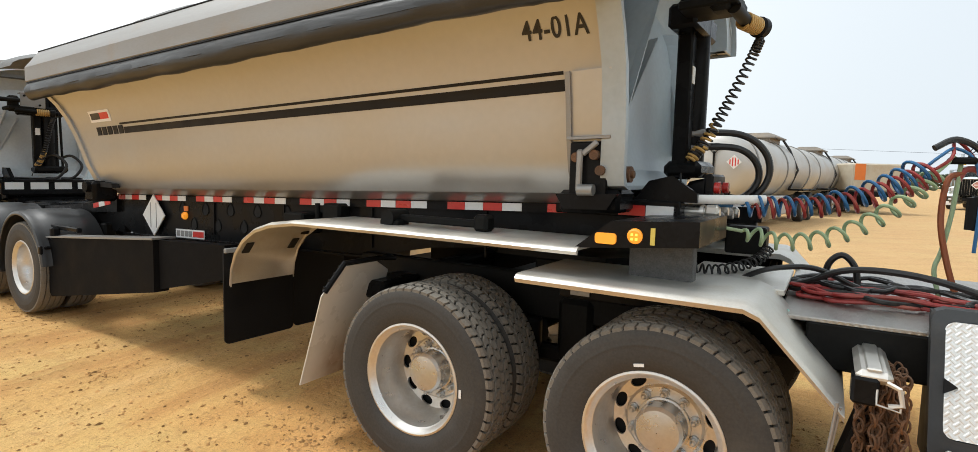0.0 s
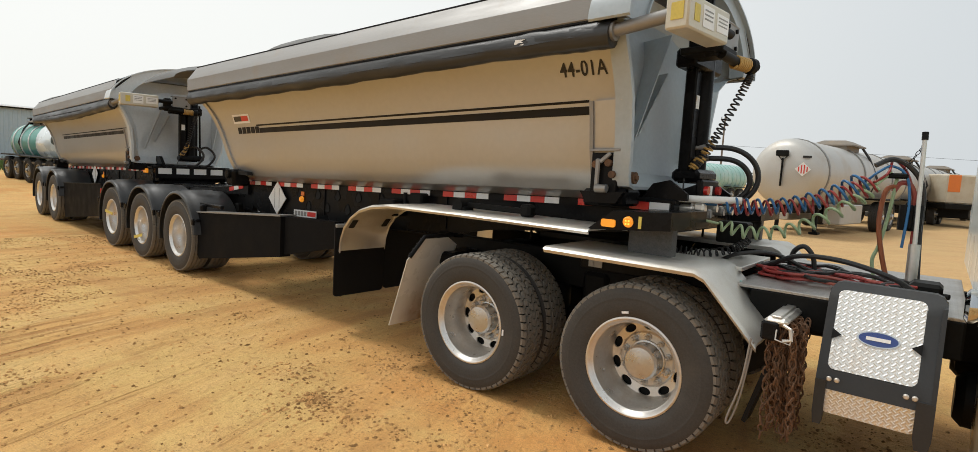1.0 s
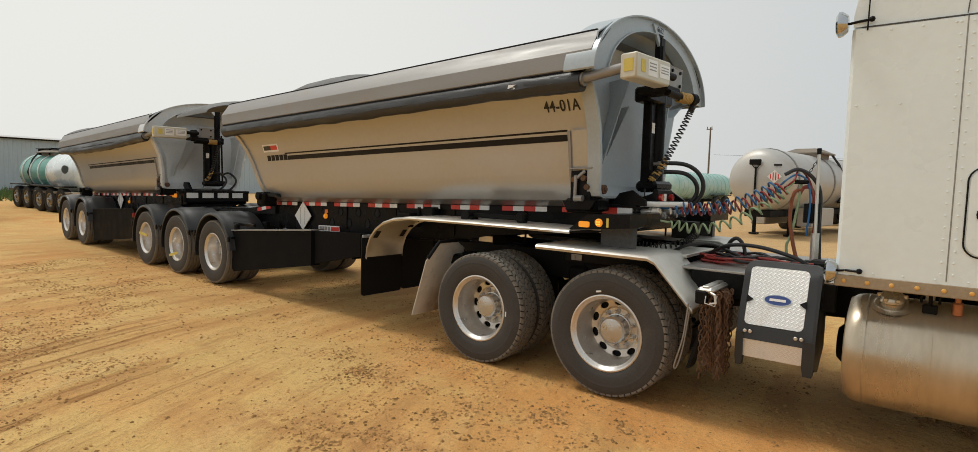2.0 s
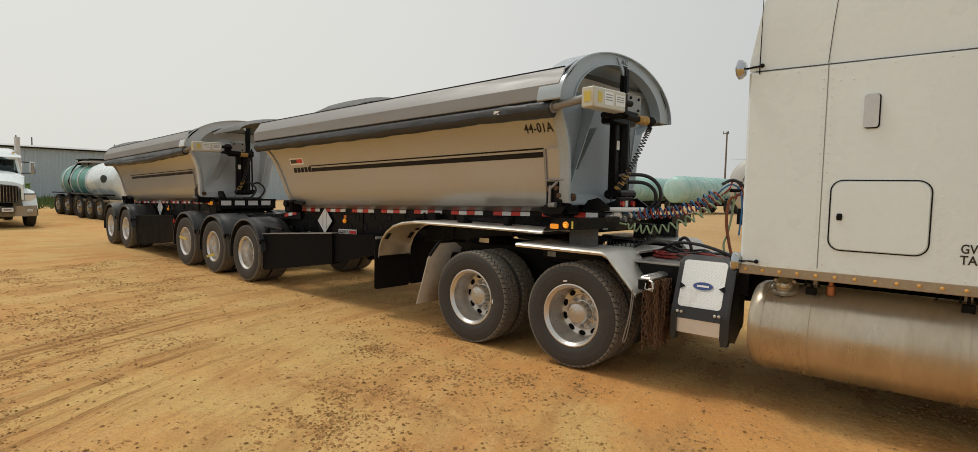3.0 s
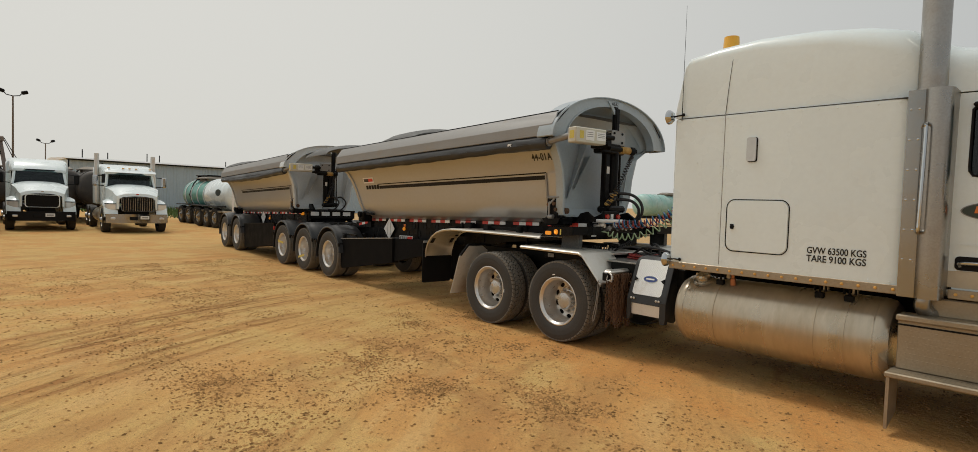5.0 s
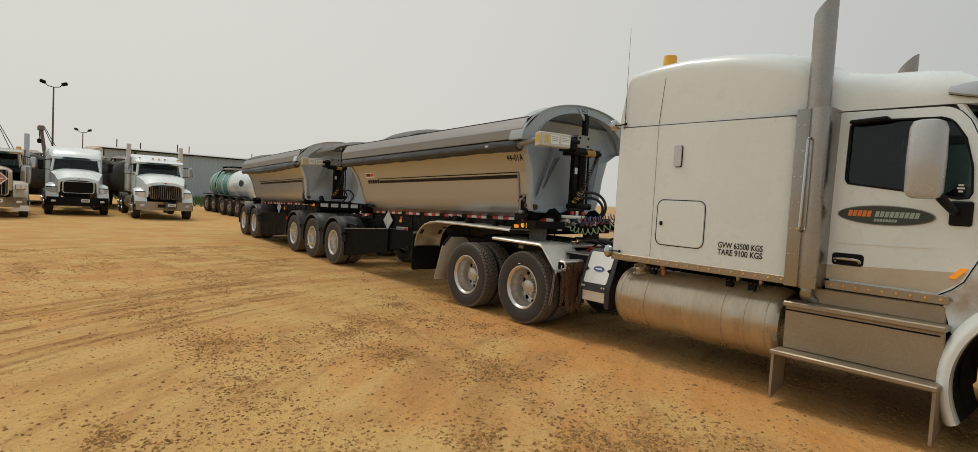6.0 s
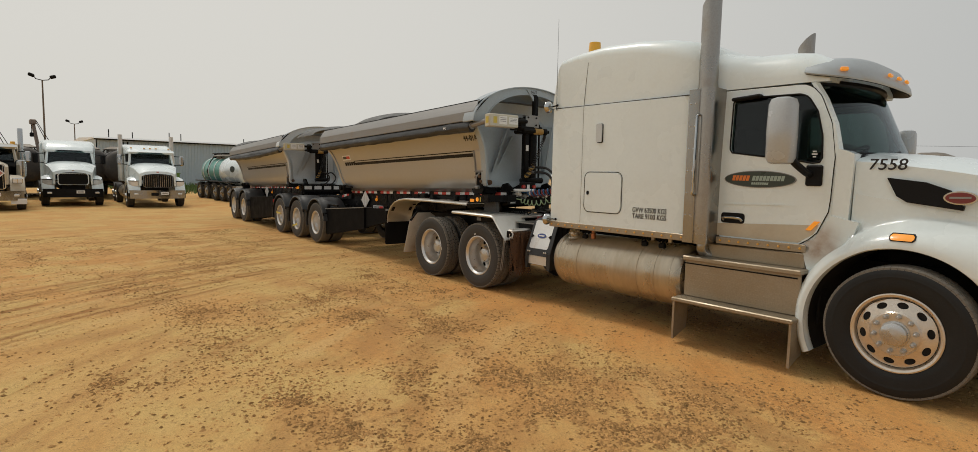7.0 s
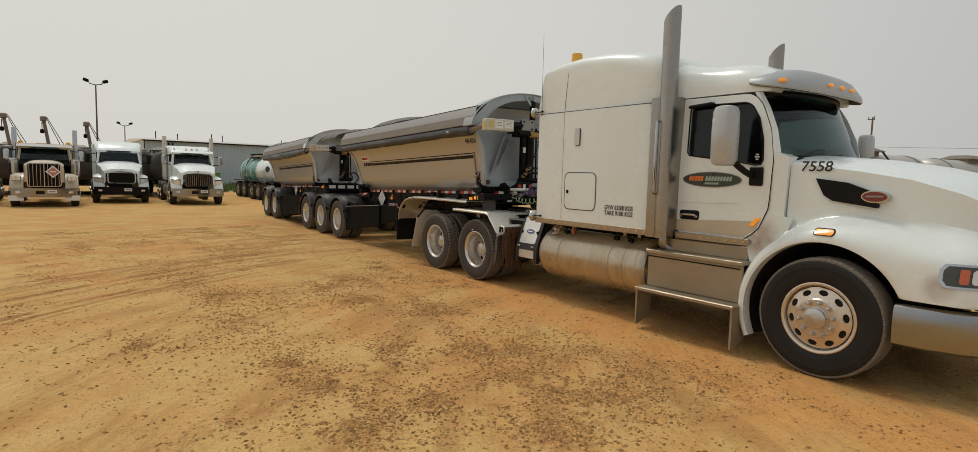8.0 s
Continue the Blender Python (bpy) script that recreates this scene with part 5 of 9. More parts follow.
g = Geo()
hood = [(5.085, 0.985, 2.09, 1.40, 0.1, 0.03), (5.3, 0.98, 2.07, 1.36, 0.1, 0.035), (5.7, 0.96, 2.02, 1.30, 0.1, 0.05), (6.1, 0.93, 1.95, 1.24, 0.1, 0.055), (6.45, 0.88, 1.85, 1.05, 0.1, 0.07), (6.68, 0.80, 1.74, 0.90, 0.1, 0.06), (6.80, 0.70, 1.60, 0.85, 0.1, 0.05), (6.84, 0.60, 1.45, 0.85, 0.1, 0.04)]
g.sweep([hood_ring(*h) for h in hood], closed=False)
g.put(hood_ring(*hood[-1]), [tuple(range(31))])
hood_ob = part("hood", g, white_paint, tractor, "white sloping hood with dust stains near the lamps")
for s in (-1, 1):
    # dark side grille and oval badge
    vent = [(5.34, 1.86), (5.42, 1.70), (5.50, 1.65), (5.88, 1.60), (5.885, 1.635), (5.80, 1.665), (5.79, 1.76), (5.62, 1.825)]
    part("side_grille", Geo().prism(vent, s * 1.012, s * 0.93), black_rubber, hood_ob)
    el = [(5.86 + 0.112 * math.cos(t), 1.703 + 0.056 * math.sin(t)) for t in np.linspace(0, 2 * math.pi, 32, endpoint=False)]
    part("badge_mount", Geo().prism(el, s * 1.022, s * 0.92), chrome, hood_ob)
    el = [(5.86 + 0.098 * math.cos(t), 1.703 + 0.045 * math.sin(t)) for t in np.linspace(0, 2 * math.pi, 32, endpoint=False)]
    bdg = part("badge_oval", Geo().prism(el, s * 1.030, s * 0.95), badge_red, hood_ob)
    part("badge_bar", Geo().prism([(5.79, 1.695), (5.93, 1.70), (5.93, 1.716), (5.79, 1.711)], s * 1.032, s * 1.0), rail_metal, hood_ob)
    # unit number
    if s < 0:
        t = part("lettering", text_mesh("lettering", "7558", 0.138, black_vinyl, 0.14, 0.0012), None, hood_ob)
        t.matrix_basis = pose(5.185, -1.006, 1.93, 90, 0, 1.5) @ Matrix.Diagonal((1.06, 1, 1, 1))
    # flared fender that runs over into the side of the hood and the nose
    rings = []
    for a in np.concatenate((np.linspace(206, 128, 16), np.linspace(125, 26, 34), np.linspace(24.5, 13.5, 8))):
        r_in, r_out = fender_reach(a)
        ring = []
        for r, y in ((r_in, 1.13), (r_in, 1.225), (r_in + 0.006, 1.243)):
            x, z = fender_xz(r, a)
            ring.append((x, s * min(y, fender_y(x, z)), z))
        for q in np.linspace(0.02, 1, 18):
            x, z = fender_xz(r_in + (r_out - r_in) * q, a)
            ring.append((x, s * fender_y(x, z), z))
        x, z = fender_xz(r_out, a)
        ring.append((x, s * (fender_y(x, z) - 0.10), z))
        rings.append(ring)
    fen = part("front_fender", Geo().sweep(rings, closed=False), fender_paint, tractor, "white flared fender over the steer wheel", 50)
    part("fender_lamp", patch_on_hood(5.455, 5.625, 1.335, 1.388, 0.016, s, 0.02, fender_y), amber_lens, fen)
    part("lamp_frame", patch_on_hood(5.445, 5.635, 1.327, 1.396, 0.008, s, 0.022, fender_y), black_rubber, fen)
    # wheel well and splash panel, their shade painted in as near-black
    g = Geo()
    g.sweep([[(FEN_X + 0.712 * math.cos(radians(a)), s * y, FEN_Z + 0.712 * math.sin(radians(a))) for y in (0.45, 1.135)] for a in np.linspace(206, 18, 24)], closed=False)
    part("wheel_well", g, shade_black, tractor)
    part("splash_panel", Geo().box((4.85, s * 0.72, 0.76), (0.03, 0.50, 0.64), 0.006), shade_black, tractor)
    # headlamp let into the nose
    hl = part("headlamp", patch_on_hood(6.435, 6.83, 1.0, 1.195, 0.014, s, 0.05, fender_y), chrome, tractor, "chrome-rimmed headlamp with an amber corner")
    part("lamp_bowl", patch_on_hood(6.462, 6.825, 1.018, 1.178, 0.018, s, 0.04, fender_y), lamp_reflector, hl)
    part("corner_lamp", patch_on_hood(6.565, 6.62, 1.04, 1.157, 0.022, s, 0.01, fender_y), tail_amber, hl)
    part("lamp_lens", patch_on_hood(6.635, 6.80, 1.04, 1.157, 0.022, s, 0.02, fender_y), clear_lens, hl)
    # steps
    g = Geo()
    g.box((4.15, s * 1.17, 0.72), (1.22, 0.03, 0.40), 0.008)
    st = part("step_box", g, step_metal, tractor, "dusty bright metal cab steps")
    part("upper_step", Geo().box((4.15, s * 1.12, 0.945), (1.24, 0.22, 0.05), 0.01), step_metal, st)
    part("kick_plate", Geo().box((4.18, s * 1.02, 1.04), (1.1, 0.06, 0.15), 0.01), step_metal, st)
    part("step_gap", Geo().box((4.13, s * 1.187, 0.885), (1.2, 0.006, 0.014)), black_rubber, st)
    g = Geo().box((4.145, s * 1.23, 0.495), (1.28, 0.30, 0.045), 0.01)
    low = part("lower_step", g, step_metal, st)
    if s < 0:
        dot = Geo().ball((0, 0, 0), 0.007, 5, (1, 0.5, 1))
        g = Geo()
        for i in range(34):
            for j in range(7):
                g.add(dot, Matrix.Translation((3.60 + 0.033 * i + 0.016 * (j % 2), -1.186, 0.56 + 0.047 * j)))
        tagged(part("grip_dots", g, step_metal, st), kind="stuff")
        g = Geo()
        for i in range(40):
            for j in range(5):
                g.add(dot, pose(3.54 + 0.031 * i, -1.115 - 0.055 * j, 0.519, 90, 0, 0))
        tagged(part("grip_dots", g, step_metal, low), kind="stuff")
    for x in (3.53, 4.76):
        part("step_bracket", Geo().sweep([[(x + dx, s * 1.36, 0.51), (x + dx, s * 1.08, 0.51), (x + dx, s * 1.10, 0.14), (x + dx, s * 1.36, 0.05)] for dx in (-0.012, 0.012)]), step_metal, st)
lamp_strip(3.83, 4.74, -1.075, 1.165, 9, tractor)
# bumper and grille
g = Geo()
sec = [(-0.01, 0.45), (0.025, 0.475), (0.036, 0.60), (0.034, 0.74), (0.022, 0.785), (-0.005, 0.808), (-0.05, 0.815), (-0.09, 0.813), (-0.09, 0.45)]
line = [(6.16, -1.25), (6.38, -1.235), (6.60, -1.16), (6.78, -1.03), (6.89, -0.82), (6.94, 0), (6.89, 0.82), (6.78, 1.03), (6.60, 1.16), (6.38, 1.235), (6.16, 1.25)]
rings = []
for i, (x, y) in enumerate(line):
    n = Vector((x - 6.2, y * 0.35, 0)).normalized() if 0 < i < 10 else Vector((0, math.copysign(1, y), 0))
    rings.append([(x + n.x * d, y + n.y * d, z) for d, z in sec])
g.sweep(rings)
part("bumper", g, bumper_chrome, tractor, "dusty chrome bumper")
part("grille", Geo().box((6.85, 0, 1.2), (0.05, 1.0, 0.75), 0.03), chrome, tractor)
part("engine_bay", Geo().box((5.9, 0, 1.25), (1.5, 0.9, 0.7), 0.1), shade_black, tractor)

# ---- pole, air lines and hoses between tractor and trailer ----
pole = part("hose_pole", Geo().cyl((1.19, -0.06, 1.09), (1.185, -0.05, 1.38), 0.032, n=14).cyl((1.185, -0.05, 1.38), (1.165, 0.02, 2.05), 0.013, n=10), polished, tractor, "thin bright pole that carries the air lines")
part("pole_cap", Geo().cyl((1.166, 0.018, 2.03), (1.164, 0.022, 2.08), 0.018, n=10), black_rubber, pole)
part("pole_foot", Geo().box((1.19, -0.06, 1.12), (0.16, 0.13, 0.06), 0.01).box((1.27, -0.25, 1.14), (0.16, 0.20, 0.08), 0.02).cyl((1.05, -0.2, 1.12), (1.38, -0.34, 1.12), 0.016, n=8), black_dusty, pole)
g = Geo()
for k in range(9):
    f = k / 8
    g.add(link, pose(1.165 - 0.10 * f, 0.02 - 0.01 * f, 2.0 - 0.20 * f, 30 * (k % 2), 35, 90 * (k % 2)) @ Matrix.Diagonal((0.5, 0.5, 0.62, 1)))
part("hanger_chain", g, black_dusty, pole)
hang = (1.05, 0.0, 1.80)
part("line_clamp", Geo().box((1.05, 0.0, 1.80), (0.12, 0.04, 0.035), 0.01), black_dusty, pole)
start = Vector((0.10, -0.33, 1.54))
mid = [start, Vector((0.30, -0.28, 1.545)), Vector((0.52, -0.20, 1.575)), Vector((0.74, -0.12, 1.66)), Vector((0.90, -0.06, 1.765))]
for name, mt, off in (("blue_air_line", hose_blue, 0.0), ("red_air_line", hose_red, 0.045)):
    line = coil([p + Vector((off, 0.02 if off else 0, -0.008 if off else 0.0)) for p in mid], lambda q: 0.055 - 0.006 * math.sin(q * 6) + 0.012 * max(0, q - 0.8) / 0.2, 12, 16)
    tail = smooth_path([line[-1], line[-1] + Vector((0.06, 0.0, 0.06)), Vector((1.02, off, 1.86 + off)), Vector((1.10, 1.2 * off, 1.80 + 0.4 * off)), Vector((1.13 + 0.6 * off, -0.02 + off, 1.62)), Vector((1.12 + off, -0.05 + off, 1.35))], 18)
    part("coiled_air_line", Geo().tube(line + tail[1:], 0.0085, 7), mt, tractor, name.replace("_", " ") + ", a springy coil")
gm = [Vector((0.13, -0.52, 1.42)), Vector((0.30, -0.46, 1.375)), Vector((0.50, -0.36, 1.40)), Vector((0.70, -0.24, 1.50)), Vector((0.86, -0.12, 1.63)), Vector((0.95, -0.05, 1.74))]
line = coil(gm, lambda q: 0.038 + 0.008 * q, 14, 14)
part("coiled_air_line", Geo().tube([Vector((0.0, -0.55, 1.44))] + line + [Vector((1.02, 0.0, 1.82))], 0.009, 7), hose_green, tractor, "pale green coiled power cable")
part("hose_end", Geo().tube(smooth_path([(1.04, 0.02, 1.70), (1.07, 0.02, 1.755), (1.12, 0.02, 1.75), (1.15, 0.02, 1.68), (1.15, 0.02, 1.62)], 14), 0.016, 8), hose_red, pole)
part("socket", Geo().box((1.15, 0.04, 1.54), (0.11, 0.10, 0.17), 0.02).cyl((1.11, 0.0, 1.46), (1.11, 0.0, 1.62), 0.03, n=10).cyl((1.18, 0.0, 1.46), (1.18, 0.0, 1.62), 0.03, n=10), black_rubber, pole)
part("hanging_hose", Geo().tube(smooth_path([(1.06, 0.02, 1.74), (1.0, 0.0, 1.70), (0.985, -0.02, 1.50), (1.02, -0.04, 1.30), (1.07, -0.06, 1.12)], 24), 0.015, 8), hose_brown, tractor, "orange-brown hanging hose")
part("hanging_hose", Geo().tube(smooth_path([(1.05, 0.02, 1.80), (1.03, 0.0, 1.55), (1.0, -0.02, 1.35), (0.975, -0.04, 1.25), (1.0, -0.06, 1.12)], 24), 0.011, 8), hose_green, tractor)
part("hanging_hose", Geo().tube(smooth_path([(0.93, -0.04, 1.86), (1.02, 0.0, 1.905), (1.12, 0.02, 1.85), (1.19, 0.03, 1.72), (1.20, 0.03, 1.45), (1.22, 0.0, 1.12)], 26), 0.016, 8), hose_black, tractor, "black hose looped over the pole")
# loose hoses lying on the deck
dh = thing("deck_hose", "tangle of red and black hoses lying on the deck plate", "hose", TRACTOR_AT)
rnd = random.Random(9)
for k, (mt, rx, ry, cx, cy) in enumerate(((hose_red, 0.34, 0.20, 0.72, -0.28), (hose_red, 0.27, 0.15, 0.66, -0.22), (hose_red, 0.20, 0.24, 0.60, -0.15), (hose_black, 0.40, 0.23, 0.78, -0.25), (hose_red, 0.38, 0.12, 0.80, -0.36), (hose_black, 0.22, 0.20, 0.62, -0.1))):
    pts = []
    a0 = rnd.uniform(0, 6.28)
    for i in range(26):
        a = a0 + i * 0.42
        w = 1 + 0.18 * math.sin(2.3 * i + k)
        pts.append((cx + rx * w * math.cos(a), cy + ry * w * math.sin(a), 1.108 + 0.007 * k + 0.018 * (0.5 + 0.5 * math.sin(1.7 * i + 2 * k))))
    part("loose_hose", Geo().tube(smooth_path(pts, 110), 0.0095 if mt is hose_red else 0.012, 7), mt, dh)
part("loose_hose", Geo().tube(smooth_path([(1.22, -0.38, 1.13), (1.10, -0.42, 1.20), (0.85, -0.42, 1.26), (0.60, -0.36, 1.25), (0.42, -0.30, 1.16), (0.30, -0.25, 1.12)], 30), 0.016, 8), hose_black, dh, "thick black hose")
part("loose_hose", Geo().tube(smooth_path([(0.10, -0.35, 1.14), (0.25, -0.38, 1.22), (0.45, -0.32, 1.24), (0.62, -0.22, 1.16), (0.66, -0.10, 1.13)], 26), 0.014, 8), hose_black, dh)
part("loose_hose", Geo().tube(smooth_path([(0.50, -0.05, 1.12), (0.52, -0.06, 1.24), (0.58, -0.06, 1.29), (0.64, -0.06, 1.23), (0.66, -0.06, 1.12)], 22), 0.017, 8), hose_black, dh)
part("deck_tray", Geo().box((0.10, -0.30, 1.155), (0.50, 0.75, 0.03), 0.005).box((-0.02, -0.62, 1.12), (0.24, 0.14, 0.12), 0.01), fender_metal, tractor)

# ---- side dump trailers ----
RISE = 0.030
SHEAR = Matrix(((1, 0, 0, 0), (0, 1, 0, 0), (RISE, 0, 1, -RISE * 3.5), (0, 0, 0, 1)))
SIDE = [(0.0, 1.40), (0.45, 1.41), (0.64, 1.44), (0.76, 1.50), (0.835, 1.60), (0.875, 1.75), (0.895, 1.92), (0.92, 2.08), (0.96, 2.24), (1.02, 2.38), (1.11, 2.51), (1.19, 2.60), (1.22, 2.63)]
FAR = [(0.0, 1.40), (0.28, 1.41), (0.40, 1.44), (0.48, 1.50), (0.55, 1.60), (0.61, 1.75), (0.64, 1.92), (0.66, 2.08), (0.69, 2.24), (0.75, 2.38), (0.90, 2.51), (1.12, 2.60), (1.22, 2.63)]


def side_y(z, s=-1):
    """Half width of the tub at height z; its off side leans in further."""
    prof = SIDE if s < 0 else FAR
    for (y0, z0), (y1, z1) in zip(prof, prof[1:]):
        if z0 <= z <= z1:
            return y0 + (y1 - y0) * (z - z0) / (z1 - z0)
    return prof[-1][0]


def lay(geo):
    return geo.moved(SHEAR)


def side_strip(x0, x1, z0, z1, s, off=0.004, n=6):
    """A thin band that follows the curve of the tub's side."""
    g = Geo()
    rows = []
    for x in (x0, x1):
        row = []
        for z in np.linspace(z0, z1, n):
            row.append((x, s * (side_y(z, s) + off), z))
        for z in np.linspace(z1, z0, n):
            row.append((x, s * (side_y(z, s) - 0.002), z))
        rows.append(row)
    g.sweep(rows)
    return lay(g)


def side_trailer(m, x0, number, label, second=False):
    """Tub, end walls, tarp gear and chassis; x0: rear end of the rails."""
    end_paint = pale_end if second else body_grey
    tr = thing("side_dump_trailer", label, "trailer", m)
    x1 = 6.42

    def rear_x(z):
        return x0 + 0.02 + 0.46 * max(0.0, min(1.0, (2.55 - z) / 0.95))
    # tub
    outer = [(-y, z) for y, z in reversed(SIDE)] + FAR[1:]
    g = Geo()
    rings = []
    for f in (0.0, 0.5, 1.0):
        rings.append([(rear_x(z) + (x1 - rear_x(z)) * f, y, z) for y, z in outer] + [(rear_x(z) + (x1 - rear_x(z)) * f, y * 0.985, z + 0.014) for y, z in reversed(outer)])
    g.sweep(rings)
    part("tub_shell", lay(g), body_silver, tr, "satin silver rounded dump tub", 25)
    for s in (-1, 1):
        # upper side rail: upright face and sloped top face
        rail = [(1.20, 2.60), (1.262, 2.60), (1.275, 2.612), (1.275, 2.752), (1.272, 2.758), (1.155, 2.925), (1.15, 2.93), (1.125, 2.925), (1.24, 2.75), (1.24, 2.62)]
        part("top_rail", lay(Geo().sweep([[(x, s * y, z) for y, z in rail] for x in (x0 - 0.02, x1 + 0.14)])), rail_metal, tr, "dull aluminium side rail", 12)
        part("rail_edge", lay(Geo().box(((x0 + x1) / 2 + 0.05, s * 1.14, 2.936), (x1 - x0 + 0.14, 0.03, 0.014), 0.004)), black_rubber, tr)
        # black strip added as the shadow line below the rail
        part("rail_shadow_gap", lay(Geo().box(((x0 + x1) / 2 + 0.03, s * 1.245, 2.597), (x1 - x0 + 0.06, 0.05, 0.012))), black_rubber, tr)
    # rolled tarp with sagging folds
    g = Geo()
    k = 90
    rings = []
    for i in range(k + 1):
        x = x0 + 0.02 + (x1 - x0 + 0.02) * i / k
        r = 0.074 + 0.006 * noise.noise(Vector((x * 2.1, 3, second))) + 0.003 * math.sin(x * 9)
        sag = 0.018 * noise.noise(Vector((x * 0.8, 9, second)))
        if second:
            sag += 0.06 * math.sin(math.pi * i / k)
        if i > k - 7:
            r *= 1.0 + 0.05 * (i % 2)
        ring = []
        for j in range(18):
            a = 2 * math.pi * j / 18
            w = 1 + 0.12 * noise.noise(Vector((x * 5, math.cos(a) * 1.6, math.sin(a) * 1.6)))
            ring.append((x, -1.225 + r * w * math.cos(a) * 0.95, 2.508 - sag + r * w * 1.15 * math.sin(a)))
        rings.append(ring)
    g.sweep(rings)
    tarp = part("rolled_tarp", lay(g), tarp_black, tr, "black vinyl tarp rolled along the rail", 60)
    g = Geo()
    rows = []
    for x in np.linspace(x0 + 0.03, x1 - 0.05, 60):
        w = 0.012 * noise.noise(Vector((x * 3, 1, 4)))
        rows.append([(x, -1.24, 2.605), (x, -1.268, 2.585), (x, -1.290 + w, 2.545), (x, -1.296 + w, 2.50 + w), (x, -1.284 + w, 2.50), (x, -1.262, 2.555)])
    g.sweep(rows)
    part("tarp_skirt", lay(g), tarp_black, tarp, "", 60)
    # tarp bows over the top
    for x in ((2.3, -1.3) if not second else (0.5,)):
        g = Geo()
        g.sweep([[(x + dx, 1.12 * math.cos(t), 2.89 + (0.33 + dz) * math.sin(t)) for dx, dz in ((-0.6, -0.10), (-0.35, -0.01), (0.0, 0.0), (0.35, -0.01), (0.6, -0.10), (0.6, -0.12), (0.0, -0.02), (-0.6, -0.12))] for t in np.linspace(0.02, math.pi - 0.02, 18)], closed=False)
        part("tarp_bow", lay(g), tarp_grey, tr)
    g = Geo()
    g.sweep([[(x, 1.12 * math.cos(t), 2.90 + 0.09 * math.sin(t)) for x in np.linspace(x0, x1, 8)] for t in np.linspace(0, math.pi, 14)], closed=False)
    part("top_cover", lay(g), tarp_grey, tr, "grey mesh cover over the load box")
    # graphics
    for s in (-1, 1):
        part("side_stripe", side_strip(x0 + 1.26, x1 - 0.25, 2.045, 2.105, s), stripe_vinyl, tr, "dark stripe")
        part("side_stripe", side_strip(x0 + 1.20, x1 - 0.27, 2.130, 2.148, s), stripe_vinyl, tr)
        if not second:
            part("maker_plate", side_strip(x0 + 0.64, x0 + 1.06, 2.175, 2.285, s, 0.005), white_vinyl, tr)
            part("maker_bar", side_strip(x0 + 0.67, x0 + 0.86, 2.20, 2.262, s, 0.008), black_vinyl, tr)
            part("maker_bar", side_strip(x0 + 0.86, x0 + 1.03, 2.20, 2.262, s, 0.008), red_vinyl, tr)
            for kx in range(5):
                part("model_bar", side_strip(x0 + 0.71 + 0.112 * kx, x0 + 0.795 + 0.112 * kx, 2.045, 2.125, s, 0.005), stripe_vinyl, tr)
    if number:
        z = 2.315
        tilt = 24
        t = part("lettering", text_mesh("lettering", number, 0.150, black_vinyl, 0, 0.0018, 1.10), None, tr)
        t.matrix_basis = SHEAR @ Matrix.Translation((x1 - 0.485, -side_y(z) - 0.005, z)) @ pose(0, 0, 0, 90 + tilt, 0, 0) @ Matrix.Diagonal((0.78, 1.05, 1, 1))
        mk = part("tarp_mark", lay(Geo().prism([(x1 - 0.70, 2.515), (x1 - 0.62, 2.50), (x1 - 0.61, 2.515), (x1 - 0.64, 2.53), (x1 - 0.60, 2.54), (x1 - 0.69, 2.545)], -1.301, -1.297)), white_vinyl, tarp)
    # end walls
    top = [(1.31 * math.cos(t), 2.57 + 0.67 * math.sin(t)) for t in np.linspace(0.06, math.pi - 0.06, 36)]
    face = [(1.20, 2.60)] + [(y * 0.97, min(z, 3.20)) for y, z in top] + [(-1.20, 2.60), (-1.12, 2.44), (-1.05, 2.30), (-0.99, 2.14), (-0.955, 1.86), (-0.955, 1.60), (-0.93, 1.54), (-0.80, 1.52), (0.50, 1.52), (0.62, 1.80), (0.66, 2.10), (0.76, 2.42), (0.98, 2.55)]
    xe = x1 + 0.02
    cy, cz = -0.12, 2.25
    def set_back(z):
        return 1 + 1.1 * ease(z, 2.45, 2.85)
    dished = [[(xe + (dx * set_back(cz + (z - cz) * k) if dx < 0 else dx), cy + (y - cy) * k, cz + (z - cz) * k) for y, z in face] for k, dx in ((0.30, -0.165), (0.62, -0.155), (0.84, -0.10), (0.97, -0.025), (1.0, -0.02), (1.0, 0.03), (0.97, 0.03), (0.84, -0.07), (0.62, -0.125), (0.30, -0.135))]
    ew = part("end_wall", lay(Geo().sweep(dished)), end_paint, tr, "blue-grey painted steel end wall, dished and gusseted", 20)
    # folded edge down the near side of the wall
    edge = [(-1.20, 2.60), (-1.12, 2.44), (-1.05, 2.30), (-0.99, 2.14), (-0.955, 1.86), (-0.955, 1.60), (-0.93, 1.54), (-0.86, 1.52)]
    g = Geo().sweep([[(xe - 0.05, y - 0.008, z), (xe + 0.075, y - 0.008, z), (xe + 0.075, y + 0.03, z), (xe + 0.06, y + 0.035, z), (xe + 0.06, y + 0.008, z), (xe - 0.05, y + 0.008, z)] for y, z in edge])
    part("wall_rim", lay(g), end_paint, ew)
    # crescent hood plate with its top flange
    xc = x1 + 0.14
    n = 40
    ts = np.linspace(0.03, math.pi - 0.03, n)
    out = [(1.31 * math.cos(t), 2.57 + 0.67 * math.sin(t)) for t in ts]
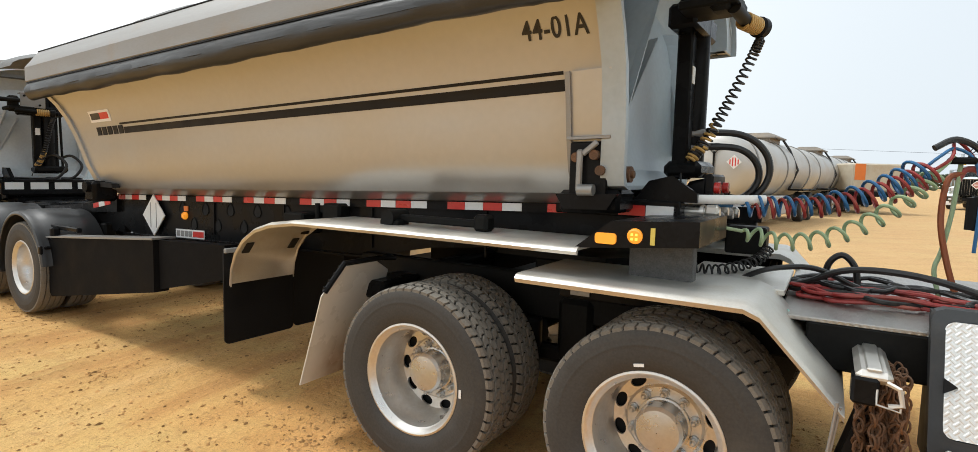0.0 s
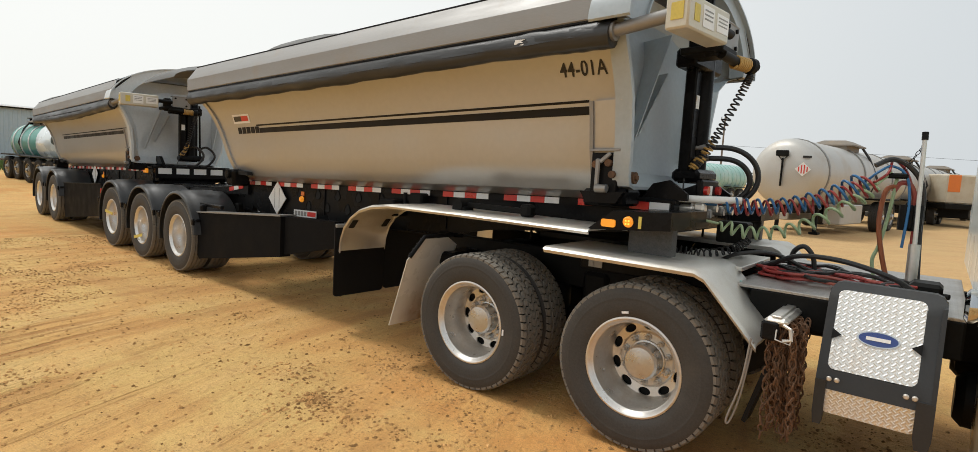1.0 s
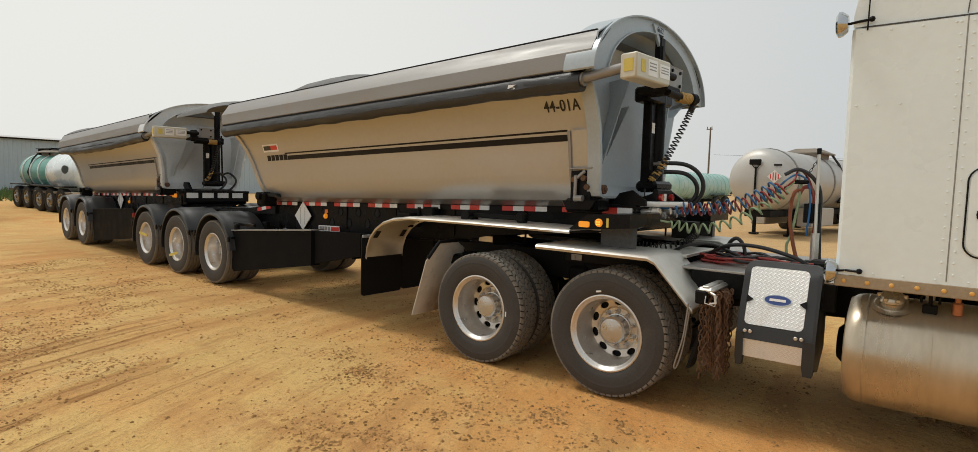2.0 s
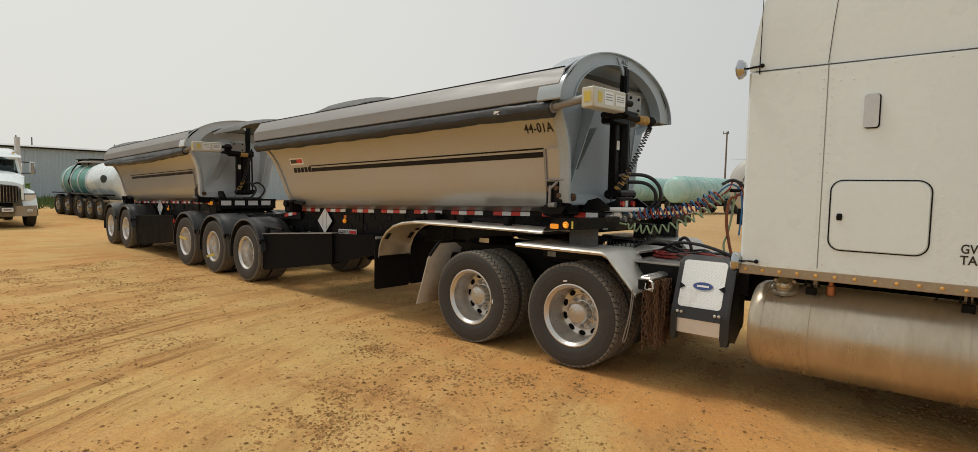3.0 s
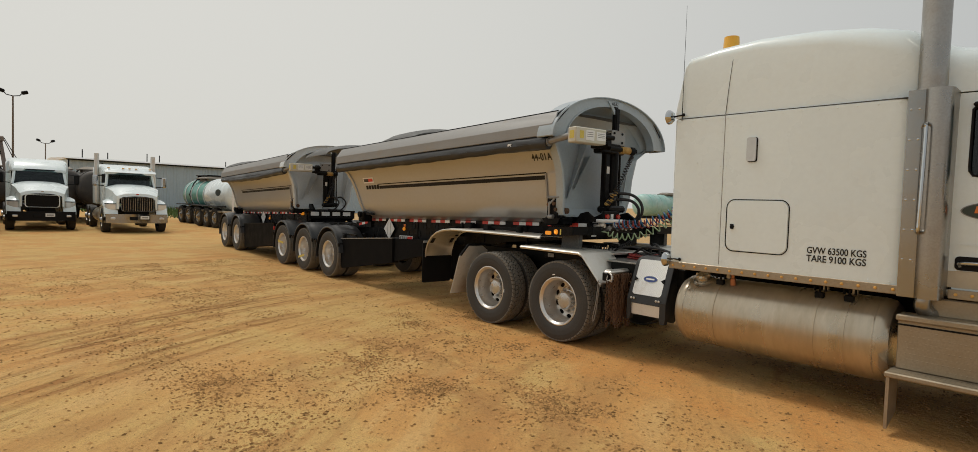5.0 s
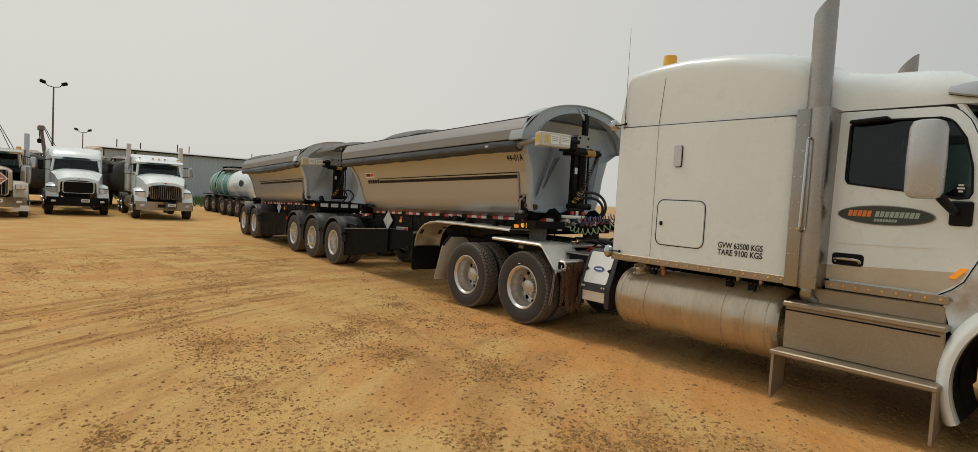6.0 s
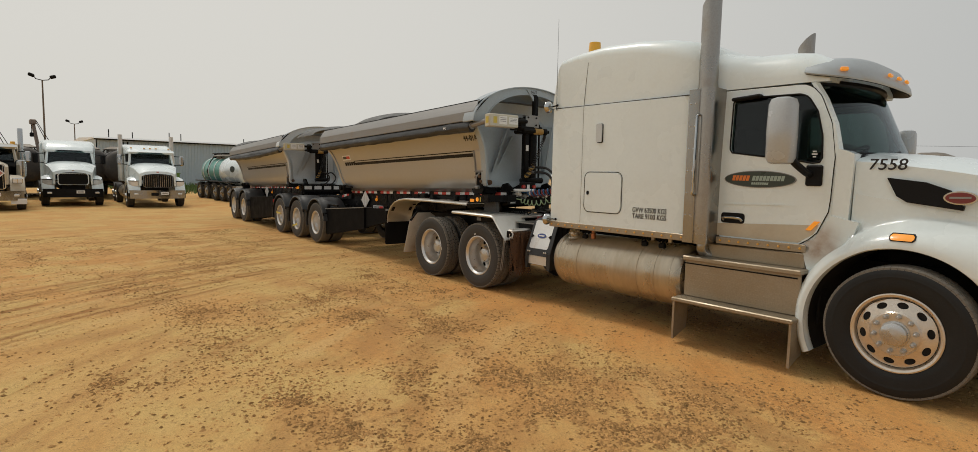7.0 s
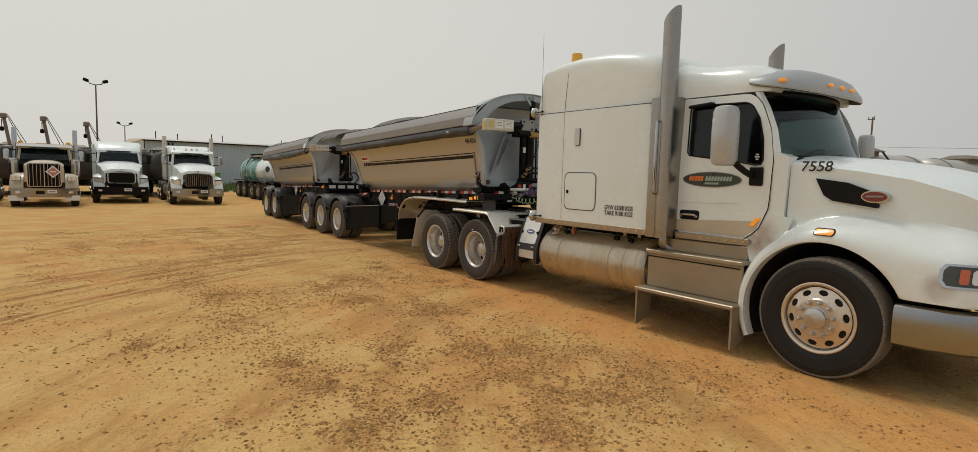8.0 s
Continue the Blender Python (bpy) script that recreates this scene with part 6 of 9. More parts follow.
    inn = [(1.03 * math.cos(t), 2.57 + 0.555 * math.sin(t)) for t in ts]
    g = Geo().sweep([[(xc, *o), (xc, *i), (xc + 0.012, *i), (xc + 0.012, *o)] for o, i in zip(out, inn)])
    hood_plate = part("arch_plate", lay(g), end_paint, ew, "curved blue-grey hood plate")
    g = Geo().sweep([[(x1 - 0.10, o[0] * 1.004, o[1] + 0.004), (xc + 0.05, o[0] * 1.004, o[1] + 0.004), (xc + 0.05, o[0] * 0.993, o[1] - 0.008), (x1 - 0.10, o[0] * 0.993, o[1] - 0.008)] for o in out])
    part("arch_flange", lay(g), end_paint, hood_plate)
    g = Geo().sweep([[(xe + 0.02, i[0], i[1]), (xc + 0.03, i[0], i[1]), (xc + 0.03, i[0] * 0.988, i[1] - 0.008), (xe + 0.02, i[0] * 0.988, i[1] - 0.008)] for i in inn])
    part("inner_flange", lay(g), end_paint, hood_plate)
    # openings are near-black plates, the shade inside painted on
    for s in (-1, 1):
        tri_o = [(s * 1.225, 2.74), (s * 1.20, 2.90), (s * 0.96, 3.03), (s * 0.99, 2.97)]
        part("plate_opening", lay(Geo().prism(tri_o, xc + 0.004, xc + 0.0145, "x")), shade_black, hood_plate)
        part("opening_rim", lay(Geo().tube([(xc + 0.014, y, z) for y, z in tri_o], 0.008, 6, loop=True)), end_paint, hood_plate)
    part("crest_gusset", lay(Geo().prism([(-0.16, 3.20), (0.20, 3.20), (0.05, 3.02), (0.0, 3.02)], xc + 0.006, xc + 0.03, "x")), end_paint, hood_plate)
    part("crest_hole", lay(Geo().prism([(-0.03, 3.13), (0.08, 3.13), (0.03, 3.06)], xc + 0.028, xc + 0.034, "x")), shade_black, hood_plate)
    if number:
        t = part("lettering", text_mesh("lettering", "6632", 0.075, black_vinyl), None, hood_plate)
        t.matrix_basis = SHEAR @ Matrix.Translation((xc + 0.033, -0.07, 3.145)) @ pose(0, 0, 0, 90, 0, 90)
    # gusset plates that stand out from the dished wall
    for y0, z0, y1, z1, d in ((-0.74, 1.78, -0.44, 2.66, 0.02), (-0.56, 1.92, -0.36, 2.40, -0.02)):
        part("gusset", lay(Geo().sweep([[(xe - 0.21, y0 + 0.10, z0), (xe + d - 0.06, y0, z0), (xe + d - 0.06, y0 + 0.014, z0), (xe - 0.21, y0 + 0.114, z0)], [(xe - 0.21, y1 + 0.10, z1), (xe + d + 0.05, y1, z1), (xe + d + 0.05, y1 + 0.014, z1), (xe - 0.21, y1 + 0.114, z1)]])), end_paint, ew)
    part("gusset", lay(Geo().sweep([[(xe - 0.21, 0.46, z), (xe + 0.04, 0.40 + 0.2 * (z - 1.7), z), (xe + 0.04, 0.414 + 0.2 * (z - 1.7), z), (xe - 0.21, 0.474, z)] for z in (1.75, 2.62)])), end_paint, ew)
    part("wall_bolt", lay(Geo().cyl((xe + 0.03, -0.87, 1.60), (xe + 0.085, -0.87, 1.60), 0.042, n=14).cyl((xe + 0.08, -0.87, 1.60), (xe + 0.10, -0.87, 1.60), 0.02, n=10)), rust, ew)
    part("stay_plate", lay(Geo().prism([(0.60, 2.05), (0.74, 2.36), (0.86, 2.20), (0.70, 1.98)], xe - 0.3, xe - 0.28, "x")), white_vinyl, ew)
    # sloping rear wall
    face = [(1.20, 2.62), (1.12, 2.90), (-1.12, 2.90), (-1.20, 2.62)] + [(-y, z) for y, z in reversed(SIDE[3:-1])] + FAR[3:-1]
    g = Geo().sweep([[(rear_x(z) + d, y, z) for y, z in face] for d in (0.0, -0.03)])
    rw = part("rear_wall", lay(g), end_paint, tr)
    g = Geo().sweep([[(rear_x(z) - 0.06, -y - 0.02, z), (rear_x(z) + 0.03, -y - 0.02, z), (rear_x(z) + 0.03, -y + 0.02, z), (rear_x(z) - 0.06, -y + 0.02, z)] for y, z in SIDE[3:-1]])
    part("wall_rim", lay(g), body_silver, rw)
    part("rear_slot", lay(Geo().prism([(rear_x(1.6) + 0.10, 1.515), (rear_x(1.6) + 0.40, 1.505), (rear_x(1.6) + 0.36, 1.55), (rear_x(1.6) + 0.14, 1.57)], -0.875, -0.80)), shade_black, rw)
    # corner post and pivot gear, near side, front and rear
    a, b = x1 - 0.22, x1 + 0.02
    zs = (1.50, 1.62, 1.80, 2.0, 2.13)
    g = Geo().sweep([[(a + 0.03, -side_y(z) + 0.01, z), (a, -side_y(z) - 0.012, z), (a + 0.012, -side_y(z) - 0.055, z), (b, -side_y(z) - 0.065, z), (b, -side_y(z) + 0.02, z)] for z in zs])
    cp = part("corner_post", lay(g), body_silver, tr)
    part("post_lip", lay(Geo().sweep([[(a - 0.012, -side_y(z) - 0.07, z), (a + 0.016, -side_y(z) - 0.07, z), (a + 0.016, -side_y(z) - 0.02, z), (a - 0.012, -side_y(z) - 0.02, z)] for z in zs])), rail_metal, cp)
    part("post_shelf", lay(Geo().box(((a + b) / 2, -0.945, 1.79), (b - a, 0.05, 0.018), 0.003)), rail_metal, cp)
    g = Geo().box(((a + b) / 2, -0.935, 1.63), (b - a - 0.03, 0.04, 0.28), 0.006).box(((a + b) / 2, -0.82, 1.46), (0.34, 0.24, 0.12), 0.02)
    g.prism([(a - 0.05, 1.50), (b + 0.05, 1.50), (b, 1.42), (a, 1.42)], -0.98, -0.70)
    pv = part("pivot_bracket", lay(g), black_paint, tr)
    lev = Geo().box(((a + b) / 2 - 0.035, -0.985, 1.62), (0.035, 0.02, 0.22), 0.008).box(((a + b) / 2 + 0.02, -0.985, 1.735), (0.10, 0.02, 0.03), 0.006, pose(0, 0, 0, 0, -38, 0)).cyl(((a + b) / 2 - 0.035, -0.99, 1.52), ((a + b) / 2 + 0.05, -0.99, 1.52), 0.03, n=12)
    part("latch_lever", lay(lev), rail_metal, pv)
    for dx, z in ((-0.06, 1.69), (0.04, 1.70), (0.075, 1.62)):
        part("pivot_pin", lay(Geo().cyl(((a + b) / 2 + dx, -0.94, z), ((a + b) / 2 + dx, -0.985, z), 0.026, n=10)), rust, pv)
    part("rear_pivot", lay(Geo().box((rear_x(1.5) + 0.02, -0.82, 1.47), (0.22, 0.24, 0.22), 0.03).cyl((rear_x(1.5), -0.9, 1.52), (rear_x(1.5), -0.97, 1.52), 0.06, n=14).prism([(rear_x(1.5) - 0.12, 1.40), (rear_x(1.5) + 0.10, 1.40), (rear_x(1.5) - 0.02, 1.80), (rear_x(1.5) - 0.07, 1.80)], -0.80, -0.74)), black_paint, tr)
    # front mast, lift cylinder and tarp motor
    xm = x1 + 0.17
    g = Geo().box((xm, -0.16, 2.16), (0.09, 0.11, 1.16), 0.012).box((xm - 0.02, 0.0, 2.16), (0.05, 0.22, 1.16), 0.01)
    g.box((xm - 0.02, 0.06, 2.80), (0.07, 0.10, 0.62), 0.01)
    g.box((xm + 0.02, -0.12, 2.50), (0.16, 0.55, 0.14), 0.02).box((xm + 0.02, -0.02, 1.64), (0.22, 0.42, 0.10), 0.03)
    mast = part("mast", lay(g), black_paint, tr)
    cyl = part("lift_cylinder", lay(Geo().cyl((xm + 0.03, -0.02, 1.60), (xm + 0.03, -0.02, 2.55), 0.072, n=22, bev=0.01)), black_paint, tr, "black hydraulic cylinder")
    part("cylinder_rod", lay(Geo().cyl((xm + 0.02, 0.15, 1.60), (xm + 0.02, 0.13, 2.62), 0.017, n=12)), black_dusty, cyl)
    part("warning_label", lay(Geo().box((xm + 0.047, -0.16, 2.20), (0.004, 0.06, 0.10))), white_vinyl, mast)
    part("crest_chain", lay(Geo().tube([(xm + 0.02, 0.03, 3.02), (xm + 0.02, 0.03, 2.80)], 0.010, 6)), black_dusty, mast)
    bx = x1 + 0.48
    mb = part("tarp_motor_box", lay(Geo().box((bx, -0.96, 2.577), (0.15, 0.56, 0.20), 0.012, pose(0, 0, 0, 0, 0, -5))), box_cream, tr, "cream tarp motor box with warning labels")
    for y, w, h, mt in ((-0.99, 0.15, 0.13, white_vinyl), (-0.79, 0.17, 0.11, white_vinyl), (-1.14, 0.07, 0.10, yellow_strap)):
        lb = part("box_label", Geo().box((0, 0, 0), (0.003, w, h)), mt, mb)
        lb.matrix_basis = SHEAR @ Matrix.Translation((bx + 0.077 + 0.087 * (y + 0.96), y, 2.58)) @ pose(0, 0, 0, 0, 0, -5)
        for k in range(3):
            part("label_line", Geo().box((0.002, 0, h * (0.28 - 0.2 * k)), (0.002, w * 0.75, h * 0.07)), rail_metal, lb) if mt is white_vinyl else None
    part("box_label", lay(Geo().box((bx - 0.02, -1.2425, 2.58), (0.08, 0.003, 0.10), 0, pose(0, 0, 0, 0, 0, -5))), yellow_strap, mb)
    part("tarp_shaft", lay(Geo().cyl((x1 - 0.02, -1.225, 2.52), (x1 + 0.06, -1.225, 2.52), 0.060, n=18).cyl((x1, -1.225, 2.52), (bx - 0.02, -1.18, 2.585), 0.042, n=18)), rail_metal, tarp)
    g = Geo().cyl((bx + 0.02, -0.70, 2.60), (bx + 0.03, -0.45, 2.60), 0.032, n=14).box((bx - 0.12, -0.42, 2.50), (0.30, 0.30, 0.05), 0.01).box((bx - 0.06, -0.50, 2.56), (0.10, 0.12, 0.22), 0.02)
    g.cyl((bx + 0.0, -0.50, 2.47), (bx + 0.02, -0.22, 2.455), 0.035, n=14)
    arm = part("tarp_arm", lay(g), black_dusty, tr)
    part("arm_plate", lay(Geo().box((bx - 0.02, -0.28, 2.62), (0.012, 0.30, 0.20), 0.005).box((bx - 0.06, -0.28, 2.715), (0.10, 0.30, 0.012), 0.003)), rail_metal, arm)
    for y, z in ((-0.38, 2.68), (-0.20, 2.68), (-0.20, 2.56)):
        part("plate_bolt", lay(Geo().cyl((bx - 0.02, y, z), (bx + 0.0, y, z), 0.016, n=8)), black_dusty, arm)
    part("return_spring", lay(Geo().tube(coil([(bx + 0.01, -0.26, 2.455), (bx + 0.06, -0.10, 2.45)], 0.042, 8), 0.009, 7).cyl((bx + 0.012, -0.25, 2.455), (bx + 0.058, -0.11, 2.45), 0.036, n=18)), spring_yellow, arm, "yellow coil spring")
    part("spring_cap", lay(Geo().cyl((bx + 0.06, -0.10, 2.45), (bx + 0.082, -0.04, 2.448), 0.058, n=18, bev=0.01).cyl((bx + 0.08, -0.05, 2.448), (bx + 0.095, -0.01, 2.447), 0.03, n=12)), black_paint, arm)
    # coiled power cable from the spring to the deck
    pts = [(bx + 0.08, -0.06, 2.40), (bx + 0.04, -0.09, 2.28), (bx - 0.07, -0.12, 2.02), (bx - 0.18, -0.15, 1.80), (bx - 0.26, -0.20, 1.68)]
    line = coil(pts, lambda q: 0.024 + 0.010 * q, 30, 10)
    c1 = int(len(line) * 0.60)
    cab = part("coiled_cable", lay(Geo().tube(line, [0.0065 if i < c1 else 0.0085 for i in range(len(line))], 6)), hose_black, tr, "black coiled cable with a yellow striped end")
    cab.data.materials.append(spring_yellow)
    for pl in cab.data.polygons:
        ring_no = pl.index // 6
        if ring_no > c1 and (ring_no // 7) % 2:
            pl.material_index = 1
    part("cable_tail", lay(Geo().tube(smooth_path([line[-1], (bx - 0.29, -0.22, 1.62), (bx - 0.28, -0.25, 1.54)], 10), 0.007, 6)), hose_black, tr)
    # chassis beams
    xr = x0 + 0.42
    for s in (-1, 1):
        g = Geo()
        web = [(xr, 1.12), (xr + 0.3, 1.0), (4.4, 1.0), (5.0, 1.10), (6.72, 1.22), (6.72, 1.425), (xr, 1.425)]
        g.prism(web, s * 0.58, s * 0.60)
        g.box(((xr + 6.7) / 2, s * 0.54, 1.425), (6.7 - xr, 0.17, 0.022), 0.004)
        g.box(((xr + 4.6) / 2, s * 0.55, 1.0), (4.4 - xr, 0.16, 0.022), 0.004)
        for x in np.linspace(xr + 0.8, 6.5, 6):
            g.box((x, s * 0.606, 1.24), (0.014, 0.02, 0.34))
        beam = part("main_beam", lay(g), black_paint, tr, "gloss black chassis beam")
        # holes drawn as near-black plates with the inner shade in their colour
        for k in range(10):
            x, z = 1.86 + (0.3 if second else 0) + 0.20 * k, 1.31 - 0.15 * (k % 2)
            q = [(x + 0.050 * math.cos(t) * (1 - 0.4 * math.sin(t)), z + 0.058 * math.sin(t)) for t in np.linspace(0, 2 * math.pi, 14, endpoint=False)]
            part("lightening_hole", lay(Geo().prism(q, s * 0.603, s * 0.59)), shade_black, beam)
            part("hole_rim", lay(Geo().tube([(a2, s * 0.603, b2) for a2, b2 in q], 0.006, 5, loop=True)), black_dusty, beam)
        part("tape_lip", lay(Geo().box(((xr + 6.65) / 2, s * 0.615, 1.405), (6.65 - xr, 0.02, 0.06))), black_paint, beam)
        # reflective tape
        for x in np.arange(0.63, 6.0, 0.757):
            for k in range(4):
                if x + 0.145 * k > 6.1 or x < xr - 0.2:
                    continue
                part("reflective_tape", lay(Geo().box((x + 0.0725 + 0.145 * k, s * 0.628, 1.405), (0.142, 0.004, 0.050))), red_vinyl if k % 2 == 0 else white_vinyl, beam)
        # hazard placard: bare white diamond
        px, pz = (1.385, 1.225) if not second else (2.90, 1.27)
        q = [(0, 0.215), (0.215, 0), (0, -0.215), (-0.215, 0)]
        pc = part("placard", lay(Geo().prism([(px + a2, pz + b2) for a2, b2 in q], s * 0.645, s * 0.635)), white_vinyl, tr, "blank white diamond placard")
        for dx in (-0.055, 0.055):
            part("placard_line", lay(Geo().prism([(px + dx - 0.004, pz - 0.13), (px + dx + 0.004, pz - 0.13), (px + dx + 0.004, pz + 0.13), (px + dx - 0.004, pz + 0.13)], s * 0.6475, s * 0.64)), rail_metal, pc)
        lm = part("side_lamp", lay(Geo().box((px + 0.545, s * 0.62, 1.235), (0.075, 0.05, 0.075), 0.02)), amber_lens, tr)
        part("lamp_tag", lay(Geo().box((px + 0.545, s * 0.606, 1.305), (0.07, 0.01, 0.05))), orange_vinyl, lm)
        if not second:
            mp = part("maker_plate", lay(Geo().box((2.0, s * 0.612, 1.055), (0.50, 0.006, 0.085))), white_vinyl, tr)
            for kx in range(4):
                part("maker_bar", lay(Geo().box((1.80 + 0.07 * kx, s * 0.617, 1.055), (0.052, 0.004, 0.055))), rail_metal, mp)
            part("maker_bar", lay(Geo().box((2.15, s * 0.617, 1.055), (0.18, 0.004, 0.055))), red_vinyl, mp)
            part("air_valve_box", lay(Geo().box((3.78, s * 0.70, 1.24), (0.24, 0.2, 0.17), 0.015).cyl((3.98, s * 0.72, 1.22), (3.98, s * 0.72, 1.40), 0.02, n=8).box((4.12, s * 0.66, 1.33), (0.2, 0.12, 0.14), 0.02)), black_dusty, tr)
    for x in np.linspace(xr + 0.1, 6.4, 8):
        part("crossmember", lay(Geo().box((x, 0, 1.27), (0.10, 1.16, 0.14), 0.01)), black_paint, tr)
    part("underbody", lay(Geo().box((xr + 2.0, 0, 1.10), (3.0, 0.5, 0.2), 0.03)), shade_black, tr)
    return tr, x1


# --- lead trailer
LEAD_AT = pose(-7.46, 4.975, 0, 0, 0, -2.7)
lead, X1 = side_trailer(LEAD_AT, 0.17, "44-01A", "silver side dump trailer with rolled black tarp and blue-grey ends")


def trailer_wheels(tr, axles, lift=0.0):
    for i, x in enumerate(axles):
        g = Geo().cyl((x, -0.9, 0.51), (x, 0.9, 0.51), 0.065, n=14).box((x + 0.2, -0.55, 0.66), (0.7, 0.1, 0.1), 0.02).box((x + 0.2, 0.55, 0.66), (0.7, 0.1, 0.1), 0.02)
        for s in (-1, 1):
            g.cyl((x - 0.25, s * 0.55, 0.62), (x - 0.25, s * 0.55, 0.9), 0.11, n=14)
            g.box((x + 0.45, s * 0.58, 0.82), (0.12, 0.12, 0.36), 0.02)
        part("axle", g.moved(Matrix.Translation((0, 0, lift))), black_dusty, tr)
        for s in (-1, 1):
            wheel(TRAIL, tr, x, s * 1.13, 0.51 + lift, s, 13 * i)
            wheel(TRAIL, tr, x, s * 0.81, 0.51 + lift, s, 5 * i, bare=True)
            # moulded half-round fender with stepped crown
            g = Geo()
            rings = []
            for a in np.linspace(6 if i == 0 else 26, 192, 30):
                ca, sa = math.cos(radians(a)), math.sin(radians(a))
                sec = [(0.575, 1.285), (0.59, 1.29), (0.615, 1.28), (0.625, 1.24), (0.622, 1.18), (0.638, 1.15), (0.638, 0.80), (0.622, 0.77), (0.622, 0.66), (0.612, 0.65), (0.608, 0.66), (0.608, 1.23), (0.58, 1.265)]
                rings.append([(x + r * ca, s * y, 0.52 + lift + r * sa) for r, y in sec])
            g.sweep(rings)
            fe = part("wheel_fender", g, poly_fender, tr, "dusty grey moulded fender")
            for a in (24, 156):
                ca, sa = math.cos(radians(a)), math.sin(radians(a))
                g = Geo().box((x + 0.642 * ca, s * 0.98, 0.52 + lift + 0.642 * sa), (0.03, 0.54, 0.025), 0.006, pose(0, 0, 0, 0, 90 - a, 0)).box((x + 0.64 * ca, s * 1.285, 0.50 + lift + 0.64 * sa), (0.05, 0.03, 0.09), 0.01)
                part("fender_strap", g, black_paint, fe)


trailer_wheels(lead, (-0.21, -1.60, -2.98))
for x, z, a in ((-1.60, 0.33, -12), (-2.98, 0.58, 4)):
    st = part("wheel_tag", Geo().box((0, 0, 0), (0.36, 0.006, 0.045), 0.0), yellow_strap, lead, "yellow strap through the wheel")
    st.matrix_basis = pose(x - 0.06, -1.282, z, 0, a, 0)
# rear coupling deck that carries the second trailer
g = Geo()
for s in (-1, 1):
    g.prism([(0.6, 1.30), (0.2, 1.18), (-3.5, 1.05), (-3.8, 0.9), (-3.8, 0.82), (-3.3, 0.78), (0.6, 0.92)], s * 0.50, s * 0.56)
    g.prism([(0.6, 1.33), (0.1, 1.24), (-0.5, 1.18), (-1.3, 1.12), (-1.3, 1.05), (0.6, 1.15)], s * 0.58, s * 0.64)
for x in (-0.6, -1.4, -2.4, -3.3):
    g.box((x, 0, 0.95), (0.10, 1.0, 0.18), 0.01)
g.box((-2.0, 0, 1.10), (0.9, 1.0, 0.06), 0.02)
part("rear_coupling_frame", g, black_paint, lead)
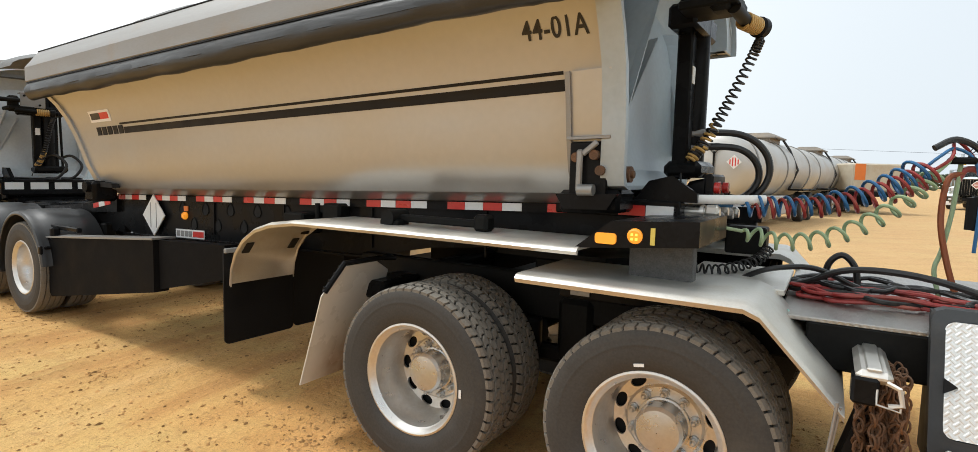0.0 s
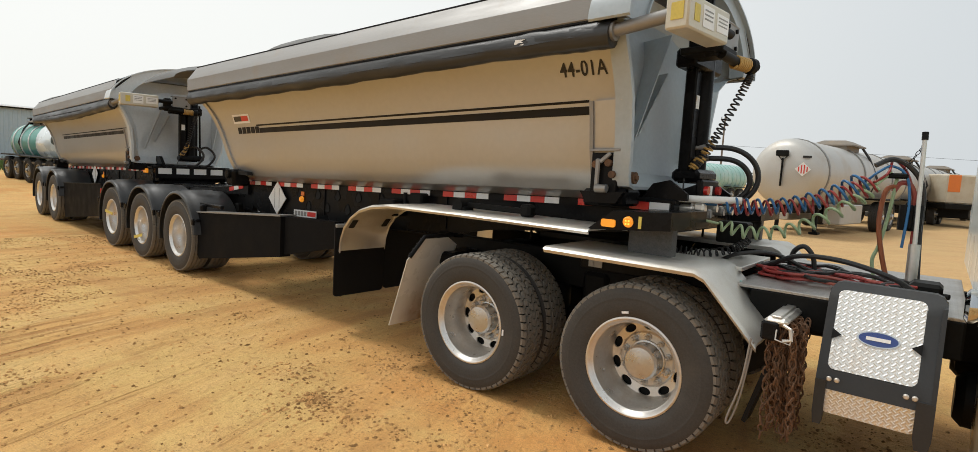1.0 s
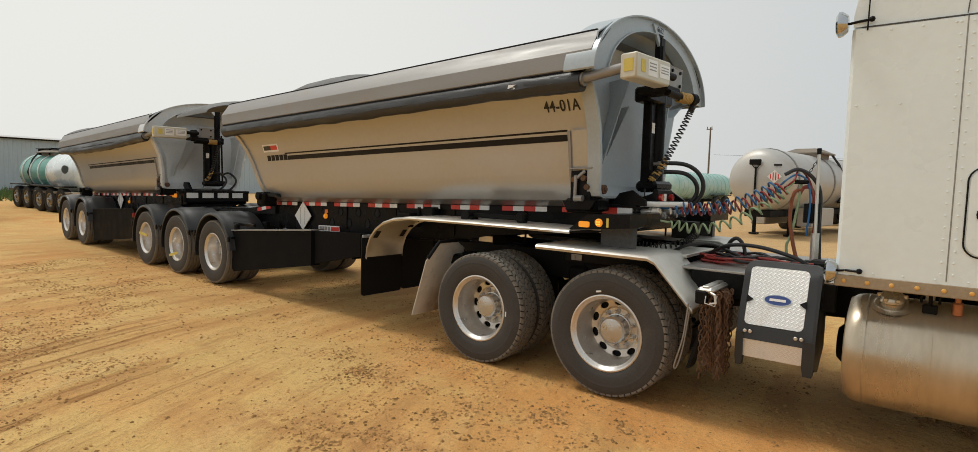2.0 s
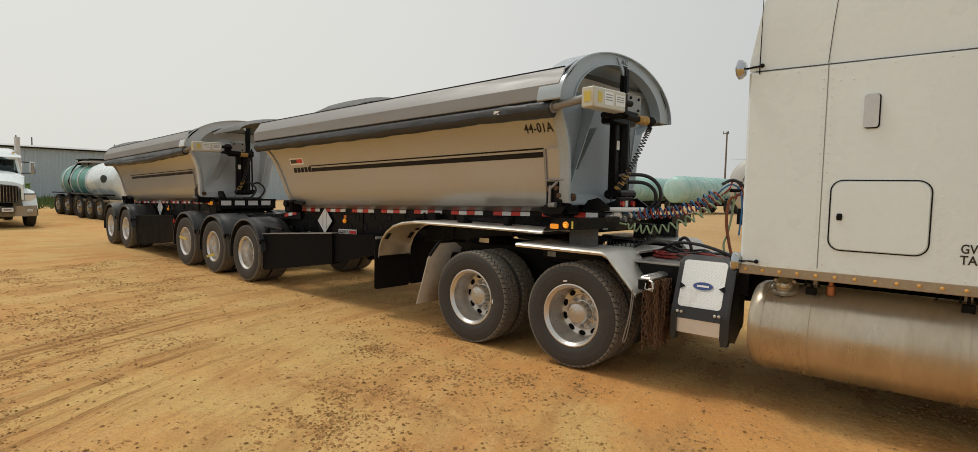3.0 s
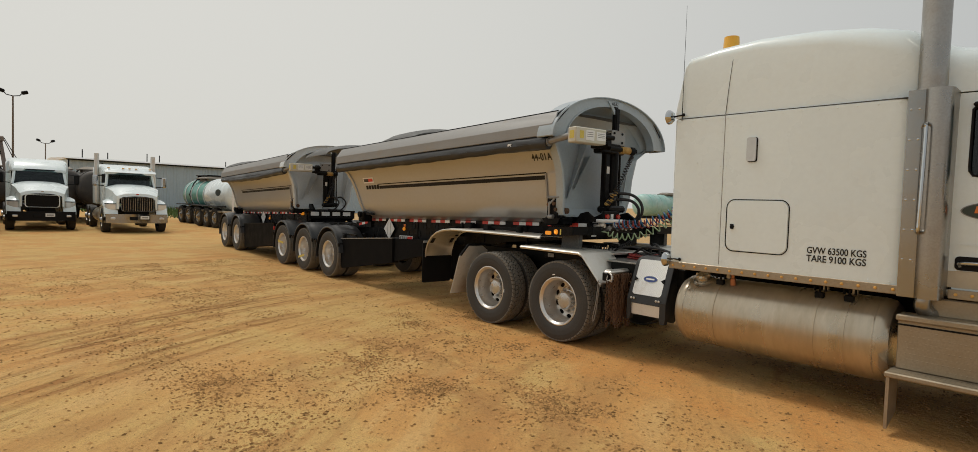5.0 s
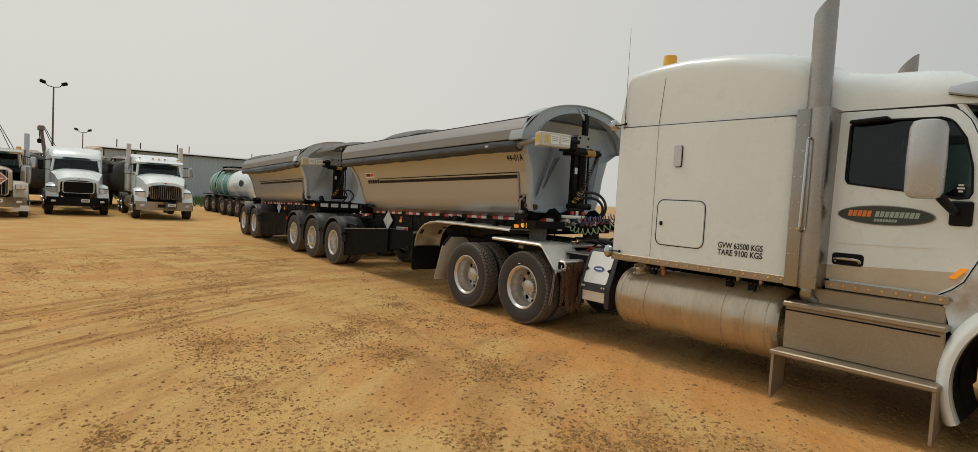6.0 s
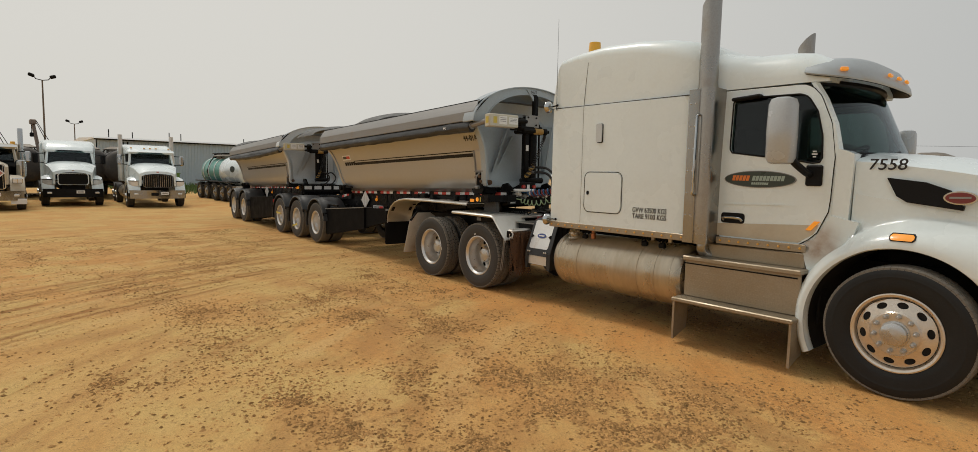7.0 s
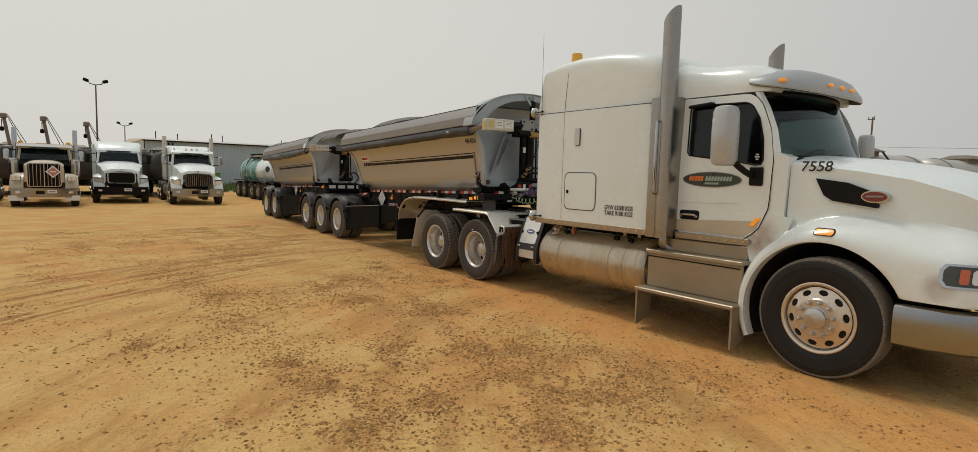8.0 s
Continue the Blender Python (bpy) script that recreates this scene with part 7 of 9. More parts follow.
for s in (-1, 1):
    for k in range(3):
        part("reflective_tape", Geo().box((0.40 - 0.14 * k, s * 0.644, 1.245 - 0.022 * k), (0.135, 0.006, 0.055), 0, pose(0, 0, 0, 0, -9, 0)), red_vinyl if k % 2 == 0 else white_vinyl, lead)
    # side boxes between the axles and the landing area
    g = Geo().prism([(0.30, 0.88), (2.42, 1.035), (2.44, 1.02), (2.44, 0.575), (0.34, 0.25), (0.29, 0.29)], s * 1.19, s * 1.06)
    sb = part("side_box", g, box_black, lead, "long black side box")
    part("box_edge", Geo().prism([(0.29, 0.88), (2.45, 1.035), (2.45, 1.052), (0.29, 0.897)], s * 1.205, s * 1.0), rail_metal, sb)
    part("side_box", Geo().prism([(2.46, 1.03), (3.42, 1.07), (3.42, 0.80), (2.46, 0.60)], s * 1.15, s * 1.04), box_black, lead)
    part("box_bracket", Geo().box((0.48, s * 1.1, 0.99), (0.7, 0.05, 0.05), 0.01).box((0.40, s * 1.16, 0.93), (0.08, 0.08, 0.14), 0.02), black_paint, lead)
    # long fender over the tractor's drive wheels
    run = [(3.695, 0.83), (3.71, 0.95), (3.76, 1.07), (3.85, 1.17), (3.98, 1.25), (4.15, 1.30), (4.40, 1.33), (5.3, 1.335), (6.42, 1.335)]
    fd = part("drive_fender", sheet_run(run, s * 1.28, s * 0.72, 0.008, 0.03), fender_metal, lead, "long cream-silver fender with a curved rear")
    for y in (1.20, 0.80):
        part("fender_slot", Geo().sweep([[(x, s * (y - 0.03), z), (x, s * (y + 0.03), z)] + [(x - 0.02, s * (y + 0.03), z + 0.012), (x - 0.02, s * (y - 0.03), z + 0.012)] for x, z in ((3.762, 1.05), (3.83, 1.13))]), shade_black, fd)
    part("fender_mount", Geo().box((5.36, s * 1.0, 1.385), (0.62, 0.045, 0.045), 0.01), black_dusty, lead)
    part("mount_bush", Geo().cyl((5.05, s * 1.09, 1.385), (5.05, s * 0.93, 1.385), 0.052, n=16).box((5.05, s * 1.02, 1.355), (0.15, 0.12, 0.04), 0.01), black_dusty, lead)
    part("mount_block", Geo().box((5.70, s * 0.98, 1.39), (0.10, 0.10, 0.10), 0.02), black_dusty, lead)
    # pair of rubber flaps
    part("mud_flap", Geo().prism(rounded(min(s * 1.28, s * 0.66), 0.35, max(s * 1.28, s * 0.66), 1.07, 0.04, 4), 3.60, 3.612, "x"), black_rubber, lead, "black rubber flap on a bright bar")
    part("mud_flap", Geo().prism(rounded(min(s * 0.656, s * 0.10), 0.36, max(s * 0.656, s * 0.10), 1.09, 0.04, 4), 3.602, 3.614, "x"), black_rubber, lead)
    part("flap_bar", Geo().box((3.625, s * 0.98, 1.06), (0.03, 0.60, 0.035), 0.005), rail_metal, lead)
    part("flap_bar", Geo().box((3.66, s * 0.40, 1.09), (0.03, 0.50, 0.035), 0.005), rail_metal, lead)
    # corner bracket with amber lamps
    g = Geo()
    g.sweep([[(6.36, s * y, 1.335), (6.40, s * y, 1.345), (6.57, s * y, 1.475), (6.96, s * y, 1.495), (6.96, s * y, 1.385)] for y in (0.66, 1.255)])
    br = part("lamp_bracket", g, black_paint, lead, "", 20)
    part("bracket_plate", Geo().box((6.74, s * 1.03, 1.28), (0.30, 0.02, 0.22), 0.004).box((6.885, s * 0.995, 1.28), (0.012, 0.07, 0.22), 0.004), grit_plate, br, "gritty dark grey bracket plate")
    part("marker_lamp", Geo().prism(rounded(6.50, 1.370, 6.60, 1.420, 0.014, 4), s * 1.268, s * 1.24), amber_lens, br)
    lit = part("marker_lamp", Geo().cyl((6.685, s * 1.24, 1.418), (6.685, s * 1.268, 1.412), 0.035, n=20, bev=0.006), amber_lens, br, "lit round amber lamp")
    for dx, dz, w, h in ((-0.010, 0.010, 0.012, 0.012), (0.010, 0.010, 0.012, 0.012), (-0.010, -0.010, 0.012, 0.012), (0.010, -0.010, 0.012, 0.012)):
        part("lamp_element", Geo().box((6.685 + dx, s * 1.270, 1.412 + dz), (0.011, 0.004, 0.011)), amber_lit, lit)
    part("lamp_tag", Geo().box((6.765, s * 1.258, 1.418), (0.020, 0.006, 0.075)), yellow_strap, br)
    part("reflective_tape", Geo().box((6.62, s * 0.645, 1.497), (0.16, 0.01, 0.058)), white_vinyl, lead)
    part("reflective_tape", Geo().box((6.46, s * 0.645, 1.495), (0.15, 0.01, 0.058)), red_vinyl, lead)
    part("side_sill", Geo().box((6.35, s * 0.62, 1.50), (0.72, 0.04, 0.085), 0.006), black_paint, lead)
# front platform, fittings and hoses
g = Geo().box((6.45, 0, 1.535), (0.55, 1.30, 0.04), 0.01).box((6.70, 0, 1.43), (0.04, 1.30, 0.23), 0.01).box((5.9, 0, 1.30), (0.9, 0.80, 0.06), 0.02)
plat = part("front_platform", g, black_paint, lead)
for y0 in (-0.62, 0.30):
    part("platform_gusset", Geo().prism([(6.46, 1.55), (6.80, 1.55), (6.80, 1.60), (6.66, 1.69), (6.54, 1.66)], y0, y0 + 0.03), black_paint, plat)
part("fitting_panel", Geo().box((6.82, -0.30, 1.62), (0.05, 0.34, 0.17), 0.012).prism([(6.5, 1.55), (6.82, 1.55), (6.82, 1.68)], -0.46, -0.14), black_paint, plat)
part("tag_plate", Geo().box((6.722, -0.53, 1.41), (0.004, 0.11, 0.13)), white_vinyl, plat)
for y in (-0.42, -0.18):
    part("red_lamp", Geo().cyl((6.84, y, 1.63), (6.875, y, 1.63), 0.032, n=14), red_lens, plat)
part("panel_label", Geo().box((6.847, -0.30, 1.63), (0.003, 0.06, 0.07)), white_vinyl, plat)
for k, (y, z) in enumerate(((-0.52, 1.50), (-0.40, 1.46), (-0.28, 1.50), (-0.12, 1.47), (0.08, 1.47))):
    part("air_coupling", Geo().cyl((6.72, y, z), (6.90, y, z), 0.026, n=12).box((6.86, y, z + 0.012), (0.07, 0.07, 0.055), 0.012).cyl((6.80, y, z), (6.82, y, z), 0.04, n=12), polished if k % 2 == 0 else rail_metal, plat)
part("coupling_handle", Geo().box((6.90, -0.44, 1.545), (0.10, 0.022, 0.035), 0.008), hose_blue, plat)
part("coupling_handle", Geo().box((6.88, -0.26, 1.55), (0.09, 0.022, 0.035), 0.008), hose_red, plat)
part("sleeve", Geo().cyl((6.72, -0.56, 1.565), (7.10, -0.40, 1.575), 0.026, n=12), white_vinyl, plat)
part("small_coil", Geo().tube(coil([(6.72, -0.55, 1.20), (6.9, -0.50, 1.19), (7.05, -0.30, 1.23), (7.12, -0.20, 1.30)], 0.028, 16, 9), 0.006, 5), hose_black, plat)
part("hanging_box", Geo().box((6.98, -0.10, 1.33), (0.22, 0.14, 0.16), 0.01), black_dusty, plat)
for dz, rr in ((0.0, 0.22), (-0.085, 0.165)):
    pts = [(6.66, -0.06, 1.955 + dz), (6.74, -0.04, 1.962 + dz)] + [(6.82 + rr * 1.05 * math.cos(radians(a)), 0.02 + 0.10 * math.sin(radians(90 - a) * 0.9), 1.962 + dz - rr + rr * math.sin(radians(a))) for a in (78, 50, 22, -6, -34, -62)] + [(6.86, -0.02, 1.57)]
    hs = part("hydraulic_hose", Geo().tube(smooth_path(pts, 60), 0.021, 10), hose_black, lead, "thick black hydraulic hose")
    part("hose_ferrule", Geo().cyl((6.60, -0.08, 1.95 + dz), (6.72, -0.045, 1.962 + dz), 0.025, n=12), rail_metal, hs)

# --- second trailer
PUP_AT = pose(-16.89, 5.61, -0.16, 0, 0, -4.3)
pup, _ = side_trailer(PUP_AT, 0.30, "", "second silver side dump trailer with sagging tarp", True)
g = Geo()
for s in (-1, 1):
    g.prism([(0.2, 0.95), (3.6, 1.0), (3.6, 1.16), (0.2, 1.12)], s * 0.50, s * 0.56)
part("axle_frame", g, black_paint, pup)
trailer_wheels(pup, (2.18, 0.76), 0.16)
for s in (-1, 1):
    g = Geo().prism([(2.80, 1.03), (5.60, 1.17), (5.60, 0.58), (2.86, 0.30)], s * 1.19, s * 0.70)
    sb = part("side_box", g, box_black, pup, "long black side box")
    part("box_edge", Geo().prism([(2.80, 1.03), (5.60, 1.17), (5.60, 1.187), (2.80, 1.047)], s * 1.205, s * 1.0), black_dusty, sb)
    part("corner_lamp", Geo().box((6.45, s * 0.72, 1.48), (0.14, 0.05, 0.08), 0.01), amber_lens, pup)
    part("red_tag", Geo().box((5.62, s * 1.19, 1.05), (0.03, 0.05, 0.10), 0.01), red_lens, pup)
for k in range(4):
    part("info_plate", Geo().box((6.745, -0.5 + 0.30 * k, 1.50), (0.006, 0.22, 0.12)), white_vinyl, pup)
part("front_platform", Geo().box((6.45, 0, 1.56), (0.6, 1.3, 0.05), 0.01).box((6.70, 0, 1.46), (0.05, 1.3, 0.2), 0.01).box((5.8, 0, 1.28), (1.6, 0.9, 0.1), 0.02).prism([(6.4, 1.58), (6.8, 1.58), (6.6, 1.75), (6.45, 1.75)], -0.55, -0.50), black_paint, pup)
for y in (-0.1, 0.1):
    part("hydraulic_hose", Geo().tube(smooth_path([(6.65, y, 1.9), (6.8, y + 0.1, 1.95), (6.9, y + 0.2, 1.8), (6.85, y + 0.1, 1.62), (6.7, y, 1.6)], 20), 0.02, 8), hose_black, pup)

# ---- parked vehicles and buildings round the yard ----
FAR_WHEEL = wheel_kit(0.52, 0.30, 0.292, 0.03, 0.07, 0.10, 5, 30, True, 0)
FAR_WHEEL["tyre"].materials[0] = steer_rubber
FAR_WHEEL["tread"].materials[0] = tyre_rubber
FAR_WHEEL["rim"].materials[0] = stack_metal


def parked_truck(m, label, style, paint):
    """A conventional tractor seen from the front; x forward."""
    tk = thing("parked_truck", label, "truck", m, "parked trucks")
    for s in (-1, 1):
        wheel(FAR_WHEEL, tk, -1.05, s * 1.03, 0.52, s)
        for x in (-5.6, -6.95):
            wheel(FAR_WHEEL, tk, x, s * 1.05, 0.52, s)
    part("chassis", Geo().box((-4.0, 0, 0.85), (7.6, 0.9, 0.28), 0.02), black_dusty, tk)
    # hood
    w0, w1 = (0.98, 0.72) if style != "square" else (0.66, 0.62)
    zt0, zt1 = (2.02, 1.62) if style != "square" else (1.95, 1.82)
    g = Geo()
    g.sweep([hood_ring(x, w, zt, 1.0 if style != "square" else 1.05, 0.1, 0.06) for x, w, zt in ((-1.9, w0, zt0), (-1.3, w0 * 0.98, zt0 - 0.03), (-0.7, (w0 + w1) / 2, (zt0 + zt1) / 2 + 0.05), (-0.3, w1 + 0.05, zt1 + 0.06), (-0.12, w1, zt1), (-0.08, w1 * 0.9, zt1 - 0.12))], closed=False)
    part("hood", g, paint, tk)
    # fenders
    for s in (-1, 1):
        g = Geo()
        rings = []
        for a in np.linspace(195, 10, 22):
            ca, sa = math.cos(radians(a)), math.sin(radians(a))
            e = max(0.0, min(1.0, (80 - a) / 60))
            rings.append([(-1.05 + r * ca * (1 + 0.12 * e), s * y, 0.55 + r * sa) for r, y in ((0.62, 0.75), (0.63, 1.14), (0.66, 1.17), (0.78, 1.15), (0.86, 1.0), (0.88, 0.7))])
        g.sweep(rings, closed=False)
        part("fender", g, paint, tk)
        if style == "square":
            hl = part("headlamp", Geo().box((-0.22, s * 0.93, 1.20), (0.16, 0.34, 0.22), 0.03), chrome, tk)
            for dy in (-0.08, 0.08):
                part("lamp_glass", Geo().box((-0.135, s * 0.93 + dy, 1.20), (0.012, 0.13, 0.15), 0.02), clear_lens, hl)
        else:
            g = Geo().sweep([[(-0.42, s * 1.14, z0), (-0.26, s * 1.02, z0), (-0.16, s * 0.78, z0), (-0.22, s * 0.76, z0), (-0.45, s * 1.08, z0)] for z0 in (0.98, 1.0, 1.16, 1.22)])
            hl = part("headlamp", g, clear_lens, tk)
            part("lamp_shell", Geo().sweep([[(-0.425, s * 1.145, z0), (-0.255, s * 1.025, z0), (-0.155, s * 0.77, z0), (-0.22, s * 0.76, z0)] for z0 in (1.20, 1.24)]), black_rubber, hl)
    # grille
    gw, gz0, gz1 = {"oval": (0.60, 0.92, 1.52), "mesh": (0.58, 0.98, 1.50), "square": (0.58, 0.86, 1.86)}[style]
    xg = -0.06
    gr = part("grille", Geo().ring([(xg, y, z) for y, z in rounded(-gw, gz0, gw, gz1, 0.10)], [(xg, y * 0.94, (z - 1.2) * 0.94 + 1.2) for y, z in rounded(-gw, gz0, gw, gz1, 0.10)], (0.05, 0, 0)), chrome if style != "mesh" else paint, tk)
    part("grille_mesh", Geo().box((xg, 0, (gz0 + gz1) / 2), (0.03, gw * 1.9, gz1 - gz0 - 0.03)), black_dusty, gr)
    if style != "mesh":
        for y in np.linspace(-gw * 0.85, gw * 0.85, 13 if style == "oval" else 9):
            part("grille_bar", Geo().box((xg + 0.025, y, (gz0 + gz1) / 2), (0.02, 0.014, gz1 - gz0 - 0.06)), tank_metal if style == "oval" else chrome, gr)
        part("grille_post", Geo().box((xg + 0.035, 0, (gz0 + gz1) / 2), (0.03, 0.035, gz1 - gz0 - 0.04), 0.005), chrome, gr)
    part("hood_crest", Geo().box((-0.10, 0, zt1 + 0.02), (0.05, 0.10, 0.04), 0.01), red_lens if style == "oval" else chrome, tk)
    # bumper with plate
    bm_ = {"oval": bumper_chrome, "square": bumper_chrome, "mesh": black_rubber}[style]
    g = Geo()
    g.sweep([[(x, y, z) for z in (0.42, 0.80)] + [(x - 0.08, y, z) for z in (0.80, 0.42)] for x, y in ((-0.45, -1.2), (-0.15, -1.12), (0.02, -0.8), (0.06, 0), (0.02, 0.8), (-0.15, 1.12), (-0.45, 1.2))])
    bp = part("bumper", g, bm_, tk)
    part("number_plate", Geo().box((0.065, 0.25, 0.66), (0.01, 0.32, 0.14), 0.01), white_vinyl, bp)
    part("plate_bar", Geo().box((0.072, 0.25, 0.66), (0.006, 0.22, 0.05)), rail_metal, bp)
    part("tow_slot", Geo().box((0.055, -0.15, 0.62), (0.02, 0.30, 0.14), 0.02), black_rubber, bp)
    for s in (-1, 1):
        part("fog_lamp", Geo().box((0.0, s * 0.88, 0.62), (0.06, 0.18, 0.09), 0.02), clear_lens, bp)
    # cab with windscreen
    cw = 1.0
    top = {"oval": 2.86, "mesh": 3.0, "square": 2.60}[style]
    for s in (-1, 1):
        g = Geo()
        g.box((-2.85, s * (cw - 0.04), 1.60), (1.45, 0.08, 1.0), 0.02)
        g.box((-3.45, s * (cw - 0.05), 2.3), (0.35, 0.08, 0.9), 0.02)
        g.sweep([[(x, s * (cw - 0.02 - i), z), (x + 0.09, s * (cw - 0.06 - i), z), (x + 0.06, s * (cw - 0.12 - i), z), (x - 0.05, s * (cw - 0.1 - i), z)] for x, i, z in ((-1.98, 0, 1.95), (-2.15, 0.05, 2.35), (-2.3, 0.08, 2.66))])
        part("cab_side", g, paint, tk)
    g = Geo().sweep([sleeper_ring(x, w, 2.50, z, r, 6) for x, w, z, r in ((-2.12, 0.92, 2.60, 0.05), (-2.25, 0.95, 2.72, 0.12), (-2.6, 1.0, top - 0.05, 0.2), (-3.2, 1.02, top + 0.05, 0.22), (-3.6, 1.03, top + 0.1, 0.22))])
    part("cab_roof", g, paint, tk)
    part("sleeper", Geo().sweep([sleeper_ring(x, 1.12, 1.15, z, 0.22, 6) for x, z in ((-3.6, top), (-3.9, top + 0.12), (-5.0, top + 0.12))]), paint, tk)
    rows = []
    for f in np.linspace(0, 1, 4):
        rows.append([(-1.98 - 0.26 * f + 0.16 * (1 - u * u), u * (0.95 - 0.06 * f), 2.0 + 0.58 * f) for u in np.linspace(-1, 1, 13)])
    g = Geo().sweep([r + [(x - 0.01, y, z) for x, y, z in reversed(r)] for r in rows])
    part("windscreen", g, shield_glass, tk)
    g = Geo()
    for r in (rows[0], rows[-1]):
        g.tube(r, 0.025, 5)
    part("windscreen_seal", g, black_rubber, tk)
    part("cab_interior", Geo().box((-3.3, 0, 1.9), (0.1, 1.9, 1.4)).box((-2.3, 0, 1.85), (0.6, 1.8, 0.22), 0.05).box((-2.9, 0.5, 1.9), (0.2, 0.5, 0.8), 0.06).box((-2.9, -0.5, 1.9), (0.2, 0.5, 0.8), 0.06), interior_dark, tk)
    if style != "mesh":
        g = Geo().sweep([[(-2.12 + 0.2 * (1 - u * u), u * 0.98, 2.68), (-1.86 + 0.2 * (1 - u * u), u * 0.98, 2.58), (-1.87 + 0.2 * (1 - u * u), u * 0.98, 2.56), (-2.12 + 0.2 * (1 - u * u), u * 0.98, 2.64)] for u in np.linspace(-1, 1, 11)])
        part("sun_visor", g, paint if style == "oval" else chrome, tk)
        for y in (-0.8, -0.25, 0.0, 0.25, 0.8):
            part("roof_lamp", Geo().box((-2.3, y, 2.78 if style == "oval" else 2.72), (0.10, 0.10, 0.05), 0.02), amber_dull, tk)
    for s in (-1, 1):
        part("mirror", Geo().box((-2.0, s * 1.32, 2.20), (0.14, 0.20, 0.48), 0.05), black_rubber if style == "mesh" else chrome, tk)
        for z0, z1 in ((1.98, 2.0), (2.42, 2.40)):
            part("mirror_arm", Geo().tube([(-2.1, s * 1.0, z0), (-2.0, s * 1.3, z1)], 0.02, 6), black_paint, tk)
        if style != "mesh":
            part("exhaust_pipe", Geo().cyl((-3.55, s * 1.12, 1.2), (-3.55, s * 1.12, 3.45), 0.10, n=14).cyl((-3.55, s * 1.12, 1.3), (-3.55, s * 1.12, 2.5), 0.14, n=14), chrome if style == "square" else polished, tk)
            part("air_cleaner", Geo().cyl((-1.75, s * 1.08, 1.35), (-1.75, s * 1.08, 2.05), 0.18, n=16, bev=0.04), chrome, tk) if style == "square" else None
        part("fuel_tank", Geo().cyl((-4.6, s * 0.85, 0.65), (-2.9, s * 0.85, 0.65), 0.33, n=20, bev=0.05), tank_metal, tk)
        part("cab_step", Geo().box((-2.4, s * 1.05, 0.55), (0.9, 0.25, 0.06), 0.01).box((-2.4, s * 0.98, 0.85), (0.9, 0.2, 0.4), 0.02), tank_metal, tk)
    if style == "square":
        d = part("placard", Geo().prism([(0, 0.26), (0.26, 0), (0, -0.26), (-0.26, 0)], 0.0, 0.01, "x"), white_vinyl, tk, "red and white diamond warning sign")
        d.matrix_basis = pose(0.03, 0.30, 1.50)
        part("placard_face", Geo().prism([(0, 0.20), (0.20, 0), (0, -0.20), (-0.20, 0)], 0.011, 0.014, "x"), faded_red, d)
        part("placard_bar", Geo().box((0.016, 0, 0), (0.003, 0.22, 0.05)), white_vinyl, d)
        for s in (-1, 1):
            part("bumper_flap", Geo().box((-0.05, s * 0.95, 0.38), (0.02, 0.5, 0.22), 0.01), white_vinyl, tk)
            part("beacon", Geo().cyl((-2.7, s * 0.85, 2.66), (-2.7, s * 0.85, 2.84), 0.09, n=12, bev=0.02), yellow_plastic, tk)
    return tk


parked_truck(pose(-23.75, 3.25, 0, 0, 0, -3), "white parked highway tractor with oval chrome grille", "oval", white_paint)
parked_truck(pose(-25.9, 0.25, 0, 0, 0, -2), "white parked aero tractor with dark mesh grille", "mesh", white_paint)
parked_truck(pose(-23.2, -2.72, 0, 0, 0, -1), "dusty white parked long-nose tractor with chrome and a warning diamond", "square", white_paint_low)
parked_truck(pose(-23.6, -5.65, 0, 0, 0, 0), "dark parked long-nose tractor with chrome", "square", dark_tanker)


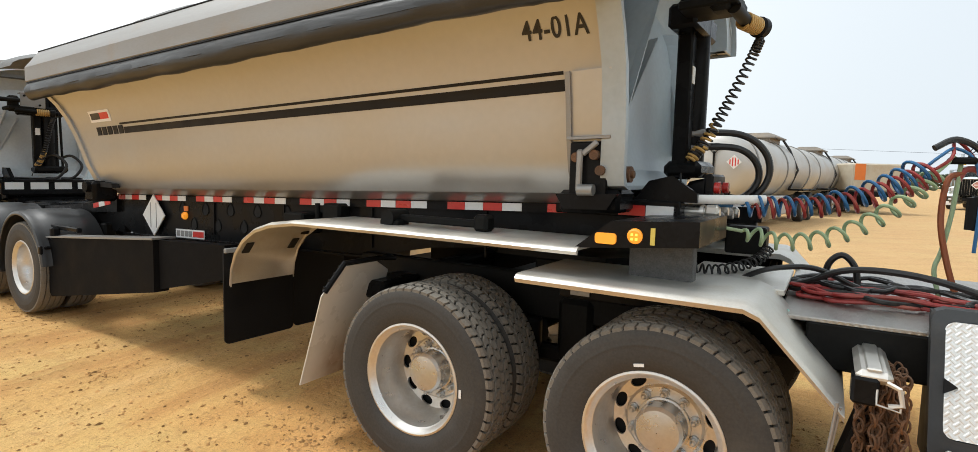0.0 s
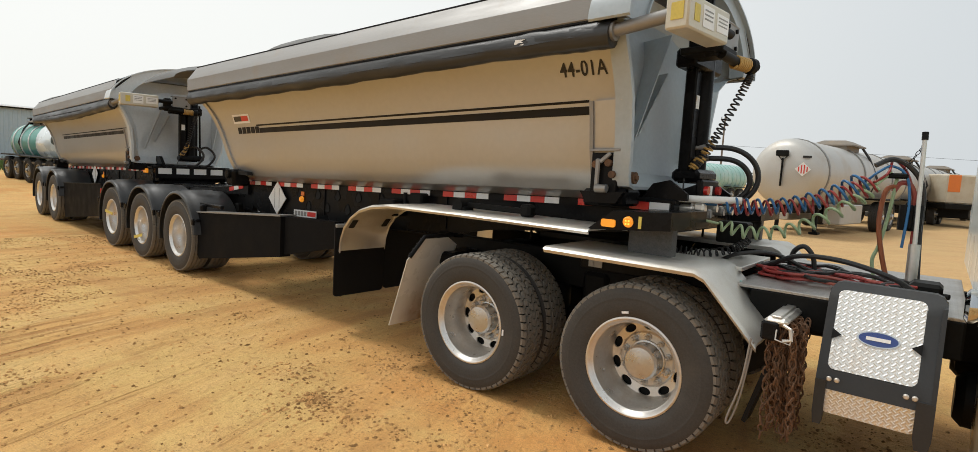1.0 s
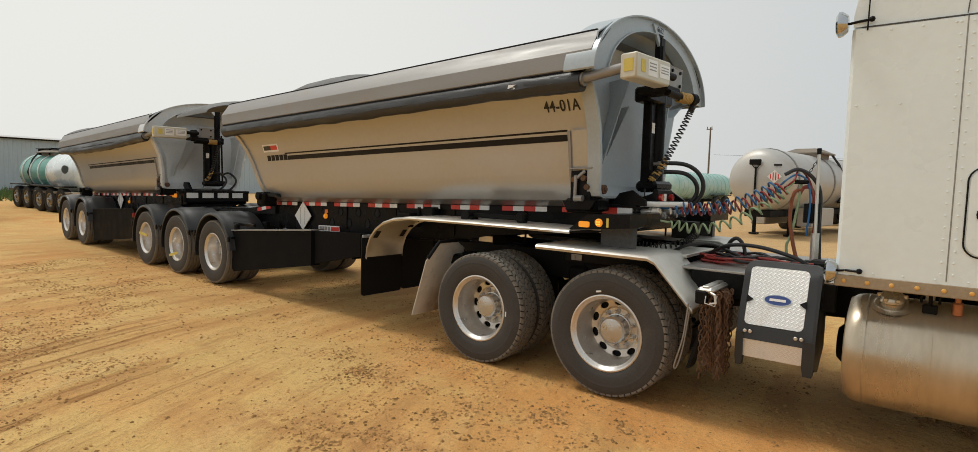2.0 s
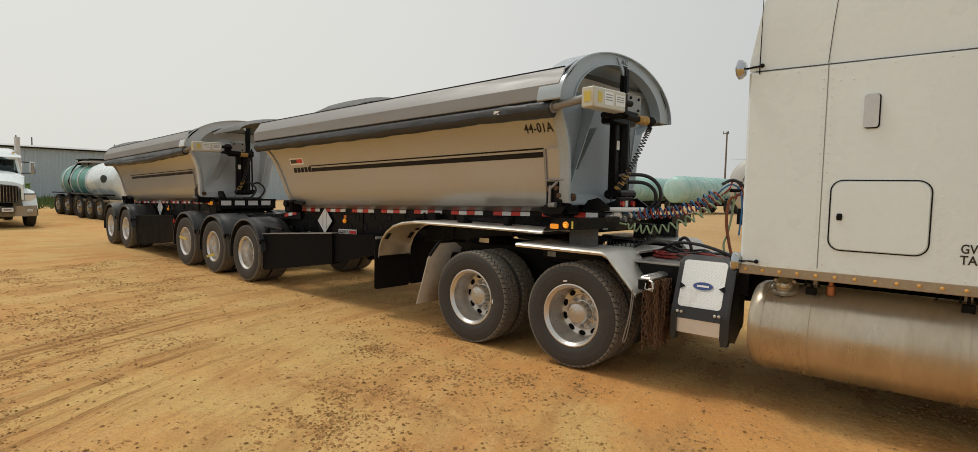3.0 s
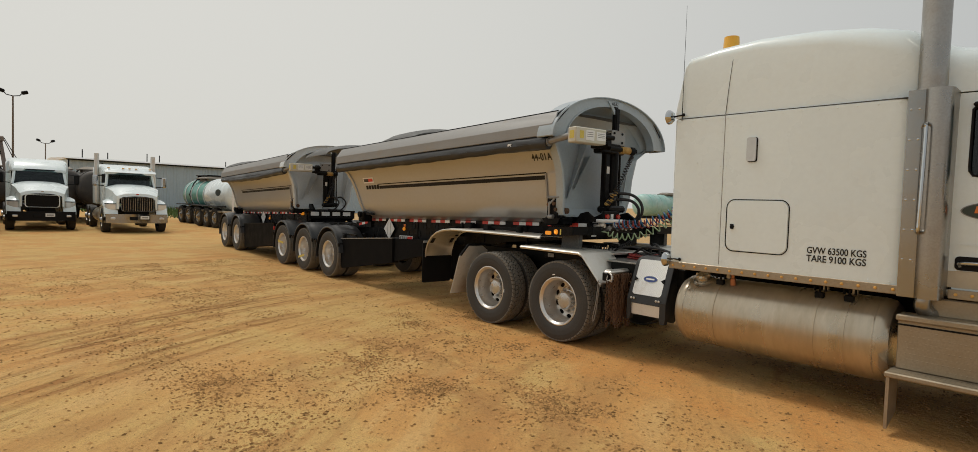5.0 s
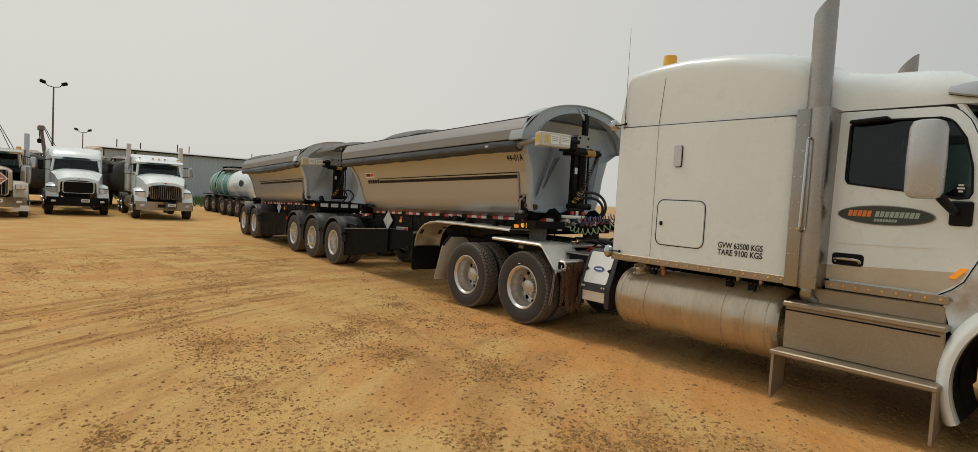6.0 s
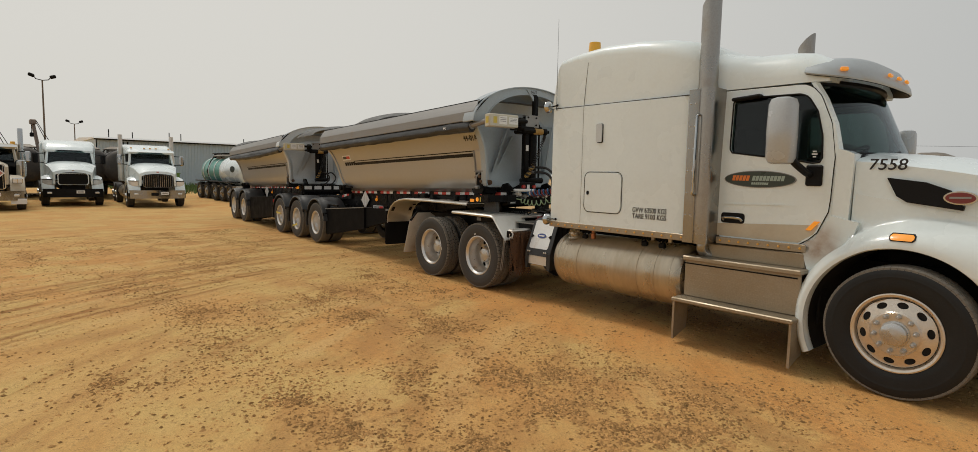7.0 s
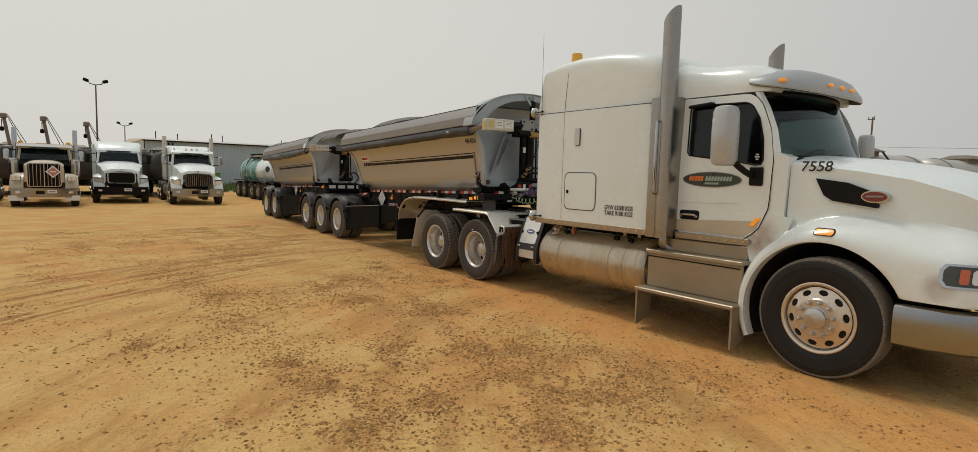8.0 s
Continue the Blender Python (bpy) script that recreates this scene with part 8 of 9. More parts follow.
def tank_trailer(m, length, r, z, label, paint, bands=0, band_mat=None, manway=True, legs=False, axle_x=(), at=0.42):
    """A cylindrical tank on wheels, front at x = 0, running to -length."""
    tk = thing("tank_trailer", label, "trailer", m, "parked tank trailers")
    prof = [(0.0, 0.05), (-0.02, 0.45), (-0.08, 0.75), (-0.20, 0.92), (-0.42, 1.0), (-length + 0.42, 1.0), (-length + 0.20, 0.92), (-length + 0.08, 0.75), (-length, 0.05)]
    g = Geo().sweep([[(x, r * k * math.cos(t), z + r * k * math.sin(t)) for t in np.linspace(0, 2 * math.pi, 40, endpoint=False)] for x, k in prof])
    tank = part("tank_shell", g, paint, tk)
    for i in range(bands):
        x = -0.8 - (length - 1.6) * i / max(1, bands - 1)
        part("tank_band", Geo().sweep([[(x + dx, (r + dr) * math.cos(t), z + (r + dr) * math.sin(t)) for dx, dr in ((-0.05, 0), (-0.05, 0.03), (0.05, 0.03), (0.05, 0))] for t in np.linspace(0, 2 * math.pi, 30, endpoint=False)], loop=True), band_mat or rail_metal, tank)
    if manway:
        for x in (-length * at,):
            g = Geo().sweep([[(x + dx, dy, z + r + dz) for dx, dy in ((-0.7, -0.45), (0.7, -0.45), (0.7, 0.45), (-0.7, 0.45))] for dz in (-0.1, 0.06)])
            g.sweep([[(x + dx, dy, z + r + dz) for dx, dy in ((-0.55 - o, -0.45 - o), (0.55 + o, -0.45 - o), (0.55 + o, 0.45 + o), (-0.55 - o, 0.45 + o))] for dz, o in ((0.04, 0.20), (0.08, 0.20), (0.22, -0.08), (0.24, -0.12))])
            for dx in (-0.6, 0.6):
                g.cyl((x + dx, -0.4, z + r), (x + dx, -0.4, z + r + 0.14), 0.03, n=6)
            part("manway_cover", g, manway_brown, tank)
            for s in (-1, 1):
                part("vent_pipe", Geo().tube([(x - 0.8, s * 0.5, z + r + 0.1), (x - 0.9, s * 0.75, z + r * 0.7), (x - 0.9, s * (r + 0.06), z), (x - 0.9, s * r * 0.8, z - r * 0.7)], 0.04, 8), hose_black, tank)
    part("underframe", Geo().box((-length / 2, 0, z - r - 0.06), (length - 0.5, 0.8, 0.22), 0.02), black_dusty, tk)
    if legs:
        for s in (-1, 1):
            part("landing_leg", Geo().box((-1.5, s * 0.55, 0.45), (0.10, 0.10, 0.75), 0.01).box((-1.5, s * 0.55, 0.04), (0.25, 0.25, 0.06), 0.01), black_dusty, tk)
    for x in axle_x:
        for s in (-1, 1):
            wheel(FAR_WHEEL, tk, x, s * 1.08, 0.52, s)
        for s in (-1, 1):
            part("fender", Geo().box((x, s * 1.05, 1.12), (1.15, 0.5, 0.06), 0.03), black_dusty, tk)
    return tk


# turquoise tanker with a white vacuum tank behind the second trailer
tt = tank_trailer(pose(-30.4, 8.95, 0, 0, 0, 4), 4.4, 0.90, 1.70, "turquoise tank trailer with a pale streaked end", turquoise, 4, white_vinyl, True, False, (-1.0, -2.2, -3.4))
part("deck", Geo().box((-2.2, 0, 0.85), (4.4, 2.4, 0.1), 0.02), black_paint, tt)
part("top_rail", Geo().box((-2.2, 0, 2.85), (1.8, 1.0, 0.05), 0.01).box((-2.8, 0, 2.7), (0.06, 1.0, 0.3)).box((-1.6, 0, 2.7), (0.06, 1.0, 0.3)), black_paint, tt)
vt = tank_trailer(pose(-26.6, 8.75, 0, 0, 0, 4), 3.6, 0.92, 1.72, "white vacuum tank trailer with dark oval badge", white_paint, 0, None, False, False, (-1.0, -2.1, -3.2))
part("deck", Geo().box((-1.8, 0, 0.86), (3.8, 2.4, 0.1), 0.02), tank_metal, vt)
part("badge_oval", Geo().sweep([[(-1.3 + 0.32 * math.cos(t), y, 1.85 + 0.18 * math.sin(t)) for t in np.linspace(0, 2 * math.pi, 20, endpoint=False)] for y in (-0.93, -0.90)]), logo_dark, vt)
part("ladder_frame", Geo().tube([(0.3, -0.8, 0.9), (0.3, -0.8, 2.2), (0.0, -0.6, 2.6)], 0.05, 6).tube([(0.3, 0.0, 0.9), (0.3, 0.0, 2.2), (0.0, 0.0, 2.6)], 0.05, 6).box((0.3, -0.4, 1.5), (0.08, 0.8, 0.08)), white_vinyl, vt)

# dark tankers behind the parked tractors
for y, x in ((3.2, -32.2), (-2.9, -33.5), (1.75, -33.0), (-1.25, -34.0), (-4.4, -34.0)):
    tank_trailer(pose(x, y, 0, 0, 0, -2), 9.0, 1.0, 1.85, "dark dirty tank trailer behind a tractor", dark_tanker, 2, dark_tanker, True, False, (-6.5, -7.9))

# row of dusty tankers beyond the trailer
tank_trailer(pose(-2.75, 18.2, 0.30, 0, 0, 260.5), 8.8, 0.99, 1.80, "dusty aluminium tank trailer with warning diamond", tanker_cream, 3, rail_metal, True, True, (-6.0, -7.3), 0.54)
tank_trailer(pose(-1.2, 28.0, 0.30, 0, 0, 260.5), 8.6, 0.99, 1.80, "second dusty aluminium tank trailer of a train", tanker_cream, 3, rail_metal, True, False, (-1.6, -2.9, -6.2, -7.5))
tank_trailer(pose(0.35, 37.5, 0.30, 0, 0, 260.5), 8.6, 0.99, 1.80, "far dusty aluminium tank trailer", tanker_cream, 3, rail_metal, True, False, (-6.2, -7.5))
first = [o for o in bpy.data.objects if o.get("label", "").startswith("dusty aluminium")][0]
part("green_panel", Geo().sweep([[(x, -1.003 * math.cos(a), 1.80 + 1.003 * math.sin(a)) for a in np.linspace(-0.1, 0.55, 6)] for x in (-1.6, -3.4)], closed=False), teal_vinyl, first)
part("skirt_box", Geo().box((-3.4, -0.75, 0.62), (2.2, 0.5, 0.62), 0.03).box((-3.4, 0.75, 0.62), (2.2, 0.5, 0.62), 0.03), tanker_cream, first)
dm = part("placard", Geo().prism([(0, 0.2), (0.2, 0), (0, -0.2), (-0.2, 0)], 0, 0.012, "x"), white_vinyl, first, "red and white diamond warning sign")
dm.matrix_basis = pose(0.02, 0.55, 1.90, 0, 0, 14)
for k in range(4):
    part("placard_bar", Geo().box((0.014, -0.105 + 0.07 * k, 0), (0.004, 0.03, 0.14 + (0.1 if 0 < k < 3 else 0))), red_vinyl, dm)
part("lamp_bracket", Geo().cyl((0.05, 0.0, 1.4), (0.05, 0.0, 2.2), 0.03, n=8).box((0.06, -0.02, 2.34), (0.1, 0.34, 0.17), 0.02).tube([(0.05, -0.12, 2.26), (0.05, 0.0, 2.12), (0.05, 0.12, 2.26)], 0.015, 5), black_dusty, first)
part("number_bar", Geo().box((-0.02, 0.62, 2.25), (0.02, 0.22, 0.06), 0, pose(0, 0, 0, 0, 0, 20)), black_vinyl, first)
# turquoise tanks far behind
tank_trailer(pose(-13.3, 39.0, 0.30, 0, 0, 258), 9.0, 1.0, 1.75, "turquoise tank trailer with white streaks", pale_turquoise, 13, pale_turquoise, False, False, (-6.0, -7.4))
tank_trailer(pose(-18.6, 40.5, 0.30, 0, 0, 258), 9.0, 1.0, 1.75, "turquoise tank trailer beside another", pale_turquoise, 13, pale_turquoise, False, False, (-6.0, -7.4))
tank_trailer(pose(-24.0, 42.0, 0.30, 0, 0, 258), 9.0, 1.0, 1.75, "faded turquoise tank trailer", pale_turquoise, 13, pale_turquoise, True, False, (-6.0, -7.4))


def box_trailer(m, label, paint, end_paint, length=8.0):
    bt = thing("box_trailer", label, "trailer", m)
    part("box_body", Geo().box((-length / 2, 0, 1.7), (length, 2.4, 1.3), 0.06), paint, bt)
    part("end_panel", Geo().box((0.012, -0.9, 1.95), (0.03, 0.5, 0.75), 0.01), end_paint, bt)
    part("deck", Geo().box((-length / 2, 0, 0.92), (length + 0.4, 2.5, 0.22), 0.02).box((-length / 2, 0, 0.6), (length * 0.6, 1.8, 0.5), 0.05), black_dusty, bt)
    for x in (-5.2, -6.5):
        for s in (-1, 1):
            wheel(FAR_WHEEL, bt, x, s * 1.05, 0.52, s)
    return bt


box_trailer(pose(2.3, 33.0, 0.30, 0, 0, 300), "white box trailer with an orange end panel on a black deck", white_paint_low, orange_vinyl)
parked_truck(pose(7.6, 44.0, 0.30, 0, 0, 250), "white tractor parked far across the yard", "square", white_paint)
parked_truck(pose(11.5, 46.0, 0.30, 0, 0, 250), "white tractor in a far row", "oval", white_paint)

# lamp masts
def lamp_mast(x, y, h):
    lm = thing("lamp_mast", "tall grey steel lamp mast with two floodlights", "lamp", pose(x, y, 0, 0, 0, 0), "yard lamp masts")
    part("mast_pole", Geo().cyl((0, 0, 0), (0, 0, h), 0.085, 0.05, 12), wood_pole, lm)
    part("cross_arm", Geo().tube([(0, -0.5, h + 0.22), (0, -0.38, h + 0.05), (0, 0, h - 0.02), (0, 0.38, h + 0.05), (0, 0.5, h + 0.22)], 0.035, 6), black_dusty, lm)
    for s in (-1, 1):
        fl = part("floodlight", Geo().box((0, 0, 0), (0.30, 0.40, 0.24), 0.05), black_dusty, lm)
        fl.matrix_basis = pose(0.1, s * 0.66, h + 0.30, 20 * s, 15, 0)


lamp_mast(-50.0, 0.62, 8.4)
lamp_mast(-78.0, 5.0, 6.9)
# crane booms behind the tractors
for x, y, h in ((-36, -4.35, 4.62), (-36.5, -2.55, 4.62), (-37, -0.45, 4.48), (-36.0, -6.2, 4.7)):
    cr = thing("crane_boom", "short folded crane boom with hook block on a picker truck", "crane", pose(x, y, 0, 0, 0, 8))
    part("boom", Geo().sweep([[(0.10 * a, (0.11 if z < 3 else 0.08) * b - 0.14 * (z - 3), z) for a, b in ((-1, -1), (1, -1), (1, 1), (-1, 1))] for z in (1.0, 3.0, h)]), crane_paint, cr)
    part("boom_head", Geo().box((0.1, -0.14 * (h - 3), h - 0.1), (0.4, 0.30, 0.30), 0.05), crane_paint, cr)
    part("hook_block", Geo().cyl((0.28, -0.14 * (h - 3) - 0.1, h - 0.3), (0.28, -0.14 * (h - 3) - 0.1, h - 0.75), 0.02, n=6).box((0.28, -0.14 * (h - 3) - 0.1, h - 0.85), (0.12, 0.2, 0.25), 0.04), black_dusty, cr)
    part("hoist_cable", Geo().tube([(-0.1, -0.14 * (h - 3) + 0.15, h), (-0.6, 1.0, 2.2)], 0.02, 5).tube([(-0.1, -0.14 * (h - 3) + 0.2, h), (-0.6, 1.25, 2.2)], 0.02, 5), black_dusty, cr)
    part("carrier_body", Geo().box((-1, 0, 1.0), (4, 2.2, 0.9), 0.05), dark_tanker, cr)

# long workshop
bd = thing("workshop_building", "long blue-grey metal workshop with white eaves", "building", pose(-60, 5.0, 0, 0, 0, 0))
BL, BH, BD = 62.0, 4.65, 24.0
ribs = []
n = int(BL / 0.3)
for i in range(n + 1):
    y = BL * i / n
    ribs += [(0.0, y), (0.0, y + 0.20), (0.035, y + 0.225), (0.035, y + 0.275)]
g = Geo().sweep([[(x, y, z) for x, y in ribs] for z in (0, BH)], closed=False)
part("wall_front", g, building_blue, bd, smooth=0)
part("wall_end", Geo().box((-BD / 2, 0.05, BH / 2), (BD, 0.1, BH)).box((-BD / 2, BL - 0.05, BH / 2), (BD, 0.1, BH)).box((-BD, BL / 2, BH / 2), (0.1, BL, BH)), building_blue, bd)
part("roof", Geo().prism([(0.18, BH - 0.06), (0.18, BH + 0.02), (-BD / 2, BH + 0.42), (-BD - 0.2, BH + 0.02), (-BD - 0.2, BH - 0.06)], -0.15, BL + 0.15), building_trim, bd)
part("eave_trim", Geo().prism([(0.20, BH - 0.08), (0.33, BH - 0.08), (0.34, BH - 0.06), (0.20, BH + 0.07)], -0.25, BL + 0.25), building_trim, bd, "white eave trim")
# dark strip that stands in for the shadow line under the eave
part("gutter", Geo().box((0.24, BL / 2, BH - 0.145), (0.12, BL + 0.3, 0.11), 0.02), black_dusty, bd)
for y, h in ((1.2, 1.0), (3.2, 0.8), (6.5, 1.0), (7.6, 0.9), (14, 0.7)):
    part("roof_vent", Geo().cyl((-1.0, y, BH), (-1.0, y, BH + 0.1 + 0.8 * h), 0.045, n=8), black_dusty, bd)
for y in (2.2, 2.6):
    part("wall_pipe", Geo().cyl((0.12, y, 0), (0.12, y, BH - 0.3), 0.07, n=8), black_dusty, bd)
# green container by the workshop
gc = thing("waste_container", "small green waste container by the workshop", "container", pose(-50, 8.6, 0))
part("container_body", Geo().box((0, 0, 0.75), (1.6, 2.4, 1.3), 0.05), container_green, gc)
part("container_lid", Geo().box((0, 0, 1.43), (1.7, 2.5, 0.08), 0.02), container_green, gc)
# utility pole with cross arm and wires
for x, y in ((-24.6, 90.0),):
    up = thing("utility_pole", "grey wooden utility pole with cross arm", "pole", pose(x, y, 0.30))
    part("pole_shaft", Geo().cyl((0, 0, 0), (0, 0, 11.2), 0.16, 0.11, 10), wood_pole, up)
    part("cross_arm", Geo().box((-0.15, 0, 10.9), (0.9, 0.12, 0.14), 0.02), wood_pole, up)
    for dx in (-0.5, 0.2):
        part("insulator", Geo().cyl((dx, 0, 10.9), (dx, 0, 11.3), 0.05, n=8), black_dusty, up)
    part("wire", Geo().tube([(0.7, 0, 7.0), (42.0, 3.0, 5.4), (90, 6, 5.8), (150, 9, 5.0)], 0.02, 4), black_dusty, up)

# far low tree line
rnd = random.Random(11)
g = Geo()
for i in range(900):
    a = radians(rnd.uniform(60, 112))
    d = rnd.uniform(235, 290)
    h = 2.0 + 3.0 * max(0, noise.noise(Vector((a * 14, 0, 5)))) + rnd.uniform(0, 1.5)
    c = Vector((7 + d * math.cos(a), d * math.sin(a), 2.0 + h * rnd.random()))
    r = rnd.uniform(1.0, 2.2)
    pts = [c + Vector((rnd.uniform(-1, 1), rnd.uniform(-1, 1), rnd.uniform(-0.9, 0.9))) * r for _ in range(6)]
    g.put(pts, [(0, 1, 2), (0, 2, 3), (3, 4, 5), (1, 4, 5), (0, 3, 5), (1, 2, 4)])
for i in range(60):
    a = radians(60 + 52 * i / 60)
    g.cyl((7 + 262 * math.cos(a), 262 * math.sin(a), 0), (7 + 262 * math.cos(a), 262 * math.sin(a), 4), 0.2, 0.1, 6)
tagged(part("tree_line", g, foliage, None, smooth=0), "low dark line of trees on the horizon", "trees", kind="stuff")
g = Geo()
for i in range(2500):
    x, y = rnd.uniform(-59, -40), rnd.uniform(5, 22)
    h = rnd.uniform(0.2, 0.7)
    a = rnd.uniform(0, 6.28)
    g.put([(x, y, 0), (x + 0.12 * math.cos(a), y + 0.12 * math.sin(a), 0), (x + 0.2 * math.cos(a + 1), y + 0.2 * math.sin(a + 1), h)], [(0, 1, 2)])
tagged(part("weeds", g, weeds, None, smooth=0), "rough green weeds in front of the workshop", "weeds", kind="stuff")

# ---- ground: one sheet of packed ochre gravel ----
def ground_material():
    m = bpy.data.materials.new("packed_ochre_gravel")
    m.use_nodes = True
    nt = m.node_tree
    nd, ln = nt.nodes, nt.links
    b = nd["Principled BSDF"]
    tc = nd.new("ShaderNodeTexCoord")

    def tex(scale, detail=6, rough=0.55, stretch=None, rot=0.0, warp=None):
        n = nd.new("ShaderNodeTexNoise")
        n.inputs["Scale"].default_value, n.inputs["Detail"].default_value, n.inputs["Roughness"].default_value = scale, detail, rough
        src = tc.outputs["Object"]
        if stretch:
            mp = nd.new("ShaderNodeMapping")
            mp.inputs["Rotation"].default_value, mp.inputs["Scale"].default_value = (0, 0, radians(rot)), stretch
            ln.new(src, mp.inputs[0])
            src = mp.outputs[0]
        ln.new(src, n.inputs["Vector"])
        return n.outputs["Fac"]

    def ramp(v, a, c, lo=0.0, hi=1.0):
        r = nd.new("ShaderNodeMapRange")
        r.inputs["From Min"].default_value, r.inputs["From Max"].default_value = a, c
        r.inputs["To Min"].default_value, r.inputs["To Max"].default_value = lo, hi
        ln.new(v, r.inputs["Value"])
        return r.outputs[0]

    def mix(f, x, y):
        n = nd.new("ShaderNodeMix")
        n.data_type = "RGBA"
        ln.new(f, n.inputs[0])
        for v, k in ((x, 6), (y, 7)):
            if isinstance(v, tuple):
                n.inputs[k].default_value = rgb(v)
            else:
                ln.new(v, n.inputs[k])
        return n.outputs[2]

    broad, mid, fine, grain = tex(0.22, 5), tex(1.3, 8, 0.62), tex(14, 6, 0.6), tex(120, 3)
    sep = nd.new("ShaderNodeSeparateXYZ")
    ln.new(tc.outputs["Object"], sep.inputs[0])

    def curved(cx, cy, across, along):
        """Streaks that follow circles round a turning point, like the ruts of turning lorries."""
        d = nd.new("ShaderNodeVectorMath")
        d.operation = "DISTANCE"
        ln.new(tc.outputs["Object"], d.inputs[0])
        d.inputs[1].default_value = (cx, cy, 0)
        comb = nd.new("ShaderNodeCombineXYZ")
        for k, (v, f) in enumerate(((d.outputs["Value"], across), (sep.outputs["Y"], along), (sep.outputs["X"], along))):
            mu = nd.new("ShaderNodeMath")
            mu.operation = "MULTIPLY"
            ln.new(v, mu.inputs[0])
            mu.inputs[1].default_value = f
            ln.new(mu.outputs[0], comb.inputs[k])
        n = nd.new("ShaderNodeTexNoise")
        n.inputs["Scale"].default_value, n.inputs["Detail"].default_value, n.inputs["Roughness"].default_value = 1.0, 6, 0.55
        ln.new(comb.outputs[0], n.inputs["Vector"])
        return n.outputs["Fac"]

    tracks = curved(7.5, 5.5, 2.6, 0.45)
    tracks2 = curved(-6.0, -14.0, 2.2, 0.35)
    ruts = curved(7.5, 5.5, 7.0, 0.16)
    lanes = tex(0.9, 3)
    rut_mask = nd.new("ShaderNodeMath")
    rut_mask.operation = "MULTIPLY"
    ln.new(ramp(ruts, 0.48, 0.30, 0, 0.6), rut_mask.inputs[0])
    far = nd.new("ShaderNodeVectorMath")
    far.operation = "DISTANCE"
    ln.new(tc.outputs["Object"], far.inputs[0])
    far.inputs[1].default_value = (7.5, 5.5, 0)
    ring_gate = nd.new("ShaderNodeMath")
    ring_gate.operation = "MULTIPLY"
    ln.new(ramp(lanes, 0.44, 0.60, 0, 0.8), ring_gate.inputs[0])
    ln.new(ramp(far.outputs["Value"], 8.5, 11.0), ring_gate.inputs[1])
    ln.new(ring_gate.outputs[0], rut_mask.inputs[1])
    patch = tex(0.75, 7, 0.6)

    def product(*vals):
        out = vals[0]
        for v in vals[1:]:
            n = nd.new("ShaderNodeMath")
            n.operation = "MULTIPLY"
            ln.new(out, n.inputs[0])
            ln.new(v, n.inputs[1])
            out = n.outputs[0]
        return out

    # a lane of sharper wheel ruts, and the redder strip along the parked lorry
    slope = nd.new("ShaderNodeVectorMath")
    slope.operation = "DOT_PRODUCT"
    ln.new(tc.outputs["Object"], slope.inputs[0])
    slope.inputs[1].default_value = (0.12, 1.0, 0.0)
    radius = far.outputs["Value"]
    scrape = curved(7.5, 5.5, 5.5, 0.07)
    lane = product(ramp(radius, 11.3, 11.9), ramp(radius, 14.6, 13.9), ramp(lanes, 0.36, 0.50), ramp(slope.outputs["Value"], 2.2, 0.9))
    groove = product(lane, ramp(scrape, 0.47, 0.38))
    crest = product(lane, ramp(scrape, 0.54, 0.62))
    edge = nd.new("ShaderNodeMath")
    edge.operation = "MULTIPLY_ADD"
    ln.new(tex(1.1, 6, 0.6), edge.inputs[0])
    edge.inputs[1].default_value = 2.2
    ln.new(slope.outputs["Value"], edge.inputs[2])
    red_strip = product(ramp(edge.outputs[0], 3.40, 4.0, 0, 0.58), ramp(edge.outputs[0], 5.1, 4.5), ramp(sep.outputs["X"], -4.0, -0.5, 0.3, 1.0))
    c = mix(ramp(broad, 0.36, 0.64), (0.405, 0.208, 0.068), (0.415, 0.258, 0.094))
    c = mix(ramp(patch, 0.46, 0.58, 0, 0.9), c, (0.425, 0.284, 0.105))
    c = mix(ramp(mid, 0.52, 0.68, 0, 0.42), c, (0.345, 0.180, 0.060))
    c = mix(rut_mask.outputs[0], c, (0.285, 0.140, 0.046))
    here = ramp(radius, 34, 17)
    c = mix(product(here, ramp(tracks, 0.52, 0.66, 0, 0.65)), c, (0.45, 0.290, 0.118))
    c = mix(product(here, ramp(tracks, 0.47, 0.37, 0, 0.55)), c, (0.290, 0.146, 0.050))
    c = mix(product(here, ramp(tracks2, 0.55, 0.67, 0, 0.40)), c, (0.300, 0.160, 0.060))
    c = mix(red_strip, c, (0.455, 0.202, 0.056))
    c = mix(ramp(sep.outputs["Y"], 8.0, 14.0, 0, 0.7), c, (0.345, 0.235, 0.120))
    c = mix(product(groove, ramp(fine, 0.3, 0.5, 0.5, 0.85)), c, (0.235, 0.108, 0.034))
    c = mix(product(crest, ramp(fine, 0.3, 0.6, 0.3, 0.7)), c, (0.46, 0.310, 0.130))
    # loose red-brown soil thrown up along the tyre lines
    loose = nd.new("ShaderNodeAttribute")
    loose.attribute_name = "loose_soil"
    c = mix(product(loose.outputs["Fac"], ramp(tex(9, 7, 0.65), 0.40, 0.60, 0, 0.62)), c, (0.265, 0.128, 0.045))
    c = mix(ramp(fine, 0.55, 0.68, 0, 0.42), c, (0.260, 0.150, 0.062))
    c = mix(ramp(tex(38, 4), 0.57, 0.68, 0, 0.40), c, (0.20, 0.112, 0.046))
